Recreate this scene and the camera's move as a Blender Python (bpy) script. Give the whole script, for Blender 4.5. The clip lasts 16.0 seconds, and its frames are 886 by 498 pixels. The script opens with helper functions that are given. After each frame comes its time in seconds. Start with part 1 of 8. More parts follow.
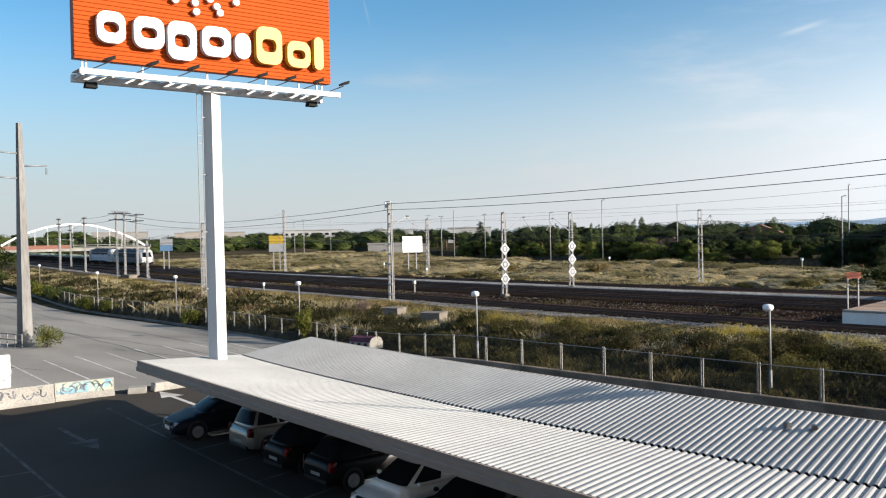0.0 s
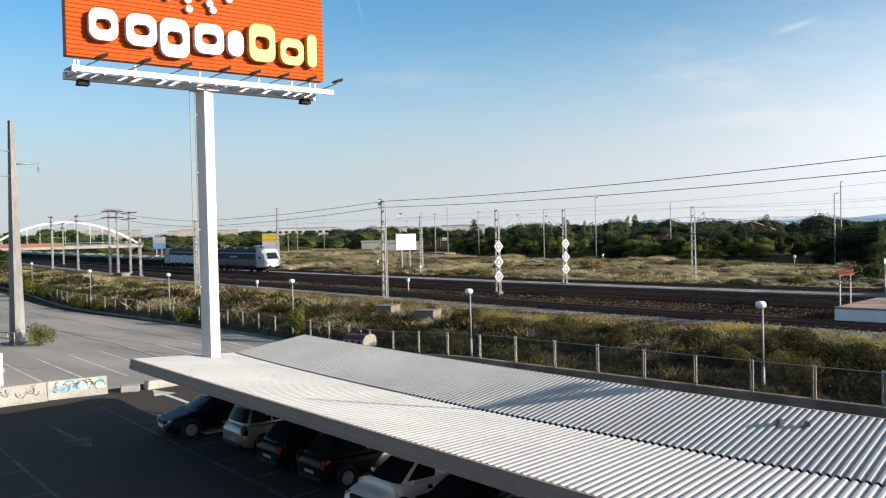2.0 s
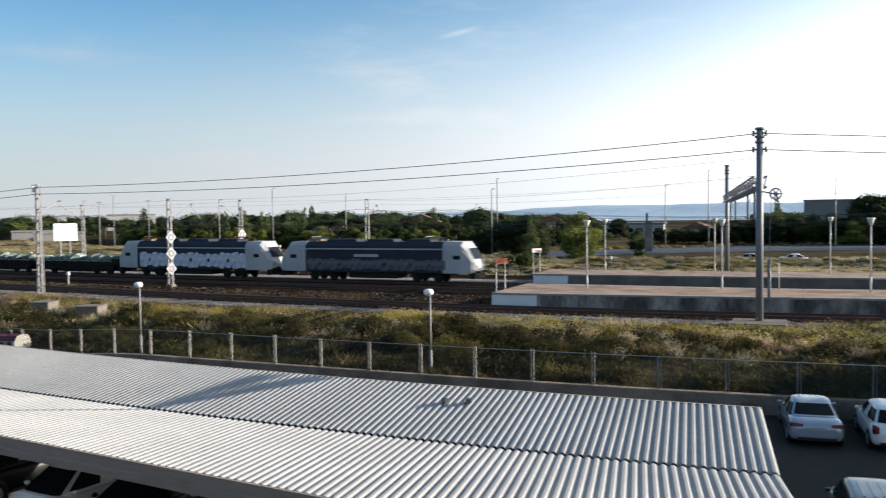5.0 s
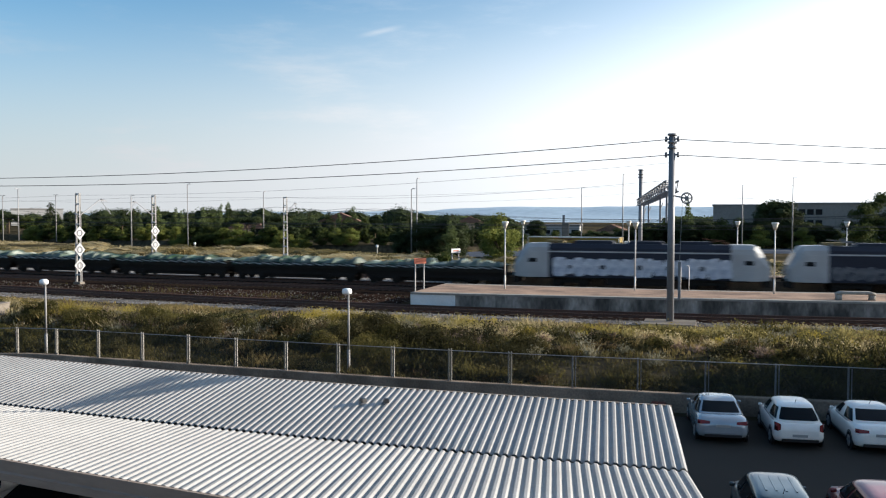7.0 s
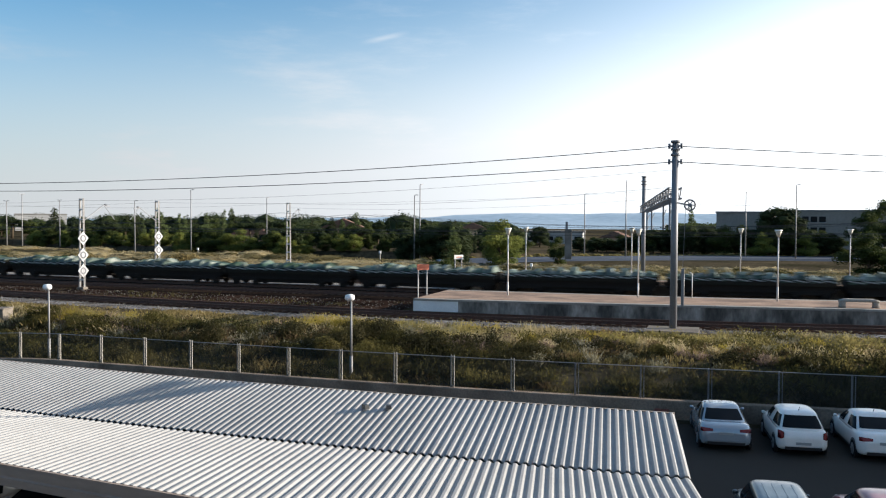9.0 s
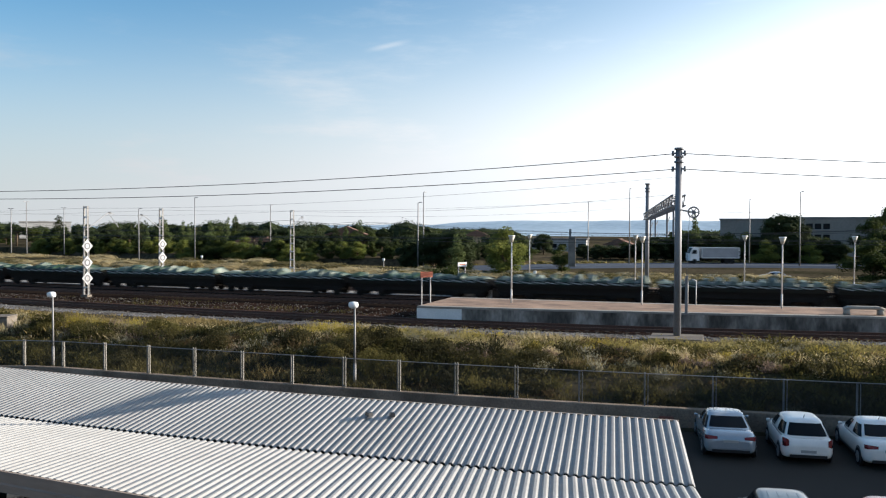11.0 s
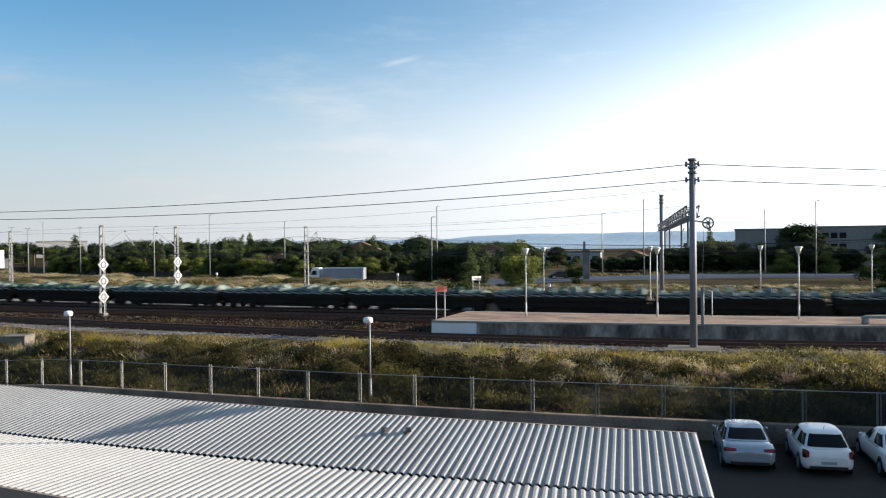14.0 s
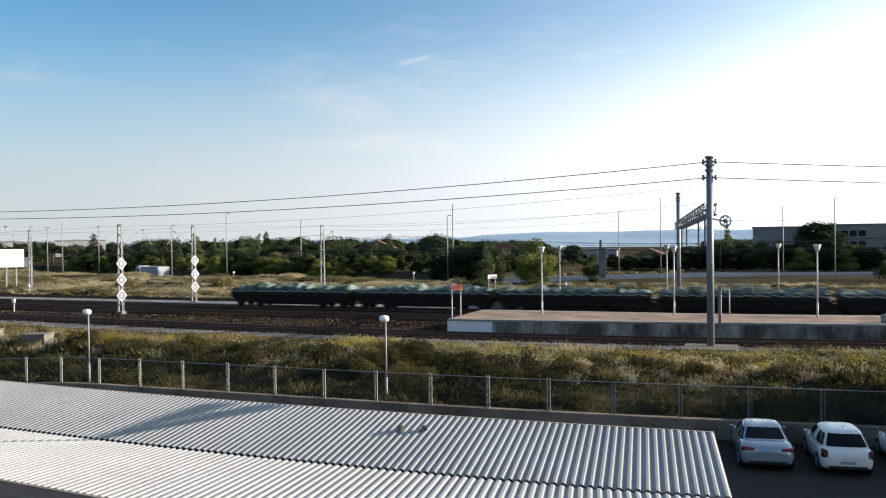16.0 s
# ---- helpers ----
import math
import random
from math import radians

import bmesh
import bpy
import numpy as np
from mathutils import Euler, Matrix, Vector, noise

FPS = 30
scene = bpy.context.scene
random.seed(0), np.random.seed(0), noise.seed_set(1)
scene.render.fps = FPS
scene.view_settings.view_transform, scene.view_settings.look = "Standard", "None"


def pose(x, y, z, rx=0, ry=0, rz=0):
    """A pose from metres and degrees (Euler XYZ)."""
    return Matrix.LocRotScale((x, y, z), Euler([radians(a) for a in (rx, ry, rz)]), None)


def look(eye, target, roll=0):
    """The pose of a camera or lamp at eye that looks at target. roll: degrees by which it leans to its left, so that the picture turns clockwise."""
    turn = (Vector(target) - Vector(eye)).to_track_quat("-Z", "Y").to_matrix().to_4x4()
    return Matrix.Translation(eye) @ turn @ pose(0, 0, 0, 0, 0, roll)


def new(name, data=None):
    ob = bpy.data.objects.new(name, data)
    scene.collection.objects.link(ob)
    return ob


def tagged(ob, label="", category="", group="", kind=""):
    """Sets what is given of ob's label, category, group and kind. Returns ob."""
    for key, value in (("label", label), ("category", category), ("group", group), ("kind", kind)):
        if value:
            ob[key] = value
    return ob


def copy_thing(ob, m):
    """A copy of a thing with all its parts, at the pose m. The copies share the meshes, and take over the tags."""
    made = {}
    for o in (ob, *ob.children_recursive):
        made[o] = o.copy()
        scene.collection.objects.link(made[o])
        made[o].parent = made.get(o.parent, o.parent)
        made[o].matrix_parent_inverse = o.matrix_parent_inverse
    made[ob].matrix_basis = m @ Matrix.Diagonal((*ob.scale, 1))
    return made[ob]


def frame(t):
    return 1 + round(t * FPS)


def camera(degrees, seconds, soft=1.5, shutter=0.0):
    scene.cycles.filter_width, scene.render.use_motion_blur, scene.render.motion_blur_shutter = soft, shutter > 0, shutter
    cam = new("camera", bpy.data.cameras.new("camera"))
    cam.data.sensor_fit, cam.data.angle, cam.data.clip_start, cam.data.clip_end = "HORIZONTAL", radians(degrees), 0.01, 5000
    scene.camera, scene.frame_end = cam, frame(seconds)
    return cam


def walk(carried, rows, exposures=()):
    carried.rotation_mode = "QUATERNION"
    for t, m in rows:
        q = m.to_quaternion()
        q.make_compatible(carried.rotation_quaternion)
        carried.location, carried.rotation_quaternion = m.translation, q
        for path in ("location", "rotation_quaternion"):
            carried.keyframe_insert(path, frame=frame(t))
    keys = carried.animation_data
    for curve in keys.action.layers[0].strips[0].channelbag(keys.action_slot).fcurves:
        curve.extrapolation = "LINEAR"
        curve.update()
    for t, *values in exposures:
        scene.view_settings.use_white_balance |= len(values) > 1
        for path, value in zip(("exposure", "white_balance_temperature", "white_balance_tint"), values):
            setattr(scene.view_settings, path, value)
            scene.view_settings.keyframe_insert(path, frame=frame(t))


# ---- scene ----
import functools

# ------------------------------------------------------------------ camera
cam = camera(54.05, 16.0, soft=1.15, shutter=0.5)
EYE_Z = 7.6
# seconds, tilt, lean, heading in degrees
TURNS = [
    (0.0, 88.89, 1.18, 44.02), (0.5, 88.89, 0.95, 43.86), (1.0, 88.93, 0.95, 43.81), (1.5, 88.93, 1.31, 43.96), (2.0, 88.72, 1.24, 43.6),
    (2.5, 88.69, 1.07, 42.15), (3.0, 88.8, 1.39, 40.78), (3.5, 88.48, 1.16, 37.67), (4.0, 88.08, 0.49, 33.27), (4.5, 87.84, 0.44, 28.11),
    (5.0, 87.76, 0.7, 22.55), (7.5, 87.75, -0.14, 17.2), (8.0, 87.89, -0.27, 17.29), (8.5, 88.01, -0.29, 17.4), (11.0, 88.61, -0.23, 17.69),
    (11.5, 88.72, -0.25, 18.09), (12.0, 88.89, -0.15, 18.08), (12.5, 89.02, 0.11, 18.07), (13.0, 89.29, 0.17, 18.04), (13.5, 89.45, 0.14, 18.2),
    (14.0, 89.55, 0.54, 18.59), (14.5, 89.68, 0.86, 18.97), (15.0, 89.5, 1.04, 19.52), (15.5, 89.41, 0.78, 19.65), (16.0, 89.46, 0.61, 19.63)]
EXPOSURE, KELVIN, TINT = 1.1, 6450, 10
walk(cam, [(t, pose(0, 0, EYE_Z, a, b, c)) for t, a, b, c in TURNS], exposures=[(0.0, EXPOSURE, KELVIN, TINT), (16.0, EXPOSURE, KELVIN, TINT)])

# ------------------------------------------------------------------ daylight
SUN_AZ, SUN_EL = 66.0, 16.0          # degrees from +y towards +x; above the horizon
SKY_STRENGTH, HAZE_BASE, HAZE_SUN = 0.07, 4.3, 19.5
world = bpy.data.worlds.new("evening_sky")
scene.world = world
world.use_nodes = True
wn = world.node_tree.nodes
wl = world.node_tree.links
to_sun = Vector((math.sin(radians(SUN_AZ)) * math.cos(radians(SUN_EL)), math.cos(radians(SUN_AZ)) * math.cos(radians(SUN_EL)), math.sin(radians(SUN_EL))))
sky = wn.new("ShaderNodeTexSky")
sky.sky_type, sky.sun_disc = "NISHITA", False
sky.sun_elevation, sky.sun_rotation = radians(SUN_EL), radians(SUN_AZ)
sky.altitude, sky.air_density, sky.dust_density, sky.ozone_density = 600, 1.0, 0.8, 3.0
# white evening haze: thick near the horizon and round the sun, with thin streaks of high cloud
coord = wn.new("ShaderNodeTexCoord")
split = wn.new("ShaderNodeSeparateXYZ")
wl.new(coord.outputs["Generated"], split.inputs[0])


def math_node(op, a, b=None, clamp=False):
    n = wn.new("ShaderNodeMath")
    n.operation, n.use_clamp = op, clamp
    for k, v in enumerate((a, b)):
        if v is None:
            continue
        if isinstance(v, (int, float)):
            n.inputs[k].default_value = v
        else:
            wl.new(v, n.inputs[k])
    return n.outputs[0]


low = wn.new("ShaderNodeMapRange")
low.interpolation_type = "SMOOTHSTEP"
low.inputs["From Min"].default_value, low.inputs["From Max"].default_value = 0.0, 0.26
low.inputs["To Min"].default_value, low.inputs["To Max"].default_value = 0.92, 0.02
wl.new(split.outputs["Z"], low.inputs["Value"])
dot = wn.new("ShaderNodeVectorMath")
dot.operation = "DOT_PRODUCT"
wl.new(coord.outputs["Generated"], dot.inputs[0])
dot.inputs[1].default_value = to_sun
near_sun = math_node("POWER", math_node("MAXIMUM", math_node("MULTIPLY_ADD", dot.outputs["Value"], 0.5), 0.0), 3.8)
near_sun.node.inputs[0].links[0].from_node.inputs[0].links[0].from_node.inputs[2].default_value = 0.5
stretch = wn.new("ShaderNodeMapping")
stretch.inputs["Scale"].default_value, stretch.inputs["Rotation"].default_value = (2.2, 2.2, 11.0), (0.25, 0.1, 0.5)
wl.new(coord.outputs["Generated"], stretch.inputs["Vector"])
wisp = wn.new("ShaderNodeTexNoise")
wisp.inputs["Scale"].default_value, wisp.inputs["Detail"].default_value, wisp.inputs["Roughness"].default_value = 1.6, 7.0, 0.62
wl.new(stretch.outputs["Vector"], wisp.inputs["Vector"])
cloud = wn.new("ShaderNodeMapRange")
cloud.interpolation_type = "SMOOTHSTEP"
cloud.inputs["From Min"].default_value, cloud.inputs["From Max"].default_value = 0.52, 0.8
cloud.inputs["To Max"].default_value = 0.27
wl.new(wisp.outputs["Fac"], cloud.inputs["Value"])
high = wn.new("ShaderNodeMapRange")
high.interpolation_type = "SMOOTHSTEP"
high.inputs["From Min"].default_value, high.inputs["From Max"].default_value = 0.08, 0.38
high.inputs["To Min"].default_value, high.inputs["To Max"].default_value = 2.1, 0.35
wl.new(split.outputs["Z"], high.inputs["Value"])


def contrail(p, q, width, weight):
    """A short straight vapour trail between two directions of the sky."""
    p, q = Vector(p).normalized(), Vector(q).normalized()
    c = (p + q).normalized()
    along = (q - p).normalized()
    across = c.cross(along).normalized()
    out = []
    for axis, reach in ((along, (q - p).length / 2), (across, width)):
        d = wn.new("ShaderNodeVectorMath")
        d.operation = "DOT_PRODUCT"
        d.inputs[1].default_value = axis
        wl.new(coord.outputs["Generated"], d.inputs[0])
        r = wn.new("ShaderNodeMapRange")
        r.interpolation_type = "SMOOTHSTEP"
        r.inputs["From Min"].default_value, r.inputs["From Max"].default_value = 0.0, reach
        r.inputs["To Min"].default_value, r.inputs["To Max"].default_value = 1.0, 0.0
        wl.new(math_node("ABSOLUTE", d.outputs["Value"]), r.inputs["Value"])
        out.append(r.outputs["Result"])
    d = wn.new("ShaderNodeVectorMath")
    d.operation = "DOT_PRODUCT"
    d.inputs[1].default_value = c
    wl.new(coord.outputs["Generated"], d.inputs[0])
    front = math_node("GREATER_THAN", d.outputs["Value"], 0.5)
    return math_node("MULTIPLY", math_node("MULTIPLY", math_node("MULTIPLY", out[0], out[1]), front), weight)


trails = math_node("ADD", contrail((-0.386, 0.901, 0.196), (-0.325, 0.922, 0.211), 0.0045, 0.26), contrail((-0.7295, 0.633, 0.268), (-0.7285, 0.646, 0.224), 0.0022, 0.16))
streaks = math_node("ADD", cloud.outputs["Result"], trails)
haze = math_node("MINIMUM", math_node("ADD", math_node("ADD", low.outputs["Result"], math_node("MULTIPLY", near_sun, high.outputs["Result"])), streaks), 0.97)
bright = math_node("ADD", math_node("MULTIPLY", math_node("MINIMUM", near_sun, 0.36), HAZE_SUN), HAZE_BASE)
white = wn.new("ShaderNodeVectorMath")
white.operation = "SCALE"
white.inputs[0].default_value = (0.945, 0.98, 1.02)
wl.new(bright, white.inputs["Scale"])
veil = wn.new("ShaderNodeMix")
veil.data_type = "RGBA"
clear = wn.new("ShaderNodeVectorMath")
clear.operation = "MULTIPLY"
clear.inputs[1].default_value = (0.7, 1.12, 1.19)
wl.new(sky.outputs["Color"], clear.inputs[0])
wl.new(haze, veil.inputs["Factor"]), wl.new(clear.outputs["Vector"], veil.inputs["A"]), wl.new(white.outputs["Vector"], veil.inputs["B"])
wn["Background"].inputs["Strength"].default_value = SKY_STRENGTH
wl.new(veil.outputs["Result"], wn["Background"].inputs["Color"])

sun_data = bpy.data.lights.new("sun", "SUN")
sun_data.energy, sun_data.angle, sun_data.color = 5.0, radians(0.3), (1.0, 0.9, 0.76)
sun = new("sun", sun_data)
sun.matrix_world = look(to_sun * 200, (0, 0, 0))

# ------------------------------------------------------------------ materials
def surf(name, col, rough=0.8, metal=0.0, col2=None, scale=0.6, fine=14.0, var=0.5, grain=0.35, bump=0.25, depth=0.01, rand=0.0, spec=0.5, stretch=(1, 1, 1)):
    """A surface whose colour wanders between col and col2 at a large scale and is grained at a small one."""
    m = bpy.data.materials.new(name)
    m.use_nodes = True
    n, l = m.node_tree.nodes, m.node_tree.links
    b = n["Principled BSDF"]
    b.inputs["Roughness"].default_value, b.inputs["Metallic"].default_value = rough, metal
    b.inputs["Specular IOR Level"].default_value = 0.0 if rough >= 0.95 else min(spec, 0.12) if rough >= 0.8 else spec
    tc = n.new("ShaderNodeTexCoord")
    big, small = n.new("ShaderNodeTexNoise"), n.new("ShaderNodeTexNoise")
    for node, s, d in ((big, scale, 4.0), (small, fine, 3.0)):
        node.inputs["Scale"].default_value, node.inputs["Detail"].default_value = s, d
        mp = n.new("ShaderNodeMapping")
        mp.inputs["Scale"].default_value = stretch
        l.new(tc.outputs["Object"], mp.inputs["Vector"]), l.new(mp.outputs["Vector"], node.inputs["Vector"])
    ramp = n.new("ShaderNodeMapRange")
    ramp.inputs["From Min"].default_value, ramp.inputs["From Max"].default_value = 0.5 - 0.25 / max(var, 0.05) * 0.5, 0.5 + 0.25 / max(var, 0.05) * 0.5
    l.new(big.outputs["Fac"], ramp.inputs["Value"])
    mix = n.new("ShaderNodeMix")
    mix.data_type = "RGBA"
    c2 = col2 or tuple(c * 0.72 for c in col)
    mix.inputs["A"].default_value, mix.inputs["B"].default_value = (*col, 1), (*c2, 1)
    l.new(ramp.outputs["Result"], mix.inputs["Factor"])
    g = n.new("ShaderNodeMapRange")
    g.inputs["From Min"].default_value, g.inputs["From Max"].default_value = 0.3, 0.7
    g.inputs["To Min"].default_value, g.inputs["To Max"].default_value = 1 - grain, 1 + grain
    l.new(small.outputs["Fac"], g.inputs["Value"])
    last = g.outputs["Result"]
    if rand:
        oi = n.new("ShaderNodeObjectInfo")
        r = n.new("ShaderNodeMapRange")
        r.inputs["To Min"].default_value, r.inputs["To Max"].default_value = 1 - rand, 1 + rand
        l.new(oi.outputs["Random"], r.inputs["Value"])
        mul = n.new("ShaderNodeMath")
        mul.operation = "MULTIPLY"
        l.new(last, mul.inputs[0]), l.new(r.outputs["Result"], mul.inputs[1])
        last = mul.outputs[0]
    vm = n.new("ShaderNodeVectorMath")
    vm.operation = "SCALE"
    l.new(mix.outputs["Result"], vm.inputs[0]), l.new(last, vm.inputs["Scale"])
    l.new(vm.outputs["Vector"], b.inputs["Base Color"])
    if bump:
        bp = n.new("ShaderNodeBump")
        bp.inputs["Strength"].default_value, bp.inputs["Distance"].default_value = bump, depth
        l.new(small.outputs["Fac"], bp.inputs["Height"]), l.new(bp.outputs["Normal"], b.inputs["Normal"])
    return m


def gloss(name, col, rough=0.25, metal=0.0, coat=0.0, spec=0.5, rand=0.0):
    """Paint or moulded plastic, with a little dust."""
    m = surf(name, col, rough, metal, tuple(c * 0.85 for c in col), 1.5, 30, 0.4, 0.06, 0.03, 0.002, rand, spec)
    m.node_tree.nodes["Principled BSDF"].inputs["Coat Weight"].default_value = coat
    return m


def glass_dark(name, col=(0.02, 0.025, 0.03)):
    m = bpy.data.materials.new(name)
    m.use_nodes = True
    b = m.node_tree.nodes["Principled BSDF"]
    b.inputs["Base Color"].default_value, b.inputs["Roughness"].default_value = (*col, 1), 0.06
    b.inputs["Specular IOR Level"].default_value = 0.05
    return m


def leafy(name, col, col2, fine=3.0, through_light=0.35):
    """Leaves: colour per island and by a large noise, with light passing through."""
    m = bpy.data.materials.new(name)
    m.use_nodes = True
    n, l = m.node_tree.nodes, m.node_tree.links
    b = n["Principled BSDF"]
    b.inputs["Roughness"].default_value, b.inputs["Specular IOR Level"].default_value = 0.7, 0.12
    geo, tc, noi = n.new("ShaderNodeNewGeometry"), n.new("ShaderNodeTexCoord"), n.new("ShaderNodeTexNoise")
    noi.inputs["Scale"].default_value = 0.12 * fine
    l.new(tc.outputs["Object"], noi.inputs["Vector"])
    add = n.new("ShaderNodeMath")
    add.operation = "MULTIPLY_ADD"
    add.inputs[1].default_value, add.inputs[2].default_value = 0.18, 0.04
    patch = n.new("ShaderNodeMapRange")
    patch.inputs["From Min"].default_value, patch.inputs["From Max"].default_value = 0.34, 0.66
    l.new(noi.outputs["Fac"], patch.inputs["Value"])
    l.new(geo.outputs["Random Per Island"], add.inputs[0])
    add2 = n.new("ShaderNodeMath")
    add2.operation = "MULTIPLY_ADD"
    add2.inputs[1].default_value = 0.75
    l.new(patch.outputs["Result"], add2.inputs[0]), l.new(add.outputs[0], add2.inputs[2])
    mix = n.new("ShaderNodeMix")
    mix.data_type = "RGBA"
    mix.inputs["A"].default_value, mix.inputs["B"].default_value = (*col, 1), (*col2, 1)
    l.new(add2.outputs[0], mix.inputs["Factor"])
    l.new(mix.outputs["Result"], b.inputs["Base Color"])
    tr = n.new("ShaderNodeBsdfTranslucent")
    l.new(mix.outputs["Result"], tr.inputs["Color"])
    ms = n.new("ShaderNodeMixShader")
    ms.inputs["Fac"].default_value = through_light
    l.new(b.outputs[0], ms.inputs[1]), l.new(tr.outputs[0], ms.inputs[2]), l.new(ms.outputs[0], n["Material Output"].inputs["Surface"])
    return m


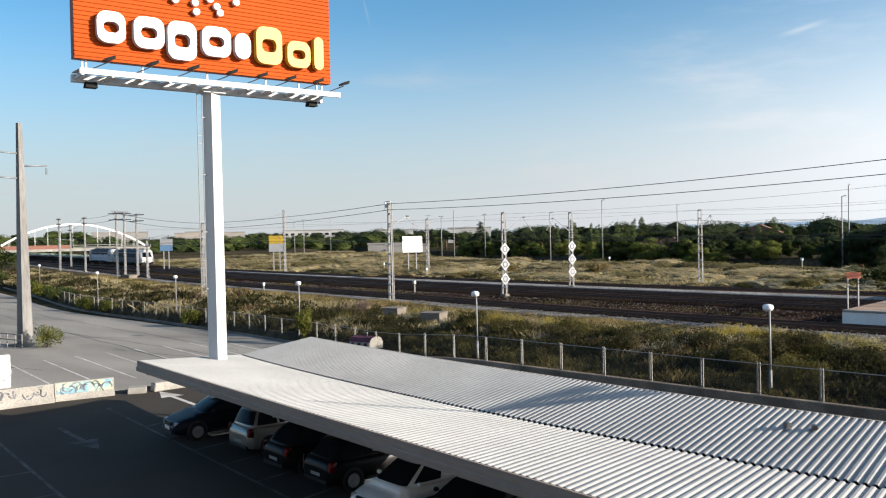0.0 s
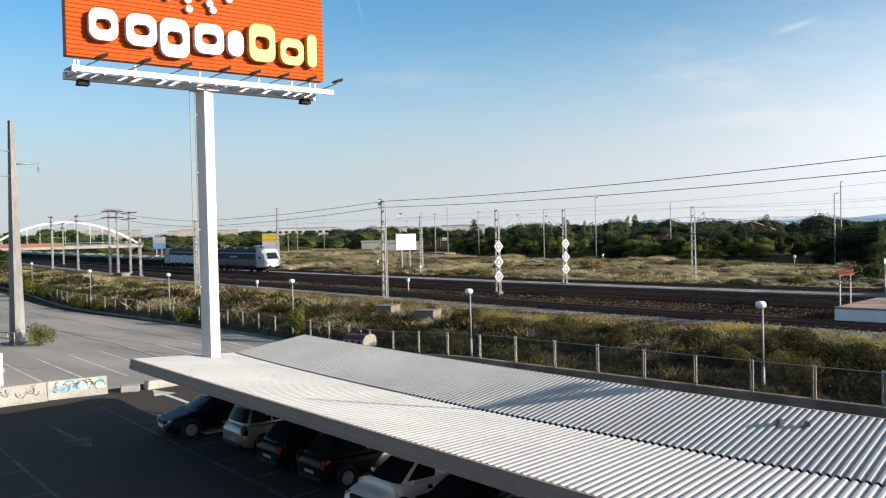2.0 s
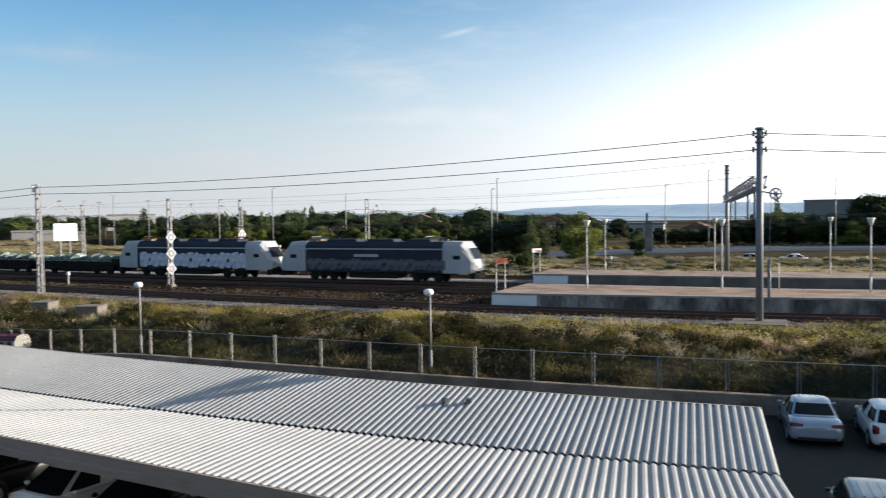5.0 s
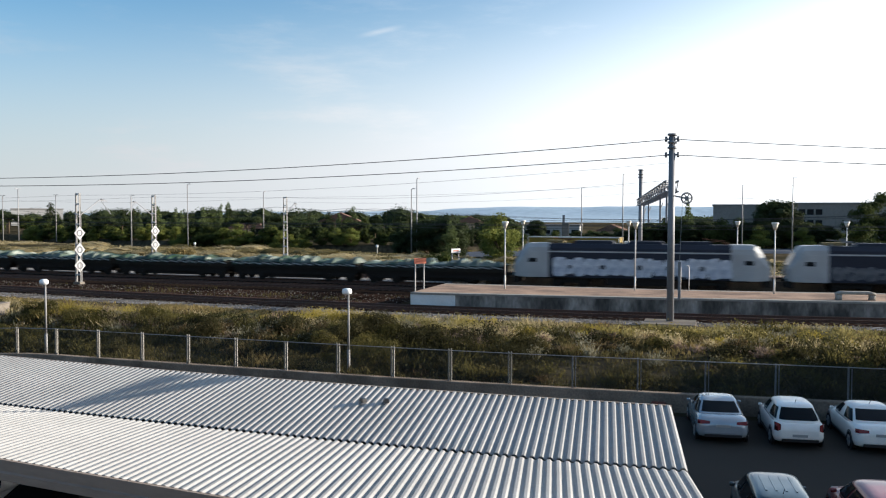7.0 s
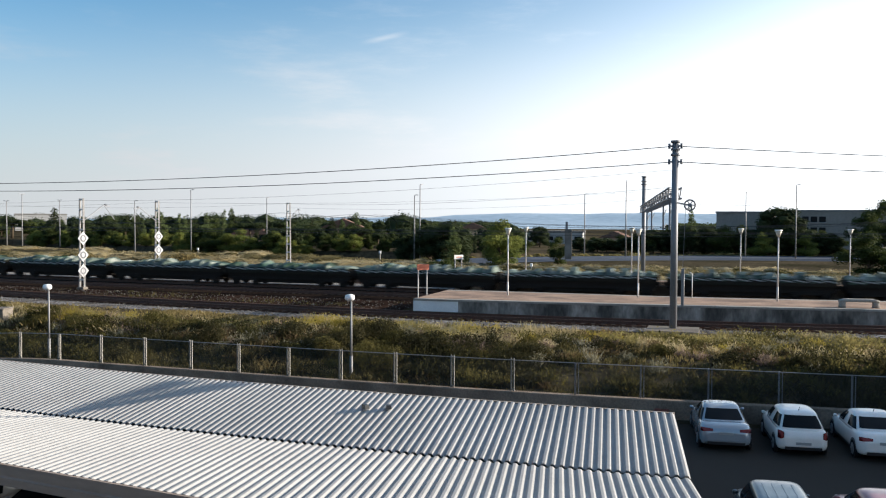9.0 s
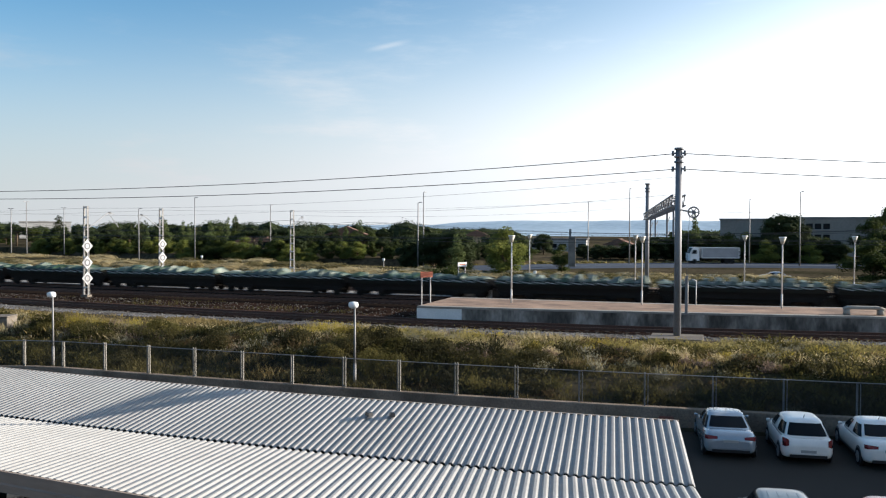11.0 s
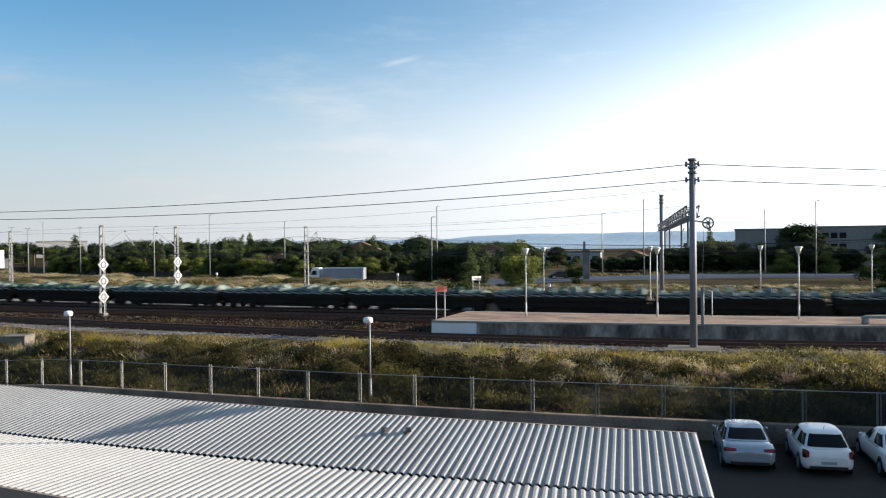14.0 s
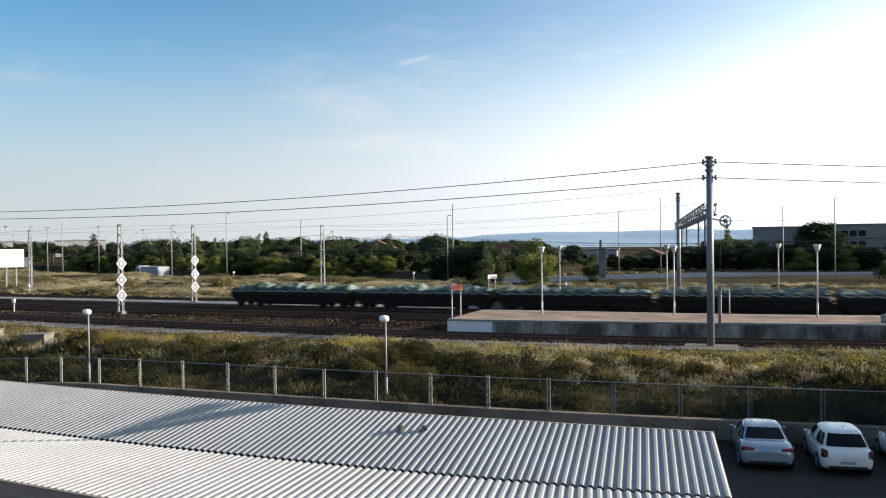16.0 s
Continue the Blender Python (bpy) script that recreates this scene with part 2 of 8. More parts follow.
M = {
    "asphalt_new": surf("asphalt_new", (0.058, 0.049, 0.041), 0.94, 0, (0.04, 0.034, 0.029), 0.25, 30, 0.5, 0.3, 0.4, 0.01),
    "asphalt_old": surf("asphalt_old", (0.315, 0.288, 0.255), 0.94, 0, (0.2, 0.183, 0.163), 0.12, 25, 0.6, 0.25, 0.4, 0.01, 0, 0.5, (0.6, 2.0, 1)),
    "earth": surf("earth", (0.085, 0.068, 0.046), 0.95, 0, (0.028, 0.027, 0.016), 0.07, 1.2, 0.7, 0.45, 0.6, 0.08),
    "ballast": surf("ballast", (0.075, 0.043, 0.031), 0.95, 0, (0.024, 0.016, 0.013), 0.12, 6.0, 0.6, 0.55, 0.9, 0.05),
    "ballast_dark": surf("ballast_dark", (0.028, 0.019, 0.015), 0.95, 0, (0.011, 0.0085, 0.0075), 0.12, 6.0, 0.6, 0.5, 0.9, 0.05),
    "gravel_dull": surf("gravel_dull", (0.21, 0.205, 0.208), 0.95, 0, (0.075, 0.072, 0.07), 0.5, 5.0, 0.8, 0.65, 0.9, 0.05),
    "bed_brown": surf("bed_brown", (0.034, 0.021, 0.016), 0.95, 0, (0.011, 0.008, 0.007), 0.3, 4.0, 0.8, 0.6, 0.9, 0.06),
    "gravel": surf("gravel", (0.3, 0.29, 0.28), 0.95, 0, (0.15, 0.147, 0.144), 0.3, 7.0, 0.6, 0.55, 0.9, 0.05),
    "rail": surf("rail", (0.11, 0.056, 0.04), 0.6, 0.3, None, 1.0, 20, 0.4, 0.3, 0.2, 0.003),
    "sleeper": surf("sleeper", (0.05, 0.037, 0.03), 0.9, 0, None, 1.0, 12, 0.5, 0.3, 0.4, 0.01, 0.2),
    "sheet": surf("sheet", (0.34, 0.337, 0.332), 0.55, 0.0, (0.262, 0.26, 0.256), 0.4, 9, 0.5, 0.08, 0.05, 0.004, 0, 0.3),
    "fascia": surf("fascia", (0.32, 0.25, 0.2), 0.7, 0.0, (0.22, 0.175, 0.142), 0.6, 12, 0.5, 0.1, 0.1, 0.004, 0, 0.5, (0.15, 1, 1)),
    "gutter": surf("gutter", (0.04, 0.04, 0.04), 0.8, 0, None, 1.0, 12, 0.5, 0.3, 0.3, 0.01),
    "white_steel": surf("white_steel", (0.6, 0.585, 0.57), 0.5, 0.0, (0.5, 0.48, 0.46), 0.5, 14, 0.4, 0.05, 0.05, 0.003),
    "galv": surf("galv", (0.27, 0.265, 0.265), 0.6, 0.2, (0.21, 0.207, 0.21), 0.8, 18, 0.5, 0.12, 0.1, 0.003),
    "galv_dark": surf("galv_dark", (0.22, 0.225, 0.24), 0.55, 0.3, (0.16, 0.165, 0.18), 0.8, 18, 0.5, 0.15, 0.1, 0.003),
    "concrete": surf("concrete", (0.23, 0.215, 0.195), 0.9, 0, (0.1, 0.096, 0.09), 0.7, 14, 0.6, 0.2, 0.35, 0.008),
    "wall_grey": surf("wall_grey", (0.28, 0.218, 0.168), 0.9, 0, (0.13, 0.103, 0.08), 0.7, 14, 0.7, 0.2, 0.35, 0.008),
    "concrete_pale": surf("concrete_pale", (0.35, 0.33, 0.3), 0.9, 0, (0.22, 0.208, 0.19), 0.7, 14, 0.6, 0.18, 0.3, 0.008),
    "paving": surf("paving", (0.36, 0.25, 0.185), 0.9, 0, (0.19, 0.135, 0.105), 0.45, 10, 0.9, 0.2, 0.3, 0.006),
    "platform_side": surf("platform_side", (0.32, 0.29, 0.26), 0.9, 0, (0.085, 0.078, 0.07), 0.7, 5, 1.0, 0.3, 0.35, 0.008, 0, 0.4, (1, 1, 0.4)),
    "old_line": surf("old_line", (0.62, 0.6, 0.56), 0.85, 0, (0.35, 0.31, 0.27), 1.0, 12, 0.7, 0.25, 0.2, 0.003),
    "white_paint": surf("white_paint", (0.8, 0.8, 0.79), 0.7, 0, (0.66, 0.66, 0.65), 0.8, 16, 0.5, 0.08, 0.2, 0.003),
    "line_paint": surf("line_paint", (0.12, 0.115, 0.11), 0.85, 0, (0.045, 0.043, 0.042), 1.2, 16, 0.7, 0.25, 0.2, 0.003),
    "orange": surf("orange", (0.43, 0.075, 0.012), 0.85, 0, (0.36, 0.06, 0.01), 0.3, 12, 0.4, 0.05, 0.05, 0.003),
    "orange_faded": surf("orange_faded", (0.36, 0.12, 0.08), 0.85, 0, (0.3, 0.11, 0.075), 0.8, 12, 0.4, 0.08, 0.05, 0.003),
    "spray_red": surf("spray_red", (0.26, 0.095, 0.075), 0.85, 0, (0.2, 0.1, 0.08), 6.0, 20, 0.9, 0.3, 0.2, 0.004),
    "orange_dark": surf("orange_dark", (0.34, 0.07, 0.03), 0.6, 0, None, 0.3, 12, 0.4, 0.05, 0.05, 0.003),
    "letter_white": gloss("letter_white", (0.86, 0.86, 0.86), 0.4),
    "letter_side": gloss("letter_side", (0.45, 0.46, 0.48), 0.5),
    "plate_white": surf("plate_white", (0.62, 0.62, 0.62), 0.6, 0, (0.42, 0.42, 0.43), 1.5, 12, 0.6, 0.1, 0.05, 0.003),
    "letter_cream": gloss("letter_cream", (0.56, 0.41, 0.11), 0.6),
    "lantern": surf("lantern", (0.55, 0.52, 0.44), 0.6),
    "letter_ochre": gloss("letter_ochre", (0.55, 0.36, 0.03), 0.5),
    "black": gloss("black", (0.015, 0.015, 0.017), 0.45),
    "rubber": surf("rubber", (0.02, 0.02, 0.02), 0.85, 0, None, 2, 30, 0.4, 0.2, 0.2, 0.003),
    "glass": glass_dark("glass", (0.012, 0.015, 0.018)),
    "wire": gloss("wire", (0.03, 0.03, 0.032), 0.6),
    "rust": surf("rust", (0.15, 0.075, 0.045), 0.85, 0.1, (0.08, 0.045, 0.03), 0.8, 14, 0.6, 0.3, 0.3, 0.006),
    "bark": surf("bark", (0.11, 0.085, 0.06), 0.95, 0, None, 2, 14, 0.6, 0.35, 0.8, 0.03),
    "pine": leafy("pine", (0.016, 0.025, 0.011), (0.055, 0.072, 0.028), 1.0),
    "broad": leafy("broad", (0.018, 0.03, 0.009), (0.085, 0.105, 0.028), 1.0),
    "poplar": leafy("poplar", (0.06, 0.085, 0.03), (0.14, 0.17, 0.07), 1.0),
    "bush_yellow": leafy("bush_yellow", (0.05, 0.06, 0.014), (0.19, 0.19, 0.036), 3.0),
    # lighter copy of broad, with sunlight painted into the leaf colour
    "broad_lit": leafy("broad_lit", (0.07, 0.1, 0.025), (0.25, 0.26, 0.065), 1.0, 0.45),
    # shaded and sunlit foliage of the bank, told apart by base colour
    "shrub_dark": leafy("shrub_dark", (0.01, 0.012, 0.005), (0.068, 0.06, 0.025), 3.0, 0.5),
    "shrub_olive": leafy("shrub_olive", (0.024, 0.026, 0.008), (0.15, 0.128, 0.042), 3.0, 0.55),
    "field_straw": leafy("field_straw", (0.19, 0.155, 0.08), (0.5, 0.42, 0.25), 0.55, 0.5),
    "field_olive": leafy("field_olive", (0.075, 0.068, 0.028), (0.25, 0.205, 0.095), 0.8, 0.5),
    "straw": leafy("straw", (0.24, 0.195, 0.1), (0.55, 0.46, 0.27), 2.0, 0.5),
    # light colour stands in for sun on the bank's crest and far verge
    "grass_lit": leafy("grass_lit", (0.1, 0.09, 0.03), (0.37, 0.31, 0.125), 3.0, 0.55),
    "grass_dry": leafy("grass_dry", (0.1, 0.08, 0.035), (0.3, 0.23, 0.1), 2.0, 0.4),
    "grass_mix": leafy("grass_mix", (0.028, 0.029, 0.01), (0.13, 0.108, 0.042), 2.0),
    "shrub_sage": leafy("shrub_sage", (0.09, 0.092, 0.06), (0.34, 0.31, 0.22), 3.0, 0.45),
    "shrub_brown": leafy("shrub_brown", (0.04, 0.029, 0.015), (0.18, 0.127, 0.066), 3.0, 0.55),
    "weed_gold": leafy("weed_gold", (0.15, 0.12, 0.025), (0.44, 0.35, 0.075), 2.0, 0.55),
    "weed_mauve": leafy("weed_mauve", (0.085, 0.06, 0.046), (0.28, 0.205, 0.165), 2.0, 0.5),
    "stone": surf("stone", (0.2, 0.185, 0.17), 0.9, 0, (0.07, 0.06, 0.052), 0.8, 9, 0.8, 0.3, 0.4, 0.01),
    "post_grey": surf("post_grey", (0.3, 0.285, 0.26), 0.9, 0, (0.2, 0.19, 0.17), 0.7, 14, 0.6, 0.15, 0.3, 0.008),
    # the blue of distance haze is part of this base colour
    "hill_haze": surf("hill_haze", (0.36, 0.46, 0.55), 1.0, 0, (0.28, 0.37, 0.46), 0.004, 0.03, 0.5, 0.1, 0, 0),
}


# ------------------------------------------------------------------ mesh helpers
def box(bm, c, s, rz=0.0, taper=1.0, mi=0):
    """An upright box: centre c, full size s, turned rz degrees; its top shrunk by taper."""
    R = Matrix.Rotation(radians(rz), 3, "Z")
    v = []
    for dz in (-1, 1):
        k = taper if dz > 0 else 1.0
        for dx, dy in ((-1, -1), (1, -1), (1, 1), (-1, 1)):
            v.append(bm.verts.new(Vector(c) + R @ Vector((dx * s[0] / 2 * k, dy * s[1] / 2 * k, dz * s[2] / 2))))
    for q in ((3, 2, 1, 0), (4, 5, 6, 7), (0, 1, 5, 4), (1, 2, 6, 5), (2, 3, 7, 6), (3, 0, 4, 7)):
        bm.faces.new([v[i] for i in q]).material_index = mi
    return v


def rod(bm, p, q, r0, r1=None, n=8, mi=0, caps=True):
    """A round bar from p to q."""
    p, q = Vector(p), Vector(q)
    r1 = r0 if r1 is None else r1
    d = (q - p).normalized()
    a = d.orthogonal().normalized()
    b = d.cross(a)
    rings = []
    for c, r in ((p, r0), (q, r1)):
        rings.append([bm.verts.new(c + r * (math.cos(2 * math.pi * i / n) * a + math.sin(2 * math.pi * i / n) * b)) for i in range(n)])
    for i in range(n):
        f = bm.faces.new((rings[0][i], rings[0][(i + 1) % n], rings[1][(i + 1) % n], rings[1][i]))
        f.material_index, f.smooth = mi, n > 5
    if caps:
        bm.faces.new(rings[0][::-1]).material_index = mi
        bm.faces.new(rings[1]).material_index = mi


def bar(bm, p, q, w, h=None, mi=0):
    """A square bar from p to q, w wide and h high."""
    p, q = Vector(p), Vector(q)
    h = w if h is None else h
    d = (q - p).normalized()
    side = d.cross(Vector((0, 0, 1)))
    side = Vector((1, 0, 0)) if side.length < 1e-4 else side.normalized()
    up = side.cross(d)
    v = [bm.verts.new(c + side * sx * w / 2 + up * sz * h / 2) for c in (p, q) for sx, sz in ((-1, -1), (1, -1), (1, 1), (-1, 1))]
    for k in ((0, 1, 2, 3), (7, 6, 5, 4), (0, 4, 5, 1), (1, 5, 6, 2), (2, 6, 7, 3), (3, 7, 4, 0)):
        bm.faces.new([v[i] for i in k]).material_index = mi


def prism(bm, prof, m0, m1, mi=0, smooth=False, caps=True):
    """Skins a closed 2D profile between two placements (functions of (u, v) to a point)."""
    a = [bm.verts.new(m0(u, v)) for u, v in prof]
    b = [bm.verts.new(m1(u, v)) for u, v in prof]
    n = len(prof)
    for i in range(n):
        f = bm.faces.new((a[i], a[(i + 1) % n], b[(i + 1) % n], b[i]))
        f.material_index, f.smooth = mi, smooth
    if caps:
        bm.faces.new(a[::-1]).material_index = mi
        bm.faces.new(b).material_index = mi


def strip(bm, rows, mi=0, smooth=False):
    """Quads between successive rows of points."""
    vs = [[bm.verts.new(p) for p in r] for r in rows]
    for a, b in zip(vs, vs[1:]):
        for i in range(len(a) - 1):
            f = bm.faces.new((a[i], a[i + 1], b[i + 1], b[i]))
            f.material_index, f.smooth = mi, smooth
    return vs


def loft(bm, rings, mi=0, smooth=True, caps=True):
    """Skins closed rings of equal length."""
    vs = [[bm.verts.new(p) for p in r] for r in rings]
    n = len(vs[0])
    for a, b in zip(vs, vs[1:]):
        for i in range(n):
            f = bm.faces.new((a[i], a[(i + 1) % n], b[(i + 1) % n], b[i]))
            f.material_index, f.smooth = mi, smooth
    if caps:
        bm.faces.new(vs[0][::-1]).material_index = mi
        bm.faces.new(vs[-1]).material_index = mi
    return vs


def mesh_of(name, bm, mats, fix=True):
    if fix:
        bmesh.ops.recalc_face_normals(bm, faces=bm.faces[:])
    me = bpy.data.meshes.new(name)
    bm.to_mesh(me)
    bm.free()
    for m in (mats if isinstance(mats, (list, tuple)) else [mats]):
        me.materials.append(m)
    return me


def part(name, bm, mats, parent=None, label="", fix=True):
    """Links a bmesh as one mesh object, under parent if given."""
    ob = new(name, mesh_of(name, bm, mats, fix))
    if parent:
        ob.parent = parent
    return tagged(ob, label)


def thing(name, m, label, category, group="", kind=""):
    ob = new(name)
    ob.empty_display_size = 0.2
    ob.matrix_basis = m
    return tagged(ob, label, category, group, kind)


def solid(name, bm, mats, label, category, kind="", m=None, group="", fix=True):
    """A thing of one mesh."""
    ob = new(name, mesh_of(name, bm, mats, fix))
    if m is not None:
        ob.matrix_basis = m
    return tagged(ob, label, category, group, kind)


def curve_y(points):
    """A smooth y(x) through points in order of x."""
    px = np.array([p[0] for p in points], float)
    py = np.array([p[1] for p in points], float)
    slope = np.gradient(py, px)

    def f(x):
        i = int(np.clip(np.searchsorted(px, x) - 1, 0, len(px) - 2))
        h = px[i + 1] - px[i]
        t = (x - px[i]) / h
        if t < 0:
            return py[0] + slope[0] * (x - px[0])
        if t > 1:
            return py[-1] + slope[-1] * (x - px[-1])
        return float((2 * t**3 - 3 * t**2 + 1) * py[i] + (t**3 - 2 * t**2 + t) * h * slope[i] + (3 * t**2 - 2 * t**3) * py[i + 1] + (t**3 - t**2) * h * slope[i + 1])
    return f


def heading(f, x):
    return math.degrees(math.atan2(f(x + 0.5) - f(x - 0.5), 1.0))


# lines of the plan: y over x
FENCE = curve_y([(-300, 82), (-200, 62), (-126, 47.5), (-90, 40), (-72, 38.9), (-51, 37), (-32, 34.3), (-22, 33.9), (-8, 33.7), (4, 34.3), (30, 36.5), (80, 42)])
TRACK_1 = curve_y([(-600, 172), (-300, 105), (-200, 84), (-150, 73.8), (-115, 66.8), (-90, 63.4), (-76, 61.7), (-57, 59.4), (-48, 58.1), (-40, 57.2), (-31, 56.4), (-20, 55.75), (-10, 55.75), (0, 56.3), (10, 57.4), (30, 60.2), (60, 64.6), (300, 101)])
TRAIN = curve_y([(-600, 172), (-300, 112), (-200, 94), (-150, 85.5), (-100, 79), (-70, 76.4), (-50, 75.2), (-30, 74.6), (0, 75), (30, 77), (60, 80), (300, 110)])
BED_FAR = curve_y([(-600, 188), (-300, 120), (-190, 97.2), (-148, 91.2), (-108, 87), (-82, 85.3), (-60, 84.3), (-30, 84.1), (0, 86.4), (30, 89.6), (60, 93), (300, 124)])
PLATFORM = curve_y([(-24, 56.9), (-14, 57.5), (-8, 58.0), (-1, 58.7), (7, 59.6), (30, 62.5), (60, 66.9)])
RAIL_Z = 1.35


# ------------------------------------------------------------------ ground
def smooth(a, b, x):
    t = min(max((x - a) / (b - a), 0.0), 1.0)
    return t * t * (3 - 2 * t)


ROAD = curve_y([(-400, 300), (-260, 215), (-170, 172), (-110, 146), (-70, 137), (-40, 133), (0, 131), (40, 132), (120, 140), (400, 190)])
FAR_ROAD = curve_y([(-400, 312), (-260, 227), (-170, 182), (-110, 155), (-70, 148), (-40, 164), (0, 188), (40, 194), (120, 200), (400, 230)])


def road_z(x):
    """The carriageways run in a cutting on the left and come up to the field's level on the right."""
    return 0.4 - 2.45 * (1 - smooth(-100, -25, x))


def far_road_z(x):
    return road_z(x) + 1.2 * (1 - smooth(-100, -25, x))


def ground_z(x, y):
    f, t, far = FENCE(x), TRACK_1(x), BED_FAR(x)
    if y < f:
        return -0.12
    z = 0.55 + 0.75 * smooth(f, f + 9, y)
    bank = smooth(f + 1, f + 4, y) * (1 - smooth(t - 8, t - 4, y))
    z += bank * 0.28 * noise.noise((x * 0.13, y * 0.2, 3.0))
    bed = smooth(t - 5, t - 3.2, y) * (1 - smooth(far + 1, far + 3, y))
    z = z * (1 - bed) + 0.95 * bed
    out = smooth(far + 1, far + 6, y)
    r, fr = ROAD(x), max(FAR_ROAD(x), ROAD(x) + 4)
    right = smooth(-60, -25, x)
    field = 1.25 + (0.55 * smooth(far + 8, r - 13, y)) * (1 - right) - 0.1 * right
    cut = smooth(r - 12, r - 9, y) * (1 - smooth(fr + 9, fr + 14, y))
    field = field * (1 - cut) + (road_z(x) - 0.45) * cut
    if y > fr + 9:
        field = min(field, 1.25 - 0.95 * right)
    z = z * (1 - out) + out * (field + 0.3 * (1 - cut) * noise.noise((x * 0.05, y * 0.06, 9.0)) * (1 - smooth(250, 400, y)))
    return z


def build_ground():
    xs = [-4000, -2500, -1500, -900, -600] + list(np.arange(-420, 121, 3.0)) + [160, 240, 400, 700, 1200, 2500, 4000]
    rel = [0.0, 0.001, 1, 2, 3, 4.5, 6, 8, 10, 12, 14, 16, 18, 20]
    bm = bmesh.new()
    rows = []
    for x in xs:
        f, far = FENCE(x), BED_FAR(x)
        ys = [-3000, -200, -40, 0, f - 15, f - 3, f - 0.3] + [f + 0.05 + r for r in rel] + list(np.linspace(f + 22, far - 1, 14)) + [far + d for d in (1, 2, 3, 4.5, 6, 9, 13, 18, 25)]
        r, fr = max(ROAD(x), far + 40), max(FAR_ROAD(x), ROAD(x) + 4, far + 44)
        ys += [r - 13, r - 12, r - 11, r - 10, r - 9, r - 4, r + 2, r + 7, fr + 8, fr + 9, fr + 10.5, fr + 12.5, fr + 14, fr + 24, fr + 45, fr + 90, fr + 300, fr + 1000, 5200]
        ys = sorted(ys)
        rows.append([(x, y, ground_z(x, y)) for y in ys])
    strip(bm, rows, smooth=True)
    return solid("ground", bm, M["earth"], "dry grassy earth on both sides of the railway", "ground", "structure")


def slab(name, pts, z0, z1, mat, label, category):
    bm = bmesh.new()
    prism(bm, pts, lambda u, v: (u, v, z0), lambda u, v: (u, v, z1))
    return solid(name, bm, mat, label, category, "structure")


def build_pavements():
    fence_in = [(x, FENCE(x) - 0.35) for x in np.arange(60, -42.1, -3)]
    slab("road", [(-42.0, -30), (60, -30)] + fence_in + [(-42.0, FENCE(-42) - 0.35)], -0.12, 0.0, M["asphalt_new"], "dark asphalt of the car park with painted bays", "car park")
    pts = [(-42.02, FENCE(-42) - 0.6)] + [(x, FENCE(x) - 0.6 - 0.12 * max(0, -x - 60) ** 0.7) for x in np.arange(-45, -200, -5)] + [(-200, -30), (-42.02, -30)]
    slab("pavement", pts, -0.12, 0.004, M["asphalt_old"], "old pale cracked asphalt of the empty lot", "car park")


def ribbon(name, f, off0, off1, z0, z1, x0, x1, mat, label, category, step=3.0, edge=0.0):
    """A flat bed that follows the line f between two sideways offsets."""
    bm = bmesh.new()
    rows = []
    for x in np.arange(x0, x1 + 0.1, step):
        y = f(x)
        rows.append([(x, y + off0 - edge, z0), (x, y + off0, z1), (x, y + off1, z1), (x, y + off1 + edge, z0)])
    strip(bm, rows)
    return solid(name, bm, mat, label, category, "structure")


def build_track(f, off, x0, x1, name="railway_track"):
    """Two rails on sleepers, along f moved sideways."""
    t = thing(name, pose(0, 0, 0), "rusty steel rails on concrete sleepers in brown ballast", "railway track", "railway tracks", "structure")
    for g in (-0.83, 0.83):
        bm = bmesh.new()
        prof = [(-0.07, 0), (0.07, 0), (0.07, 0.02), (0.015, 0.04), (0.015, 0.12), (0.036, 0.13), (0.036, 0.17), (-0.036, 0.17), (-0.036, 0.13), (-0.015, 0.12), (-0.015, 0.04), (-0.07, 0.02)]
        rows = []
        for x in np.arange(x0, x1 + 0.1, 5.0):
            y, h = f(x) + off, radians(heading(f, x))
            c = Vector((x - math.sin(h) * g, y + math.cos(h) * g, RAIL_Z - 0.17))
            s = Vector((-math.sin(h), math.cos(h), 0))
            rows.append([c + s * u + Vector((0, 0, v)) for u, v in prof + prof[:1]])
        strip(bm, rows)
        part("rail", bm, M["rail"], t)
    bm = bmesh.new()
    for x in np.arange(max(x0, -220), min(x1, 60), 0.62):
        box(bm, (x, f(x) + off, RAIL_Z - 0.25), (0.26, 2.6, 0.14), heading(f, x))
    tagged(part("sleepers", bm, M["sleeper"], t), kind="stuff")
    return t


build_ground()
build_pavements()
ribbon("ballast_bed", TRACK_1, -1.35, 3.0, 0.8, 1.16, -600, 300, M["ballast"], "brown ballast bed under the near track", "ballast", 3, 0.5)
ribbon("gravel_verge", TRACK_1, -5.7, -1.9, 0.8, 1.1, -600, 300, M["gravel_dull"], "dull grey gravel path beside the near track", "gravel", 3, 0.8)
ribbon("ballast_bed_far", TRAIN, -8.0, 3.0, 0.8, 1.16, -600, 300, M["ballast_dark"], "dark brown ballast bed under the middle tracks", "ballast", 3, 1.0)
bm = bmesh.new()
strip(bm, [[(x, TRACK_1(x) + 3.0, 1.04), (x, max(TRAIN(x) - 8.2, TRACK_1(x) + 3.1), 1.04)] for x in np.arange(-220, -19.5, 3.0)])
solid("track_bed", bm, M["bed_brown"], "rust-brown trampled ballast between the tracks", "ballast", "structure")
build_track(TRACK_1, 0.0, -600, 300)
build_track(TRAIN, 0.0, -600, 300)
build_track(TRAIN, -5.0, -600, 300)
build_track(BED_FAR, -0.4, -600, 300)
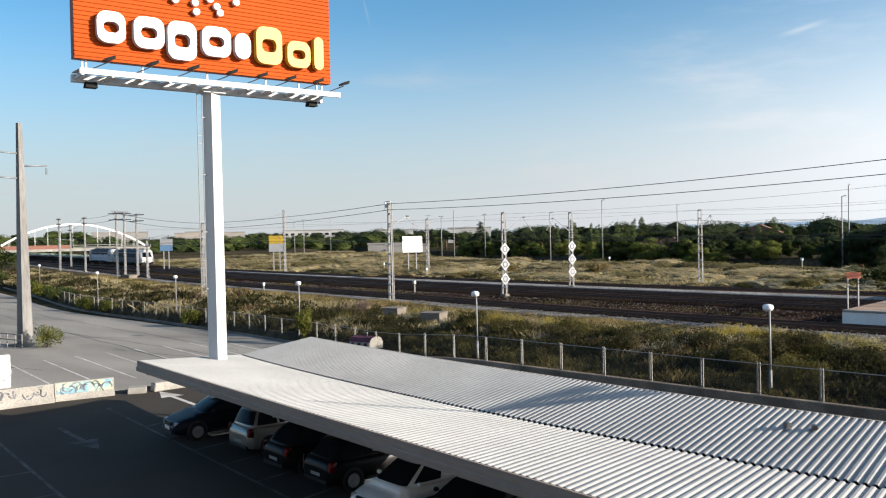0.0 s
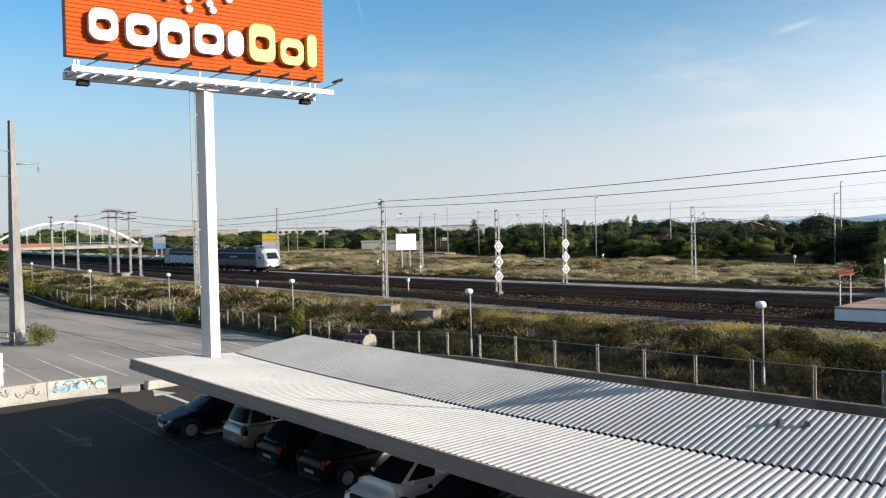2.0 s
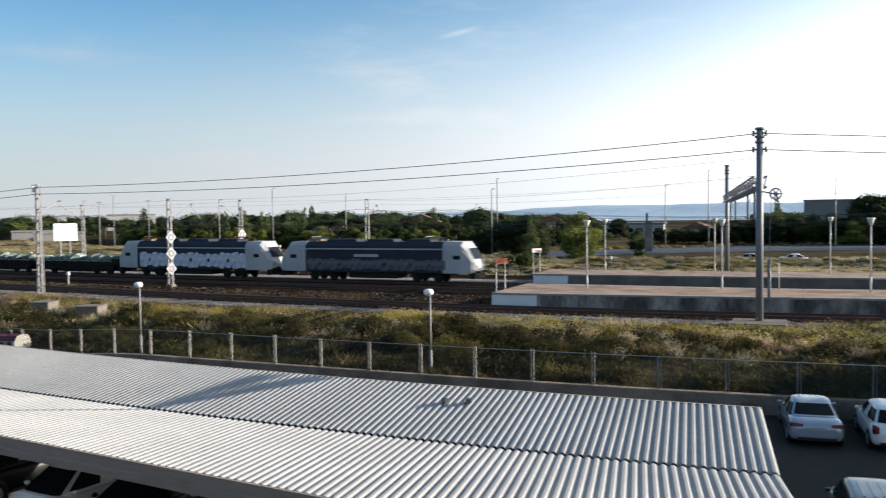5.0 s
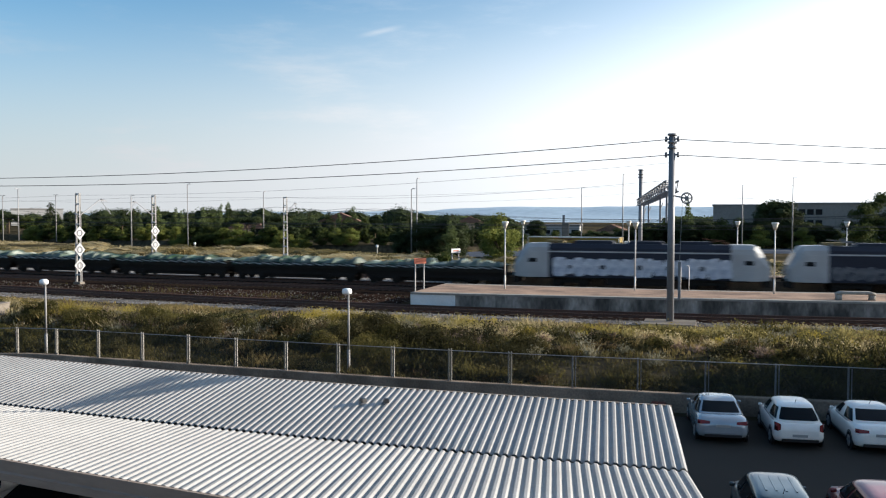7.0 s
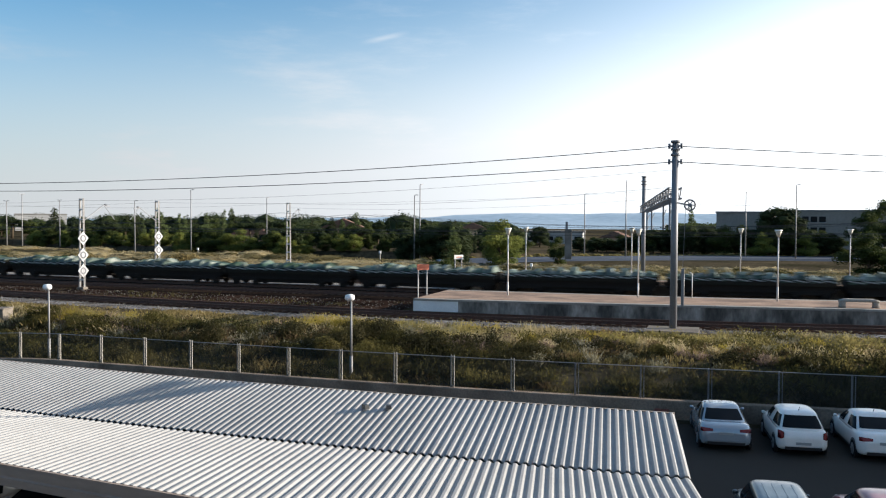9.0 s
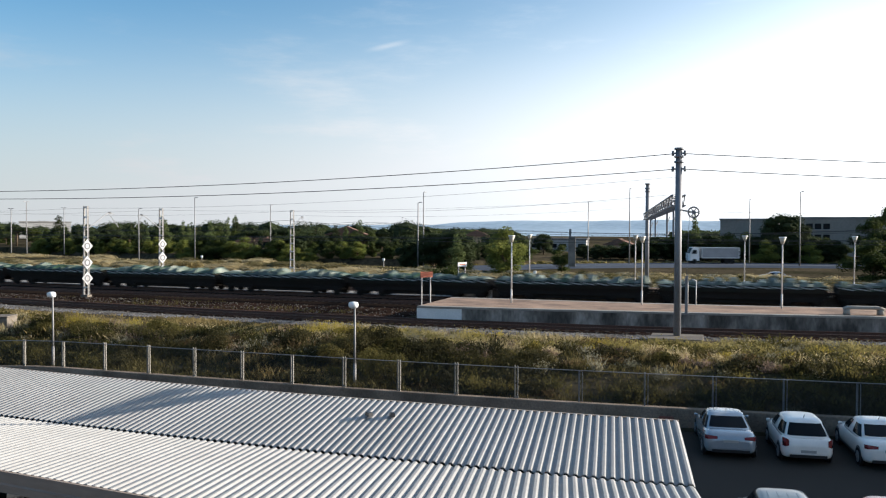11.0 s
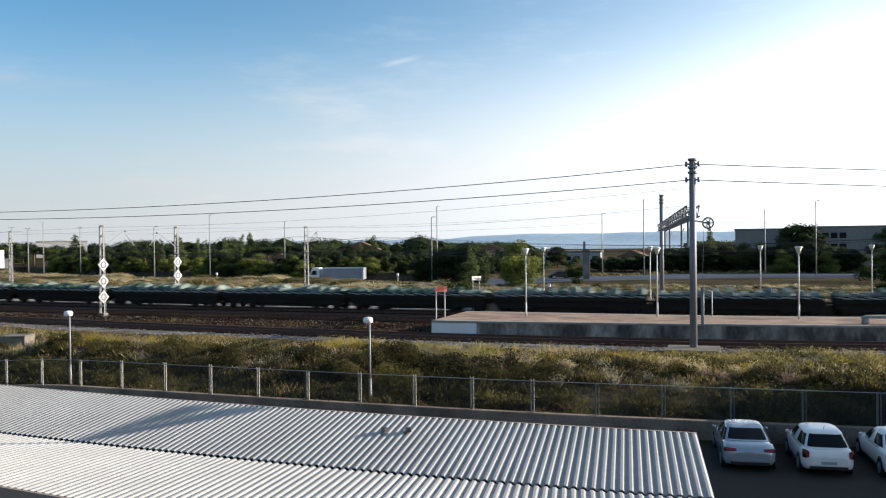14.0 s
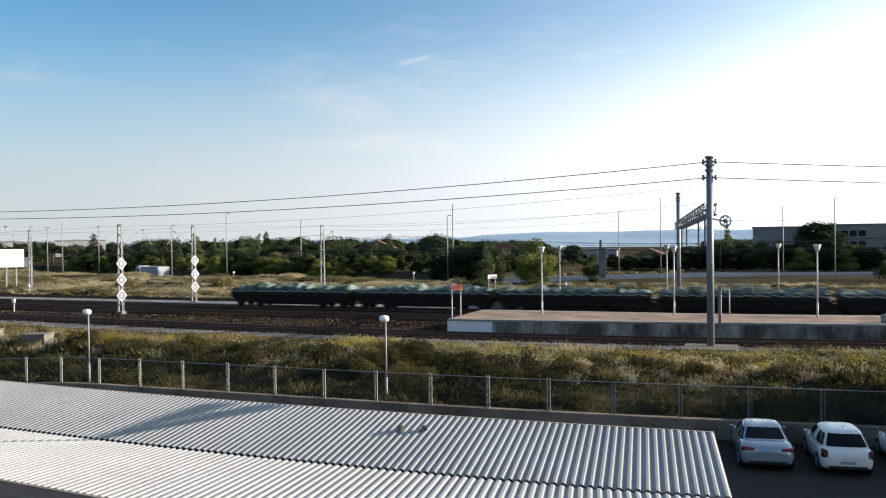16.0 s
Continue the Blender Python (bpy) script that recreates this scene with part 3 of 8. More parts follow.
ribbon("gravel_strip", TRAIN, 3.9, 6.6, 0.8, 1.17, -600, 300, M["gravel"], "pale grey gravel between the middle and far tracks", "gravel", 3, 0.4)
ribbon("ballast_bed_last", BED_FAR, -1.9, 1.1, 0.8, 1.16, -600, 300, M["ballast"], "brown ballast bed under the far track", "ballast", 3, 0.8)


# ------------------------------------------------------------------ car park canopy
# the eaves and the valley run in slight arcs: s goes from the left end (0) to the right end (1)
def eave_near(s, dz=0.0):
    x = -29.5 + 30.1 * s
    return Vector((x, 0.0003 * x * x - 0.1235 * x + 10.79, 3.2 + dz))


def valley(s, dz=0.0, dy=0.0):
    x = -31.6 + 31.2 * s
    return Vector((x, 0.0038 * x * x + 0.0307 * x + 17.42 + dy, 2.6 + dz))


def eave_far(s, dz=0.0):
    x = -30.0 + 29.15 * s
    return Vector((x, 0.0036 * x * x + 0.032 * x + 20.43, 3.2 + dz))


def corrugated(bm, a, b, n, h):
    """A trapezoid-ribbed sheet of n ribs that run from the edge a to the edge b."""
    prof = [(0.0, 0), (0.16, 0), (0.2, 0.08), (0.37, 0.92), (0.41, 1), (0.68, 1), (0.73, 0.9), (0.93, 0.08), (0.97, 0)]
    ss = [((i + u) / n, v * h) for i in range(n) for u, v in prof] + [(1.0, 0.0)]
    for dz in (0.0, -0.02):
        strip(bm, [[a(s, v + dz) for s, v in ss], [b(s, v + dz) for s, v in ss]])


def beam_along(bm, f, n, w, h, dz=0.0, dy=0.0):
    """A beam of w by h that follows the edge f."""
    o = Vector((0, dy, dz))
    rows = []
    for i in range(n + 1):
        p = f(i / n) + o
        rows.append([p + Vector((0, sy * w / 2, sz * h / 2)) for sy, sz in ((-1, -1), (1, -1), (1, 1), (-1, 1), (-1, -1))])
    strip(bm, rows)
    for r in (rows[0], rows[-1]):
        bm.faces.new([bm.verts.new(c) for c in r[:4]])


def folded_edge(bm, f, n, s):
    """A folded steel fascia below the edge f; s is -1 for the near side, 1 for the far one."""
    prof = [(0.0, 0.03), (0.07, 0.03), (0.07, -0.17), (0.11, -0.19), (0.11, -0.33), (0.0, -0.33), (0.0, 0.03)]
    rows = [[f(i / n) + Vector((0, s * u, v)) for u, v in prof] for i in range(n + 1)]
    strip(bm, rows)
    for r in (rows[0], rows[-1]):
        bm.faces.new([bm.verts.new(c) for c in r[:6]])


def build_canopy():
    c = thing("carport", pose(0, 0, 0), "long butterfly carport roofed with pale corrugated steel sheets", "carport")
    bm = bmesh.new()
    corrugated(bm, lambda s, dz: valley(s, dz, 0.07), eave_far, 166, 0.042)
    part("far_roof", bm, M["sheet"], c, "pale ribbed steel sheet sloping up to the fence", fix=False)
    bm = bmesh.new()
    corrugated(bm, eave_near, lambda s, dz: valley(s, dz, -0.07), 166, 0.038)
    part("near_roof", bm, M["sheet"], c, "pale ribbed steel sheet sloping up to the drive", fix=False)
    bm = bmesh.new()
    beam_along(bm, valley, 30, 0.5, 0.2, -0.125)
    part("gutter", bm, M["gutter"], c, "dark valley gutter")
    for f, nm, o in ((eave_near, "near_fascia", -0.04), (eave_far, "far_fascia", 0.04)):
        bm = bmesh.new()
        folded_edge(bm, f, 30, math.copysign(1, o))
        part(nm, bm, M["fascia"], c, "folded grey-brown steel fascia")
    n = 7
    for i in range(n):
        s = 0.03 + 0.94 * i / (n - 1)
        v = valley(s)
        bm = bmesh.new()
        rod(bm, (v.x, v.y, 0), (v.x, v.y, v.z - 0.2), 0.09, n=10)
        box(bm, (v.x, v.y, 0.02), (0.35, 0.35, 0.04))
        part("post", bm, M["galv"], c)
        bm = bmesh.new()
        bar(bm, v + Vector((0, 0, -0.3)), eave_near(s, -0.3), 0.1, 0.2)
        bar(bm, v + Vector((0, 0, -0.3)), eave_far(s, -0.3), 0.1, 0.2)
        part("rafter", bm, M["galv"], c)
    return c


build_canopy()


# ------------------------------------------------------------------ pole sign
def rounded_block(bm, cx, cz, w, h, y0, y1, r, slot=0.0, mi=0, side=1):
    """A rounded plate in the x-z plane from y0 (front) to y1, with an oblong slot across it."""
    def ring(w, h, r, n=5):
        r = min(r, w / 2 - 0.001, h / 2 - 0.001)
        out = []
        for sx, sz, a0 in ((1, 1, 0), (-1, 1, 90), (-1, -1, 180), (1, -1, 270)):
            for i in range(n + 1):
                a = radians(a0 + 90 * i / n)
                out.append((cx + sx * (w / 2 - r) + r * math.cos(a), cz + sz * (h / 2 - r) + r * math.sin(a)))
        return out
    o = ring(w, h, r)
    n = len(o)
    of, ob = [bm.verts.new((u, y0, v)) for u, v in o], [bm.verts.new((u, y1, v)) for u, v in o]
    for i in range(n):
        bm.faces.new((of[i], of[(i + 1) % n], ob[(i + 1) % n], ob[i])).material_index = side
    if slot:
        s = ring(w * slot, h * slot * 0.62, r * 0.6)
        sf, sb = [bm.verts.new((u, y0, v)) for u, v in s], [bm.verts.new((u, y1, v)) for u, v in s]
        for i in range(n):
            j = (i + 1) % n
            bm.faces.new((of[i], sf[i], sf[j], of[j])).material_index = mi
            bm.faces.new((sf[i], sb[i], sb[j], sf[j])).material_index = side
    else:
        bm.faces.new(of).material_index = mi


def build_sign():
    s = thing("pole_sign", pose(-29.83, 18.11, 0, 0, 0, 82.4), "tall white pole sign with a ribbed orange board", "sign")
    bm = bmesh.new()
    box(bm, (0, 0, 6.6), (0.5, 0.5, 13.2), 21.3, 0.92)
    box(bm, (0, 0, 0.03), (1.1, 1.1, 0.06))
    box(bm, (0, 0, 13.2), (0.9, 0.7, 0.12))
    part("pole", bm, M["white_steel"], s)
    bm = bmesh.new()
    for x in (-0.6, -0.4):
        rod(bm, (x, -0.02, 5.3), (x, -0.02, 13.1), 0.018, n=5)
    for z in np.arange(5.5, 13.0, 0.3):
        rod(bm, (-0.6, -0.02, z), (-0.4, -0.02, z), 0.009, n=4)
    for z in np.arange(5.6, 13, 2.2):
        rod(bm, (-0.4, -0.02, z), (-0.15, 0.0, z), 0.02, n=4)
    part("ladder", bm, M["galv"], s, "thin steel ladder up the pole")
    # walkway below the board
    bm = bmesh.new()
    bar(bm, (-5.1, -0.75, 13.42), (5.35, -0.75, 13.42), 0.12, 0.2)
    bar(bm, (-5.1, 0.2, 13.3), (5.0, 0.2, 13.3), 0.25, 0.26)
    for k in range(22):
        bar(bm, (-5.0 + 0.48 * k, -0.68, 13.47), (-5.0 + 0.48 * k, 0.08, 13.47), 0.26, 0.03)
    for x in np.arange(-5.0, 5.3, 1.03):
        bar(bm, (x, -0.78, 13.34), (x, 0.3, 13.3), 0.08, 0.12)
    part("walkway", bm, M["white_steel"], s, "white steel walkway beam with rust streaks")
    for x in (-4.5, 4.45):
        bm = bmesh.new()
        box(bm, (x, 0.05, 13.08), (0.42, 0.34, 0.2), taper=0.85)
        part("junction_box", bm, M["rubber"], s)
    for x in (-4.75, -4.62, -2.6, -0.1, 2.4, 3.9, 4.75, 5.0):
        bm = bmesh.new()
        bar(bm, (x, 0.12, 13.4), (x, 0.12, 14.1), 0.06, 0.06)
        part("stay", bm, M["white_steel"], s)
    # board: a shallow box with horizontal ribs in front
    z0, z1 = 13.97, 20.0
    bm = bmesh.new()
    n, front, pts = int((z1 - z0) / 0.155), -0.12, []
    for i in range(n):
        z = z0 + (z1 - z0) * i / n
        h = (z1 - z0) / n
        pts += [(front, z), (front, z + 0.5 * h), (front - 0.035, z + 0.62 * h), (front - 0.035, z + 0.9 * h)]
    pts.append((front, z1))
    strip(bm, [[(-5.07, y, z) for y, z in pts], [(5.29, y, z) for y, z in pts]])
    part("board", bm, M["orange"], s, "orange ribbed metal cladding")
    bm = bmesh.new()
    box(bm, (0.11, 0.09, (z0 + z1) / 2), (10.36, 0.38, z1 - z0))
    part("board_casing", bm, M["orange_dark"], s, "dark red-brown edge of the board")
    shapes = [(-4.37, -3.37, 14.57, 15.69), (-3.07, -1.96, 14.52, 15.67), (-1.82, -0.72, 14.24, 15.67), (-0.49, 0.67, 14.51, 15.65), (0.85, 1.5, 14.54, 15.54),
              (1.75, 2.88, 14.45, 15.93), (3.12, 4.18, 14.45, 15.52), (4.36, 4.8, 14.45, 15.8)]
    for i, (a, b, c, d) in enumerate(shapes):
        bm = bmesh.new()
        slot = 0.56 if b - a > 0.7 else 0.0
        rounded_block(bm, (a + b) / 2, (c + d) / 2, b - a, d - c, -0.44, -0.2, 0.34, slot)
        mats = [M["letter_white"], M["letter_side"]] if i < 5 else [M["letter_cream"], M["letter_ochre"]]
        part("raised_shape", bm, mats, s, "raised white block" if i < 5 else "raised cream block with ochre sides")
    ring = [(-1.45, 16.49), (-0.68, 16.49), (0.19, 16.47), (-0.64, 16.15), (0.32, 16.24), (-0.08, 16.71), (-1.2, 16.9), (-1.7, 17.2), (0.6, 17.0), (1.0, 16.75), (-0.5, 17.1), (0.2, 17.4), (-1.0, 17.6)]
    for x, z in ring:
        bm = bmesh.new()
        rod(bm, (x, -0.16, z), (x, -0.34, z), 0.13, n=14)
        part("raised_dot", bm, M["letter_white"], s)
    for x in (-4.26, -2.75, -1.24, 0.28, 1.52, 2.76, 4.01, 5.23):
        bm = bmesh.new()
        rod(bm, (x - 0.45, -0.6, 13.5), (x, -1.25, 13.72), 0.022, n=5)
        arm = part("floodlight", bm, M["galv_dark"], s, "black floodlight on a thin arm")
        bm = bmesh.new()
        loft(bm, [[(x + dx - 0.02, -1.3 + u * k, 13.78 + dz + v * k) for u, v in ((-0.13, -0.06), (0.13, -0.06), (0.15, 0.07), (-0.15, 0.07))] for dx, dz, k in ((-0.2, -0.05, 0.45), (-0.05, 0.0, 0.9), (0.16, 0.07, 1.0), (0.22, 0.1, 0.8))], smooth=False)
        part("lamp_head", bm, M["rubber"], arm)
    return s


build_sign()


# ------------------------------------------------------------------ retaining wall and fence
def build_wall():
    bm = bmesh.new()
    rows = []
    for x in np.arange(-40, 13, 2.0):
        y = FENCE(x)
        top = 0.82 - 0.5 * smooth(-30, -40, x)
        rows.append([(x, y - 0.18, -0.1), (x, y - 0.18, top - 0.03), (x, y - 0.15, top), (x, y + 0.15, top), (x, y + 0.15, 0.3)])
    strip(bm, rows)
    w = solid("wall_1", bm, M["wall_grey"], "low grey concrete retaining wall along the car park", "wall", "structure")
    bm = bmesh.new()
    x = -1.87
    rounded_block(bm, 0, 0, 0.58, 0.2, -0.01, 0.0, 0.08)
    m = pose(x, FENCE(x) - 0.185, 0.4, 0, 0, heading(FENCE, x))
    solid("graffiti_mark", bm, [M["spray_red"], M["spray_red"]], "faded rust-red spray mark on the concrete wall", "graffiti", m=m)
    bm = bmesh.new()
    rows = []
    for x in np.arange(-150, -39, 3.0):
        y = FENCE(x) - 0.5
        rows.append([(x, y - 0.1, -0.05), (x, y - 0.1, 0.14), (x, y + 0.1, 0.14), (x, y + 0.1, 0.0)])
    strip(bm, rows)
    solid("kerb", bm, M["concrete"], "low worn concrete kerb along the empty lot", "kerb", "structure")
    return w


def mesh_material():
    m = bpy.data.materials.new("chain_link")
    m.use_nodes = True
    n, l = m.node_tree.nodes, m.node_tree.links
    b = n["Principled BSDF"]
    b.inputs["Base Color"].default_value, b.inputs["Metallic"].default_value, b.inputs["Roughness"].default_value = (0.035, 0.037, 0.037, 1), 0.2, 0.7
    tc, wa, wb = n.new("ShaderNodeTexCoord"), n.new("ShaderNodeTexWave"), n.new("ShaderNodeTexWave")
    rot = []
    for w, a in ((wa, 45), (wb, -45)):
        mp = n.new("ShaderNodeMapping")
        mp.inputs["Rotation"].default_value = (0, radians(a), 0)
        w.inputs["Scale"].default_value = 6.0
        l.new(tc.outputs["Object"], mp.inputs["Vector"]), l.new(mp.outputs["Vector"], w.inputs["Vector"])
        c = n.new("ShaderNodeMath")
        c.operation = "GREATER_THAN"
        c.inputs[1].default_value = 0.955
        l.new(w.outputs["Fac"], c.inputs[0])
        rot.append(c)
    mx = n.new("ShaderNodeMath")
    mx.operation = "MAXIMUM"
    l.new(rot[0].outputs[0], mx.inputs[0]), l.new(rot[1].outputs[0], mx.inputs[1])
    l.new(mx.outputs[0], b.inputs["Alpha"])
    return m


def build_fence():
    f = thing("fence", pose(0, 0, 0), "chain-link fence on paired pale grey posts above a low wall", "fence")
    link = mesh_material()
    post_a = bmesh.new()
    for o in (-0.055, 0.055):
        box(post_a, (o, 0, 0.62), (0.05, 0.06, 1.36))
        box(post_a, (o, 0, 1.31), (0.04, 0.05, 0.05), 0, 0.6)
    box(post_a, (0, 0, 0.1), (0.14, 0.05, 0.05))
    for k in range(5):
        box(post_a, (0, -0.053, 0.15 + 0.28 * k), (0.03, 0.012, 0.03))
    post_a = mesh_of("post", post_a, M["post_grey"])
    post_b = bmesh.new()
    box(post_b, (0, 0, 0.62), (0.06, 0.06, 1.36))
    box(post_b, (0.12, 0.02, 0.6), (0.03, 0.03, 1.3))
    post_b = mesh_of("steel_post", post_b, M["galv_dark"])
    for i in range(47):
        x = -32.56 + 2.49 * (18 - i)
        y = FENCE(x)
        z = 0.78 - 0.5 * smooth(-30, -40, x)
        ob = new("post", post_a if x < -6.5 else post_b)
        ob.parent = f
        ob.matrix_basis = pose(x, y, z, 0, 0, heading(FENCE, x) + random.uniform(-3, 3)) @ Matrix.Diagonal((1, 1, random.uniform(0.97, 1.03), 1))
        x2 = x - 2.49
        y2 = FENCE(x2)
        z2 = 0.78 - 0.5 * smooth(-30, -40, x2)
        bm = bmesh.new()
        strip(bm, [[(x, y - 0.06, z + 0.05), (x, y - 0.06, z + 1.28)], [(x2, y2 - 0.06, z2 + 0.05), (x2, y2 - 0.06, z2 + 1.28)]])
        part("mesh_panel", bm, link, f)
        bm = bmesh.new()
        rod(bm, (x, y - 0.06, z + 1.29), (x2, y2 - 0.06, z2 + 1.29), 0.018, n=5)
        part("top_wire", bm, M["galv"], f)
    return f


build_wall()
build_fence()


# ------------------------------------------------------------------ lamps of the car park
def build_path_lamp():
    l = thing("street_lamp", pose(-15.2, 35.0, 0.55), "short galvanised lamp post with a white mushroom head", "street lamp", "lamps along the fence")
    bm = bmesh.new()
    rod(bm, (0, 0, -0.1), (0, 0, 1.1), 0.075, 0.07, 10)
    rod(bm, (0, 0, 1.1), (0, 0, 3.55), 0.05, 0.04, 10)
    part("post", bm, M["galv"], l)
    bm = bmesh.new()
    prof = [(0.045, 3.5), (0.1, 3.53), (0.17, 3.56), (0.19, 3.66), (0.17, 3.76), (0.09, 3.8), (0.0, 3.81)]
    rings = [[(r * math.cos(2 * math.pi * k / 14) * 1.2 - 0.07, r * math.sin(2 * math.pi * k / 14), z) for k in range(15)] for r, z in prof]
    strip(bm, rings, smooth=True)
    part("lamp_head", bm, M["letter_white"], l, "white mushroom-shaped head")
    return l


_lamp = build_path_lamp()
for _x, _y, _z, _r in ((-31.5, 35.1, 0.55, 8), (-51.2, 37.85, 0.45, -10), (-71.85, 39.5, 0.4, 0), (-89.6, 40.3, 0.4, 12), (-126.3, 48.5, 0.4, -6)):
    copy_thing(_lamp, pose(_x, _y, _z, 0, 0, _r))


# ------------------------------------------------------------------ masts and overhead line
M["concrete_block"] = surf("concrete_block", (0.2, 0.175, 0.15), 0.9, 0, (0.12, 0.105, 0.09), 0.9, 14, 0.6, 0.2, 0.35, 0.008)
M["mast_grey"] = surf("mast_grey", (0.27, 0.262, 0.258), 0.6, 0.1, (0.16, 0.157, 0.157), 0.8, 18, 0.5, 0.15, 0.1, 0.003)


def lattice_mast(x, y, z0, h, w=0.56, rz=0.0, label="riveted steel lattice mast of the overhead line", group="lattice masts", name="catenary_mast"):
    m = thing(name, pose(x, y, z0, 0, 0, rz), label, "mast", group)
    t, dp = 0.7, 0.16
    for cx in (-1, 1):
        bm = bmesh.new()
        for cy in (-1, 1):
            bar(bm, (cx * w / 2, cy * w * dp, -0.1), (cx * w / 2 * t, cy * w * dp * t, h), 0.09, 0.06)
        part("leg", bm, M["mast_grey"], m)
    n = max(3, round(h / 0.92))
    for i in range(n):
        b = h * (i + 0.9) / n
        kb = 1 - (1 - t) * b / h
        bm = bmesh.new()
        for cy in (-1, 1):
            bar(bm, (-w / 2 * kb, cy * (w * dp * kb + 0.05), b), (w / 2 * kb, cy * (w * dp * kb + 0.05), b), 0.012, 0.13)
        part("batten", bm, M["white_steel"], m)
    bm = bmesh.new()
    box(bm, (0, 0, -0.05), (0.8, 0.7, 0.4), taper=0.9)
    part("footing", bm, M["concrete_block"], m)
    return m


def cantilever(m, z, reach, up=0.9, side=1):
    """A bent bracket arm across the track, with its insulators."""
    bm = bmesh.new()
    bar(bm, (0, 0, z), (0, side * reach * 0.75, z + up), 0.05, 0.07)
    bar(bm, (0, side * reach * 0.75, z + up), (0, side * reach, z + up - 0.1), 0.05, 0.07)
    bar(bm, (0, side * reach * 0.78, z + up), (0, side * reach * 1.15, z + up * 0.15), 0.04, 0.05)
    arm = part("bracket_arm", bm, M["galv_dark"], m)
    bm = bmesh.new()
    for k in range(4):
        rod(bm, (0, side * (reach * 0.8 + 0.07 * k), z + up + 0.05), (0, side * (reach * 0.8 + 0.07 * k + 0.04), z + up + 0.05), 0.09, n=8)
    part("insulator", bm, M["galv_dark"], arm)


def wire_run(bm, p, q, sag, r=0.014, n=10):
    p, q = Vector(p), Vector(q)
    last = None
    for i in range(n + 1):
        s = i / n
        c = p.lerp(q, s) - Vector((0, 0, sag * 4 * s * (1 - s)))
        if last is not None:
            rod(bm, last, c, r, n=4, caps=False)
        last = c


def diamonds(m, zs, rz):
    for z in zs:
        bm = bmesh.new()
        R = Matrix.Rotation(radians(rz), 4, "Z")
        o = [(-0.5, 0), (0, -0.64), (0.5, 0), (0, 0.64)]
        prism(bm, o, lambda u, v: R @ Vector((u, -0.30, z + v)), lambda u, v: R @ Vector((u, -0.27, z + v)))
        pl = part("diamond_plate", bm, M["plate_white"], m, "white diamond signal plate with a dark ring")
        bm = bmesh.new()
        for a in range(10):
            p = R @ Vector((0.22 * math.cos(a * 0.628), -0.315, z + 0.28 * math.sin(a * 0.628)))
            q = R @ Vector((0.22 * math.cos((a + 1) * 0.628), -0.315, z + 0.28 * math.sin((a + 1) * 0.628)))
            bar(bm, p, q, 0.02, 0.12)
        part("ring_mark", bm, M["galv_dark"], pl)


m1 = lattice_mast(-58.6, 53.7, 1.2, 9.2)
cantilever(m1, 7.0, 2.6)
bm = bmesh.new()
for _z in (8.55, 9.3):
    bar(bm, (-0.62, 0, _z), (0.1, 0, _z), 0.06, 0.07)
bar(bm, (-0.6, 0, 8.55), (-0.6, 0, 9.3), 0.07, 0.07)
box(bm, (-0.36, 0, 8.9), (0.2, 0.2, 0.34))
part("switch_box", bm, M["white_steel"], m1)
m2 = lattice_mast(-56.2, 66.9, 1.1, 8.4)
cantilever(m2, 6.2, 4.0, 1.6)
diamonds(m2, (1.68, 3.15, 4.69), 62)
m3 = lattice_mast(-57.9, 80.7, 1.1, 8.5)
cantilever(m3, 6.2, 4.0, 1.5, -1)
diamonds(m3, (1.74, 3.15, 4.62), 62)
m4 = lattice_mast(-47.5, 91.1, 1.1, 8.5)
cantilever(m4, 6.4, 3.0, 1.3)
m5 = lattice_mast(-93.6, 93.4, 1.1, 8.6)
cantilever(m5, 6.4, 3.5, 1.4, -1)
m6 = lattice_mast(-127.0, 91.0, 1.1, 11.0, 0.5)
m7 = lattice_mast(-96.0, 56.6, 1.1, 8.3)
for _x, _y, _h in ((-139.7, 66.3, 11), (-149.3, 72.3, 11.2), (-142, 71, 10.8), (-172.2, 75.1, 11), (-178.9, 72.8, 10.9), (-134, 68.7, 6.5), (-160.0, 96.0, 9.0), (-205, 86, 10), (-238, 97, 10)):
    mm = lattice_mast(_x, _y, 1.1, _h, 0.5)
    bm = bmesh.new()
    for k, zz in enumerate((_h - 0.25, _h - 1.3)):
        reach = 2.8 if -150 < _x < -139 else 1.2
        bar(bm, (-reach, 0, zz), (reach, 0, zz), 0.12, 0.16)
        for s in (-1.1, -0.5, 0.5, 1.1):
            rod(bm, (s, 0, zz), (s, 0, zz + 0.35), 0.05, n=6)
    part("cross_arm", bm, M["galv_dark"], mm)

# head beam that ties three of the masts together
bm = bmesh.new()
_a, _b = Vector((-139.2, 65.2, 11.7)), Vector((-149.8, 73.4, 11.9))
for _o in (0.0, 0.55):
    bar(bm, _a + Vector((0, 0, _o)), _b + Vector((0, 0, _o)), 0.1, 0.1)
for _i in range(14):
    _p, _q = _a.lerp(_b, _i / 14), _a.lerp(_b, (_i + 1) / 14)
    bar(bm, _p + Vector((0, 0, 0.55 * (_i % 2))), _q + Vector((0, 0, 0.55 * ((_i + 1) % 2))), 0.05, 0.05)
solid("head_beam", bm, M["galv_dark"], "grey lattice beam joining the tops of masts", "mast beam")

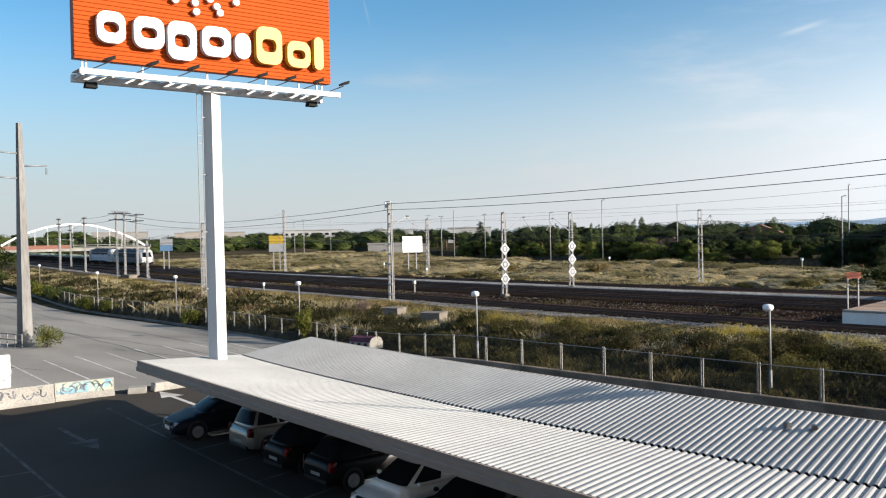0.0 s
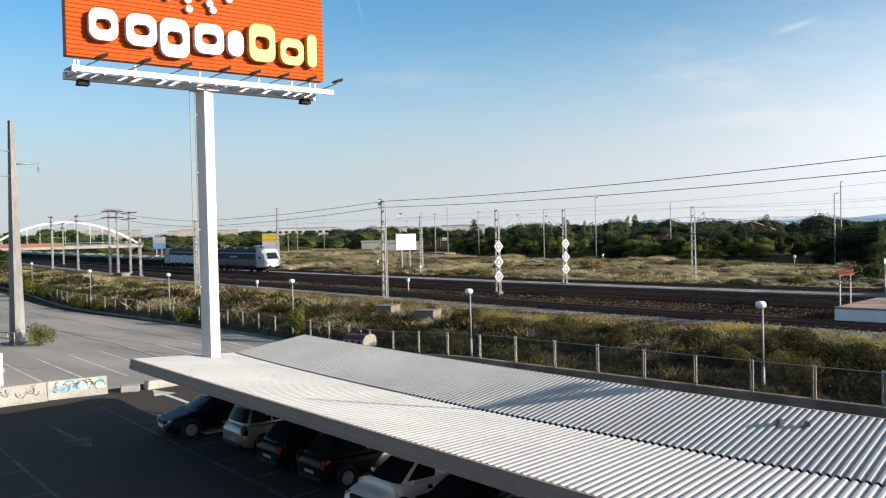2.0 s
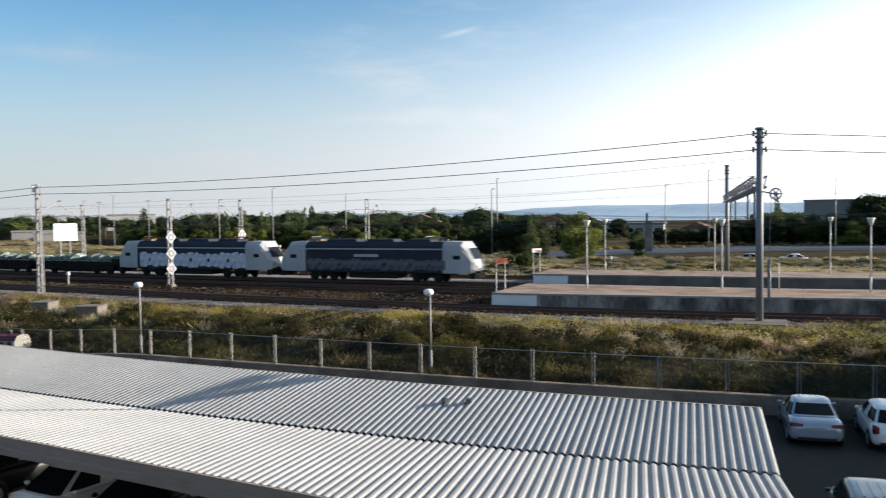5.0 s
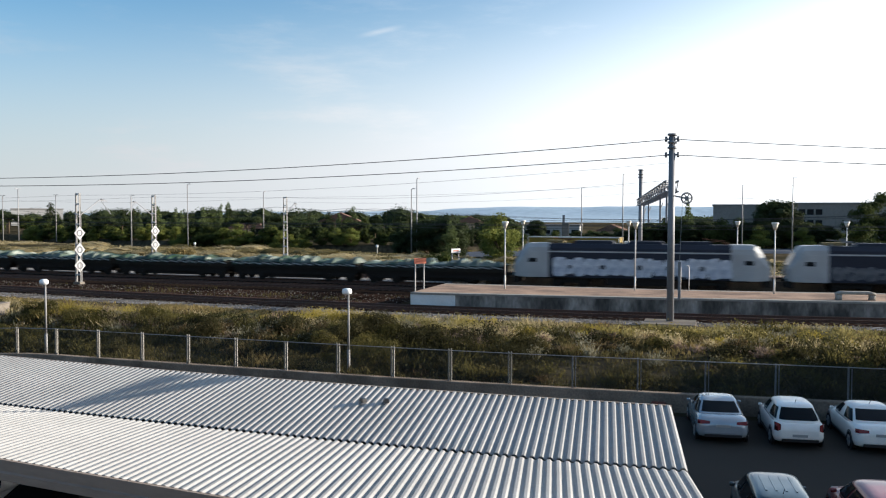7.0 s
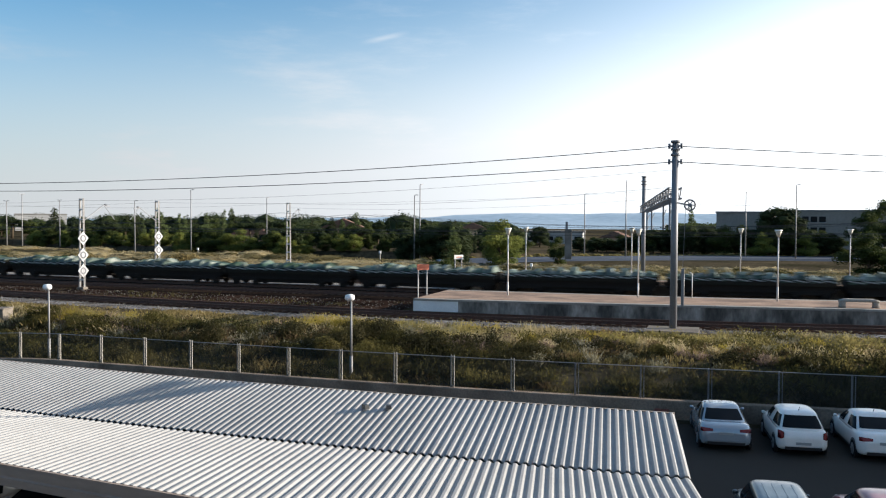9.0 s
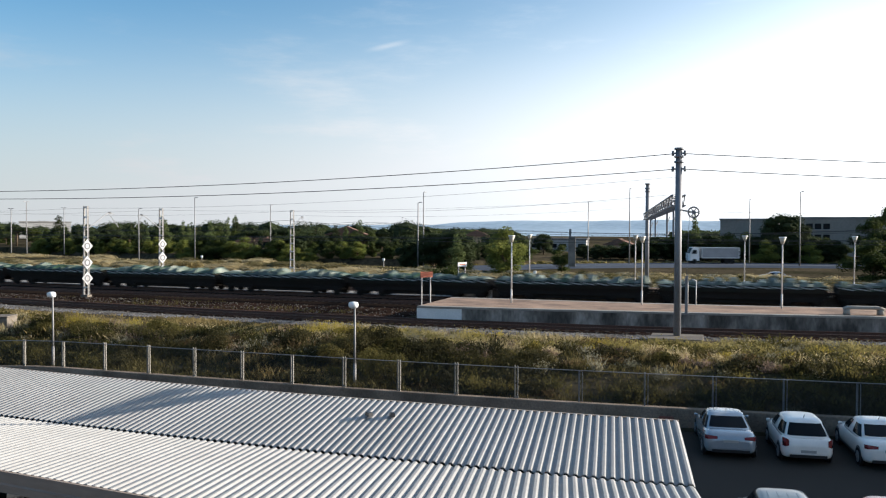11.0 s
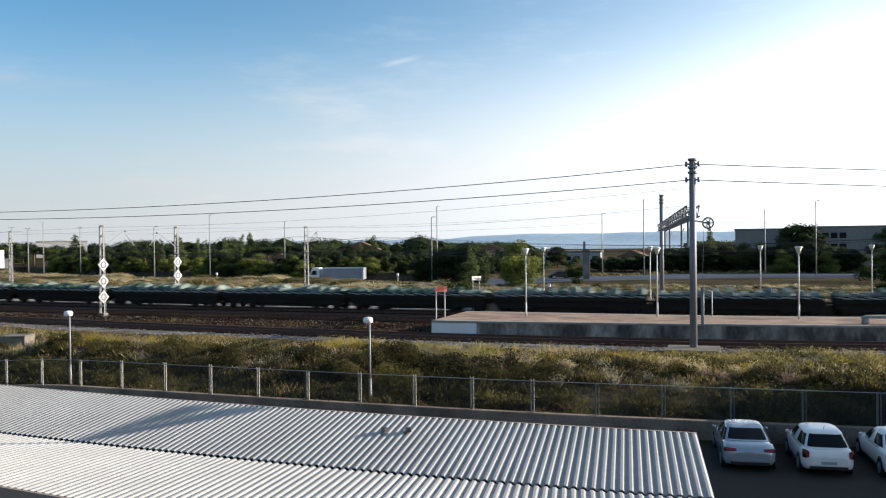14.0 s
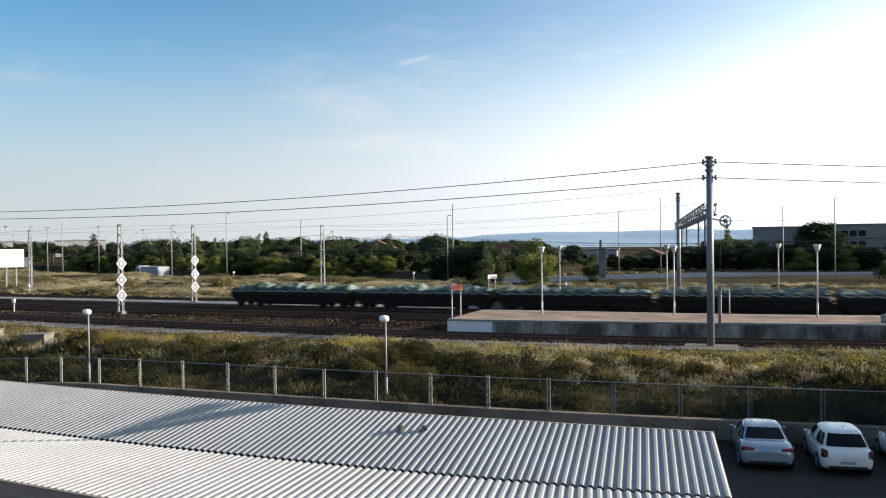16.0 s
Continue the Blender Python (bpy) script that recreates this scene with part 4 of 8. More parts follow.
# the big tubular portal over the tracks
def build_portal():
    p = thing("tubular_portal", pose(-2.3, 51.9, 1.2), "tall grey tubular steel portal with a lattice beam and tension wheel", "portal")
    for dx, dy, h, r, nm in ((0, 0, 11.0, 0.215, "near_column"), (-4.7, 37.9, 10.9, 0.22, "far_column")):
        bm = bmesh.new()
        rod(bm, (dx, dy, -0.2), (dx, dy, h), r, r * 0.86, 14)
        for z in (h - 0.05, h - 0.5, h - 0.8):
            rod(bm, (dx, dy, z), (dx, dy, z + 0.12), r * 1.25, n=14)
        rod(bm, (dx, dy, -0.1), (dx, dy, 0.12), r * 1.7, n=14)
        part(nm, bm, M["galv_dark"], p)
    bm = bmesh.new()
    box(bm, (0, -0.4, -0.22), (2.9, 2.6, 0.9))
    part("footing", bm, M["concrete_block"], p, "square concrete footing")
    bm = bmesh.new()
    a, b = Vector((0, 0.2, 8.05)), Vector((-4.7, 37.7, 7.6))
    d = (b - a).normalized()
    s = d.cross(Vector((0, 0, 1))).normalized() * 0.35
    for off in (s, -s):
        for dz in (-0.3, 0.3):
            bar(bm, a + off + Vector((0, 0, dz)), b + off + Vector((0, 0, dz)), 0.09, 0.09)
    n = 30
    for i in range(n):
        u, v = a.lerp(b, i / n), a.lerp(b, (i + 1) / n)
        k = 1 if i % 2 else -1
        for off in (s, -s):
            bar(bm, u + off + Vector((0, 0, -0.3 * k)), v + off + Vector((0, 0, 0.3 * k)), 0.05, 0.05)
        bar(bm, u + s * k + Vector((0, 0, 0.3)), v - s * k + Vector((0, 0, 0.3)), 0.05, 0.05)
        bar(bm, u + s + Vector((0, 0, -0.3)), u - s + Vector((0, 0, -0.3)), 0.05, 0.05)
    part("lattice_beam", bm, M["galv_dark"], p)
    for f in (0.1, 0.25, 0.62, 0.82):
        c = a.lerp(b, f)
        bm = bmesh.new()
        bar(bm, c + Vector((0, 0, -0.3)), c + Vector((0, 0, -2.1)), 0.12, 0.12)
        bar(bm, c + Vector((0, 0, -1.2)), c + Vector((0.1, 1.6, -0.7)), 0.06, 0.06)
        bar(bm, c + Vector((0, 0, -2.0)), c + Vector((0.1, 1.7, -1.7)), 0.05, 0.05)
        part("dropper", bm, M["galv_dark"], p)
    bm = bmesh.new()
    for k in range(16):
        q0, q1 = 2 * math.pi * k / 16, 2 * math.pi * (k + 1) / 16
        rod(bm, (0.85 + 0.3 * math.cos(q0), -0.25, 7.35 + 0.3 * math.sin(q0)), (0.85 + 0.3 * math.cos(q1), -0.25, 7.35 + 0.3 * math.sin(q1)), 0.05, n=6)
    for k in range(3):
        q = math.pi * k / 3
        rod(bm, (0.85 - 0.3 * math.cos(q), -0.25, 7.35 - 0.3 * math.sin(q)), (0.85 + 0.3 * math.cos(q), -0.25, 7.35 + 0.3 * math.sin(q)), 0.03, n=5)
    rod(bm, (0.85, -0.35, 7.35), (0.85, -0.15, 7.35), 0.12, n=10)
    rod(bm, (0.1, -0.1, 7.5), (0.85, -0.25, 7.35), 0.04, n=6)
    part("tension_wheel", bm, M["galv_dark"], p, "spoked tension wheel on a short arm")
    bm = bmesh.new()
    box(bm, (0.5, -0.15, 2.6), (0.16, 0.16, 2.2))
    rod(bm, (0.5, -0.15, 3.7), (0.62, -0.22, 7.2), 0.015, n=4)
    part("counterweight", bm, M["galv_dark"], p)
    for z in (10.75, 9.85):
        for s in (-1, 1):
            bm = bmesh.new()
            bar(bm, (s * 0.1, 0, z), (s * 0.35, -0.05, z), 0.1, 0.1)
            rod(bm, (s * 0.34, -0.05, z - 0.15), (s * 0.34, -0.05, z + 0.15), 0.07, n=8)
            part("insulator", bm, M["galv_dark"], p)
    return p


build_portal()


def build_wires():
    # feeder cables along the near masts
    line = [(60, 66, 10.2, 9.3), (-2.3, 51.9, 11.95, 11.05), (-58.6, 53.7, 10.3, 9.75), (-96.0, 56.6, 9.3, 8.6), (-139.7, 66.3, 11.9, 10.9), (-172.2, 75.1, 11.8, 10.8), (-238, 97, 11, 10)]
    bm = bmesh.new()
    for a, b in zip(line, line[1:]):
        for k in (2, 3):
            L = math.dist(a[:2], b[:2])
            wire_run(bm, (a[0], a[1], a[k]), (b[0], b[1], b[k]), L * (0.0093 if a[0] == -2.3 else 0.007), 0.03, 20)
    solid("feeder_cables", bm, M["wire"], "two dark sagging feeder cables strung between masts", "cable", "stuff")
    # contact and carrying wires over each track
    for f, off in ((TRACK_1, 0.0), (TRAIN, -5.0), (TRAIN, 0.0), (TRAIN, 5.0)):
        bm = bmesh.new()
        xs = list(np.arange(-330, 121, 50.0))
        for a, b in zip(xs, xs[1:]):
            p, q = Vector((a, f(a) + off, RAIL_Z + 6.75)), Vector((b, f(b) + off, RAIL_Z + 6.75))
            wire_run(bm, p, q, 0.95, 0.014, 10)
            wire_run(bm, p - Vector((0, 0, 1.4)), q - Vector((0, 0, 1.4)), 0.04, 0.018, 6)
            for s in np.arange(0.08, 1, 0.12):
                c = p.lerp(q, s)
                rod(bm, c - Vector((0, 0, 0.95 * 4 * s * (1 - s))), c - Vector((0, 0, 1.4)), 0.006, n=3, caps=False)
        solid("overhead_wire", bm, M["wire"], "thin overhead contact wire with droppers above a track", "cable", "stuff")
    bm = bmesh.new()
    for (a, b, c), (d, e, g) in (((-2.3, 51.9, 9.6), (-47.5, 91.1, 9.5)), ((-47.5, 91.1, 9.5), (-93.6, 93.4, 9.5)), ((-93.6, 93.4, 9.5), (-127, 91, 10.5)), ((-7, 89.8, 9.8), (-47.5, 91.1, 9.0)),
                                 ((-57.9, 80.7, 9.4), (-7, 89.8, 10.6)), ((-57.9, 80.7, 9.4), (-127, 91, 9.6)), ((-56.2, 66.9, 9.3), (-2.3, 51.9, 10.6)), ((-56.2, 66.9, 9.3), (-134, 68.7, 9.0)),
                                 ((-7, 89.8, 10.8), (60, 97, 10.8)), ((-2.3, 51.9, 8.6), (60, 60, 9.4)), ((-127, 91, 11.5), (-160, 96, 10)), ((-160, 96, 9.9), (-238, 97, 10.4))):
        wire_run(bm, (a, b, c), (d, e, g), 0.5, 0.01, 12)
    solid("earth_wire", bm, M["wire"], "thin earth wires strung from mast to mast", "cable", "stuff")


build_wires()


# ------------------------------------------------------------------ platforms
def build_platform(f, o0, width, x0, x1, name, label):
    p = thing(name, pose(0, 0, 0), label, "platform", "platforms", "structure")
    top = 2.15
    def wide(x):
        return width - 1.7 * smooth(-20, 3, x) if f is PLATFORM else width
    xs = [x0] + [x for x in np.arange(math.ceil(x0 / 3) * 3, x1, 3.0) if x > x0 + 0.2]
    bm = bmesh.new()
    rows = []
    for x in xs:
        y = f(x) + o0
        rows.append([(x, y, 0.9), (x, y, top - 0.12), (x, y + wide(x), top - 0.12), (x, y + wide(x), 0.9)])
    strip(bm, rows)
    bm.faces.new([bm.verts.new(c) for c in rows[0]])
    part("wall", bm, M["platform_side"] if f is PLATFORM else M["concrete_block"], p, "stained concrete platform side")
    bm = bmesh.new()
    rows = []
    for x in xs:
        y = f(x) + o0
        rows.append([(x, y + 0.5, top - 0.1), (x, y + 0.5, top - 0.004), (x, y + wide(x) - 0.5, top - 0.004), (x, y + wide(x) - 0.5, top - 0.1)])
    strip(bm, rows)
    part("paving", bm, M["paving"], p, "pinkish brick paving")
    for a, b in zip(xs, xs[1:]):
        for e in (0, 1):
            bm = bmesh.new()
            g = 0.012
            pts = []
            for x in (a + g, b - g):
                y = f(x) + o0 + e * (wide(x) - 0.55)
                pts.append((x, y - 0.06 * (1 - e)))
                pts.append((x, y + 0.55 + 0.06 * e))
            prism(bm, [pts[0], pts[1], pts[3], pts[2]], lambda u, v: (u, v, top - 0.13), lambda u, v: (u, v, top))
            part("coping_slab", bm, M["concrete_pale"], p)
    bm = bmesh.new()
    rows = [[(x, f(x) + o0 - 0.012, 1.2), (x, f(x) + o0 - 0.012, top - 0.14)] for x in (x0, x0 + 1.6, x0 + 3.2)]
    strip(bm, rows)
    strip(bm, [[(x0 - 0.012, f(x0) + o0, 1.2), (x0 - 0.012, f(x0) + o0, top - 0.14)], [(x0 - 0.012, f(x0) + o0 + width, 1.2), (x0 - 0.012, f(x0) + o0 + width, top - 0.14)]])
    part("white_end", bm, M["white_paint"], p, "white-painted end of the platform")
    return p


build_platform(PLATFORM, 0.0, 8.2, -20.1, 62, "platform_1", "low station platform with pink paving and concrete sides")
build_platform(TRAIN, 1.75, 6.2, -22.8, 62, "platform_2", "far station platform with pink paving and concrete sides")


def build_platform_lamp():
    l = thing("platform_lamp", pose(-14.5, 62.0, 2.15), "slim white platform lamp with a cone lantern", "street lamp", "platform lamps")
    bm = bmesh.new()
    rod(bm, (0, 0, -0.06), (0, 0, 1.0), 0.07, 0.065, 10)
    rod(bm, (0, 0, 1.0), (0, 0, 4.45), 0.055, 0.045, 10)
    part("post", bm, M["white_steel"], l)
    bm = bmesh.new()
    rod(bm, (0, 0, 4.45), (0, 0, 4.85), 0.1, 0.23, 12)
    part("lantern", bm, M["lantern"], l, "cone-shaped cream lantern")
    bm = bmesh.new()
    rod(bm, (0, 0, 4.85), (0, 0, 4.93), 0.27, 0.23, 12)
    part("cap", bm, M["letter_white"], l)
    return l


_pl = build_platform_lamp()
for _x, _y, _z in ((-5.3, 63.7, 2.15), (4.1, 63.9, 2.15), (13.8, 65.3, 2.15), (23.5, 66.5, 2.15), (-17.2, 81.0, 2.1), (-7.35, 81.0, 2.1), (2.1, 81.5, 2.1), (11.1, 82.3, 2.1), (20.5, 83.5, 2.1)):
    copy_thing(_pl, pose(_x, _y, _z, 0, 0, random.uniform(0, 90)))


def build_platform_sign():
    s = thing("platform_sign", pose(-21.0, 61.7, 1.15, 0, 0, 58), "small orange board on two grey posts at the platform end", "sign", "platform end signs")
    for x in (-0.42, 0.42):
        bm = bmesh.new()
        box(bm, (x, 0, 1.4), (0.08, 0.08, 3.3))
        part("post", bm, M["galv"], s)
    bm = bmesh.new()
    box(bm, (0, -0.06, 2.95), (1.15, 0.05, 0.42))
    b = part("board", bm, M["orange_faded"], s, "faded orange board")
    bm = bmesh.new()
    box(bm, (0, -0.09, 2.95), (0.7, 0.012, 0.1))
    part("lettering_bar", bm, M["orange_dark"], b)
    return s


_ps = build_platform_sign()
_ps = copy_thing(_ps, pose(-23.6, 80.0, 1.15, 0, 0, 58))
_ps["label"] = "small bleached board on two grey posts at the platform end"
for _o in _ps.children:
    if _o.name.startswith("board"):
        _o.data = _o.data.copy()
        _o.data.materials[0] = M["letter_side"]


def build_rail_seat():
    s = thing("bench", pose(8.8, 61.0, 2.15, 0, 0, 9), "low grey concrete bench with rounded ends on the platform", "bench")
    bm = bmesh.new()
    rings = []
    for k in range(-4, 5):
        u = k / 4
        drop = 0.1 * max(0.0, (abs(u) - 0.72) / 0.28) ** 2
        rings.append([(1.2 * u, y, z) for y, z in ((-0.24, 0.36 - drop * 0.3), (0.24, 0.36 - drop * 0.3), (0.25, 0.52 - drop), (0.2, 0.56 - drop), (-0.2, 0.56 - drop), (-0.25, 0.52 - drop))])
    loft(bm, rings)
    part("seat", bm, M["concrete_pale"], s)
    for x in (-1.02, 1.02):
        bm = bmesh.new()
        loft(bm, [[(x + u * k, v, z) for u, v in ((-0.17, -0.22), (0.17, -0.22), (0.17, 0.22), (-0.17, 0.22))] for z, k in ((0.0, 1.0), (0.2, 0.9), (0.4, 1.0))])
        part("support", bm, M["concrete_pale"], s)
    for x, y in ((-2.15, 64.4), (-1.58, 64.5)):
        h = thing("handrail", pose(x, y, 2.15), "thin white handrail loop on the platform edge", "handrail", "handrails")
        bm = bmesh.new()
        rod(bm, (0, 0, -0.06), (0, 0, 1.75), 0.035, n=8)
        rod(bm, (0, 0, 1.75), (-0.25, 0, 1.85), 0.035, n=8)
        part("rail", bm, M["white_steel"], h)


build_rail_seat()


# small lineside things
def concrete_block(x, y, z, sx, sy, sz, rz):
    bm = bmesh.new()
    box(bm, (0, 0, sz / 2), (sx, sy, sz), 0, 0.96)
    box(bm, (0, 0, sz + 0.03), (sx * 1.02, sy * 1.02, 0.08))
    bmesh.ops.bevel(bm, geom=bm.edges[:], offset=0.03, segments=1, affect="EDGES")
    solid("concrete_block", bm, M["concrete_block"], "weathered square concrete block in the grass", "concrete block", m=pose(x, y, z, 0, 0, rz), group="concrete blocks")


concrete_block(-48.6, 44.8, 0.75, 1.4, 1.35, 1.15, 15)
concrete_block(-43.0, 43.4, 0.85, 1.55, 1.45, 1.08, 20)
concrete_block(-132.0, 64.5, 0.8, 2.2, 1.6, 1.0, 10)


def ground_signal(x, y, z):
    s = thing("ground_signal", pose(x, y, z), "small pale marker post beside the track", "signal", "ground signals")
    bm = bmesh.new()
    box(bm, (0, 0, 0.5), (0.12, 0.12, 1.1))
    part("post", bm, M["concrete_pale"], s)
    bm = bmesh.new()
    box(bm, (0, -0.02, 1.15), (0.3, 0.2, 0.34))
    part("head", bm, M["white_paint"], s)


for _p in ((-68.8, 66.5, 1.0), (-84.5, 57.5, 0.9), (-90.0, 89.5, 1.1), (-21.0, 102.0, 1.2), (-112, 101, 1.2), (-47.5, 120.0, ground_z(-47.5, 120.0) - 0.05), (-83.8, 128.0, ground_z(-83.8, 128.0) - 0.05)):
    ground_signal(*_p)


# ------------------------------------------------------------------ parked cars
def inset_pane(bm, quad, k0=0.07, k1=0.1, lift=0.008, mi=0):
    """A pane laid a little proud of a four-cornered opening."""
    q = [Vector(p) for p in quad]
    n = (q[1] - q[0]).cross(q[3] - q[0]).normalized()
    def at(u, v):
        return q[0].lerp(q[1], u).lerp(q[3].lerp(q[2], u), v) + n * lift
    vs = [bm.verts.new(at(u, v)) for u, v in ((k0, k1), (1 - k0, k1), (1 - k0, 1 - k1), (k0, 1 - k1))]
    bm.faces.new(vs).material_index = mi


CAR_KINDS = {
    # length, width, height, shoulder, bonnet; glasshouse: rear base, rear roof, front roof, screen base (metres from the middle); boot height; squareness
    "sedan": (4.55, 1.8, 1.44, 0.93, 0.86, -1.75, -0.75, 0.42, 1.3, 1.0, 5.0),
    "hatch": (3.95, 1.71, 1.5, 0.96, 0.9, -1.86, -1.3, 0.42, 1.2, 0.98, 5.0),
    "estate": (4.5, 1.76, 1.47, 0.94, 0.88, -2.12, -1.65, 0.45, 1.25, 0.98, 6.0),
    "mpv": (4.3, 1.78, 1.62, 1.0, 0.95, -2.04, -1.75, 0.6, 1.45, 1.02, 6.0),
}


def oval(x0, x1, b, z, n, lift=0.0, angles=None):
    """Points of a squared oval from x0 to x1, b half wide."""
    out = []
    for a in (angles if angles is not None else [10 * k for k in range(36)]):
        c, s = math.cos(radians(a)), math.sin(radians(a))
        p = Vector((math.copysign(abs(c) ** (2 / n), c) * ((x1 - x0) / 2 + lift), math.copysign(abs(s) ** (2 / n), s) * (b + lift), z))
        out.append(p + Vector(((x0 + x1) / 2, 0, 0)))
    return out


def build_car(kind, paint, label, m, name="car", rails=False, size=1.0, low_roof=1.0):
    L, W, H, zs, zb, xr0, xr1, xf1, xf0, zboot, sq = CAR_KINDS[kind]
    c = thing(name, m @ Matrix.Diagonal((size, size, size * low_roof, 1)), label, "car", "parked cars")
    hl, hw = L / 2, W / 2
    st = [(-hl, 0.44, zboot - 0.3, 0.7), (-hl + 0.03, 0.34, zboot - 0.2, 0.8), (-hl + 0.1, 0.27, zboot - 0.08, 0.89), (-hl + 0.24, 0.22, zboot - 0.02, 0.96), (-hl + 0.5, 0.2, zboot, 0.99), (xr0 + 0.55, 0.2, max(zs, zboot - 0.02), 1.0),
          (0, 0.2, zs, 1.0), (xf0 - 0.2, 0.2, zs, 1.0), (xf0 + 0.15, 0.2, zs - 0.02, 1.0), (hl - 0.75, 0.2, zb - 0.03, 0.985), (hl - 0.42, 0.21, zb - 0.09, 0.95), (hl - 0.2, 0.23, zb - 0.17, 0.89), (hl - 0.06, 0.28, zb - 0.27, 0.8), (hl, 0.36, zb - 0.38, 0.68)]
    sec = [(0.8, 0.0), (0.94, 0.06), (1.0, 0.26), (1.0, 0.52), (0.985, 0.72), (0.95, 0.87), (0.88, 0.96), (0.74, 1.0), (0.4, 1.02)]
    rings = []
    for x, z0, z1, k in st:
        half = [(x, -hw * k * u, z0 + (z1 - z0) * v) for u, v in sec]
        rings.append(half + [(x, -y, z) for x, y, z in half[::-1]])
    bm = bmesh.new()
    loft(bm, rings)
    body = part("body", bm, paint, c)
    # glasshouse: squared ovals stacked from the belt to the roof
    zr = zs - 0.06
    def level(k):
        """Rear end, front end, half width and height at k from the belt (0) to the roof's edge (1)."""
        e = k ** 1.15
        return (xr0 + (xr1 - xr0) * e, xf0 + (xf1 - xf0) * e, hw * (0.94 - 0.24 * k ** 1.35), zr + (H - 0.07 - zr) * k)
    bm = bmesh.new()
    ks = [0, 0.15, 0.35, 0.55, 0.75, 0.9, 1.0]
    stack = [oval(*level(k), sq) for k in ks]
    x0, x1, w, z = level(1.0)
    for sh, dz in ((0.03, 0.025), (0.09, 0.048), (0.2, 0.063), (0.34, 0.07)):
        stack.append(oval(x0 + sh * (x1 - x0), x1 - sh * (x1 - x0), w * (1 - 1.3 * sh), z + dz, max(3.0, sq - 1.5)))
    loft(bm, stack)
    cabin = part("cabin", bm, paint, c)
    def pane(nm, a0, a1, k0, k1):
        bm = bmesh.new()
        aa = [a0 + (a1 - a0) * i / 6 for i in range(7)]
        strip(bm, [oval(*level(k0 + (k1 - k0) * j / 4), sq, 0.016, aa) for j in range(5)], smooth=True)
        part(nm, bm, M["glass"], cabin)
    low = 0.34 if kind == "sedan" else 0.22
    pane("rear_window", 143, 217, low, 0.93)
    pane("windscreen", -38, 38, 0.12, 0.94)
    for s in (1, -1):
        cuts = (52, 88.6, 91, 128) if kind in ("hatch", "sedan") else (52, 86, 88, 92.5, 94, 130)
        for a0, a1 in zip(cuts[::2], cuts[1::2]):
            pane("side_window", s * a0, s * a1, 0.2, 0.88)
        bm = bmesh.new()
        loft(bm, [[(xf0 - 0.42 + u * k, s * (hw * 0.94 + 0.02 + d), zs + 0.04 + v * k) for u, v in ((-0.06, -0.05), (0.06, -0.05), (0.07, 0.03), (0.0, 0.08), (-0.06, 0.06))] for d, k in ((0.0, 0.5), (0.04, 0.8), (0.12, 0.8), (0.14, 0.5))])
        part("mirror", bm, paint, c)
        bm = bmesh.new()
        bar(bm, (-hl + 1.25, s * hw * 1.003, 0.3), (hl - 1.3, s * hw * 1.003, 0.3), 0.012, 0.07)
        part("sill_strip", bm, M["black"], body)
    t = hw * 0.68
    # wheels
    for x in (-hl + 0.78, hl - 0.82):
        for s in (-1, 1):
            bm = bmesh.new()
            rod(bm, (x, s * (hw - 0.1), 0.33), (x, s * (hw + 0.004), 0.33), 0.37, n=18)
            part("wheel_arch", bm, M["black"], body)
            bm = bmesh.new()
            rod(bm, (x, s * (hw - 0.2), 0.31), (x, s * (hw + 0.012), 0.31), 0.31, n=18)
            wh = part("wheel", bm, M["rubber"], c)
            bm = bmesh.new()
            rod(bm, (x, s * (hw - 0.02), 0.31), (x, s * (hw + 0.02), 0.31), 0.21, n=14)
            for k in range(5):
                a = 2 * math.pi * k / 5
                bar(bm, (x, s * (hw + 0.025), 0.31), (x + 0.19 * math.cos(a), s * (hw + 0.025), 0.31 + 0.19 * math.sin(a)), 0.03, 0.05)
            part("rim", bm, M["galv"], wh)
    # lights, plates, bumpers
    for s in (-1, 1):
        bm = bmesh.new()
        tall, deep, inner = (0.14, 0.16, 0.5) if kind == "sedan" else (0.3, 0.2, 0.74)
        loft(bm, [[(-hl + 0.002 + e, s * hw * u, zboot - 0.18 + v * tall) for u, v, e in ((p0, -0.35, 0.01), (p1, -0.5, q - 0.01), (p1, 0.5, q + 0.02), (p0, 0.3, 0.04))] for p0, p1, q in ((inner, 0.86, 0.035), (inner + 0.03, 0.96, deep))])
        part("tail_light", bm, M["tail"], c, "red tail light")
        bm = bmesh.new()
        box(bm, (hl - 0.19, s * hw * 0.66, zb - 0.25), (0.2, hw * 0.3, 0.11), -s * 28, 0.8)
        part("headlight", bm, M["lens"], c, "clear headlight")
    bm = bmesh.new()
    box(bm, (-hl + 0.012, 0, zboot - 0.3 if kind == "sedan" else 0.5), (0.03, 0.5, 0.1))
    part("plate", bm, M["plate_dull"], c)
    bm = bmesh.new()
    box(bm, (hl + 0.004, 0, 0.44), (0.02, 0.52, 0.11))
    part("plate", bm, M["letter_white"], c)
    for x in (-hl + 0.03, hl - 0.02):
        bm = bmesh.new()
        box(bm, (x, 0, 0.33), (0.1, W * 0.7, 0.1))
        part("bumper", bm, M["black"], c)
    bm = bmesh.new()
    box(bm, (hl - 0.04, 0, zb - 0.27), (0.06, W * 0.4, 0.14))
    part("grille", bm, M["black"], c)
    if rails:
        for k in range(4):
            bm = bmesh.new()
            bar(bm, (xr1 + 0.5, (k - 1.5) * 0.24, H - 0.006), (xf1 - 0.6, (k - 1.5) * 0.24, H - 0.006), 0.05, 0.03)
            part("roof_rib", bm, paint, c)
    bm = bmesh.new()
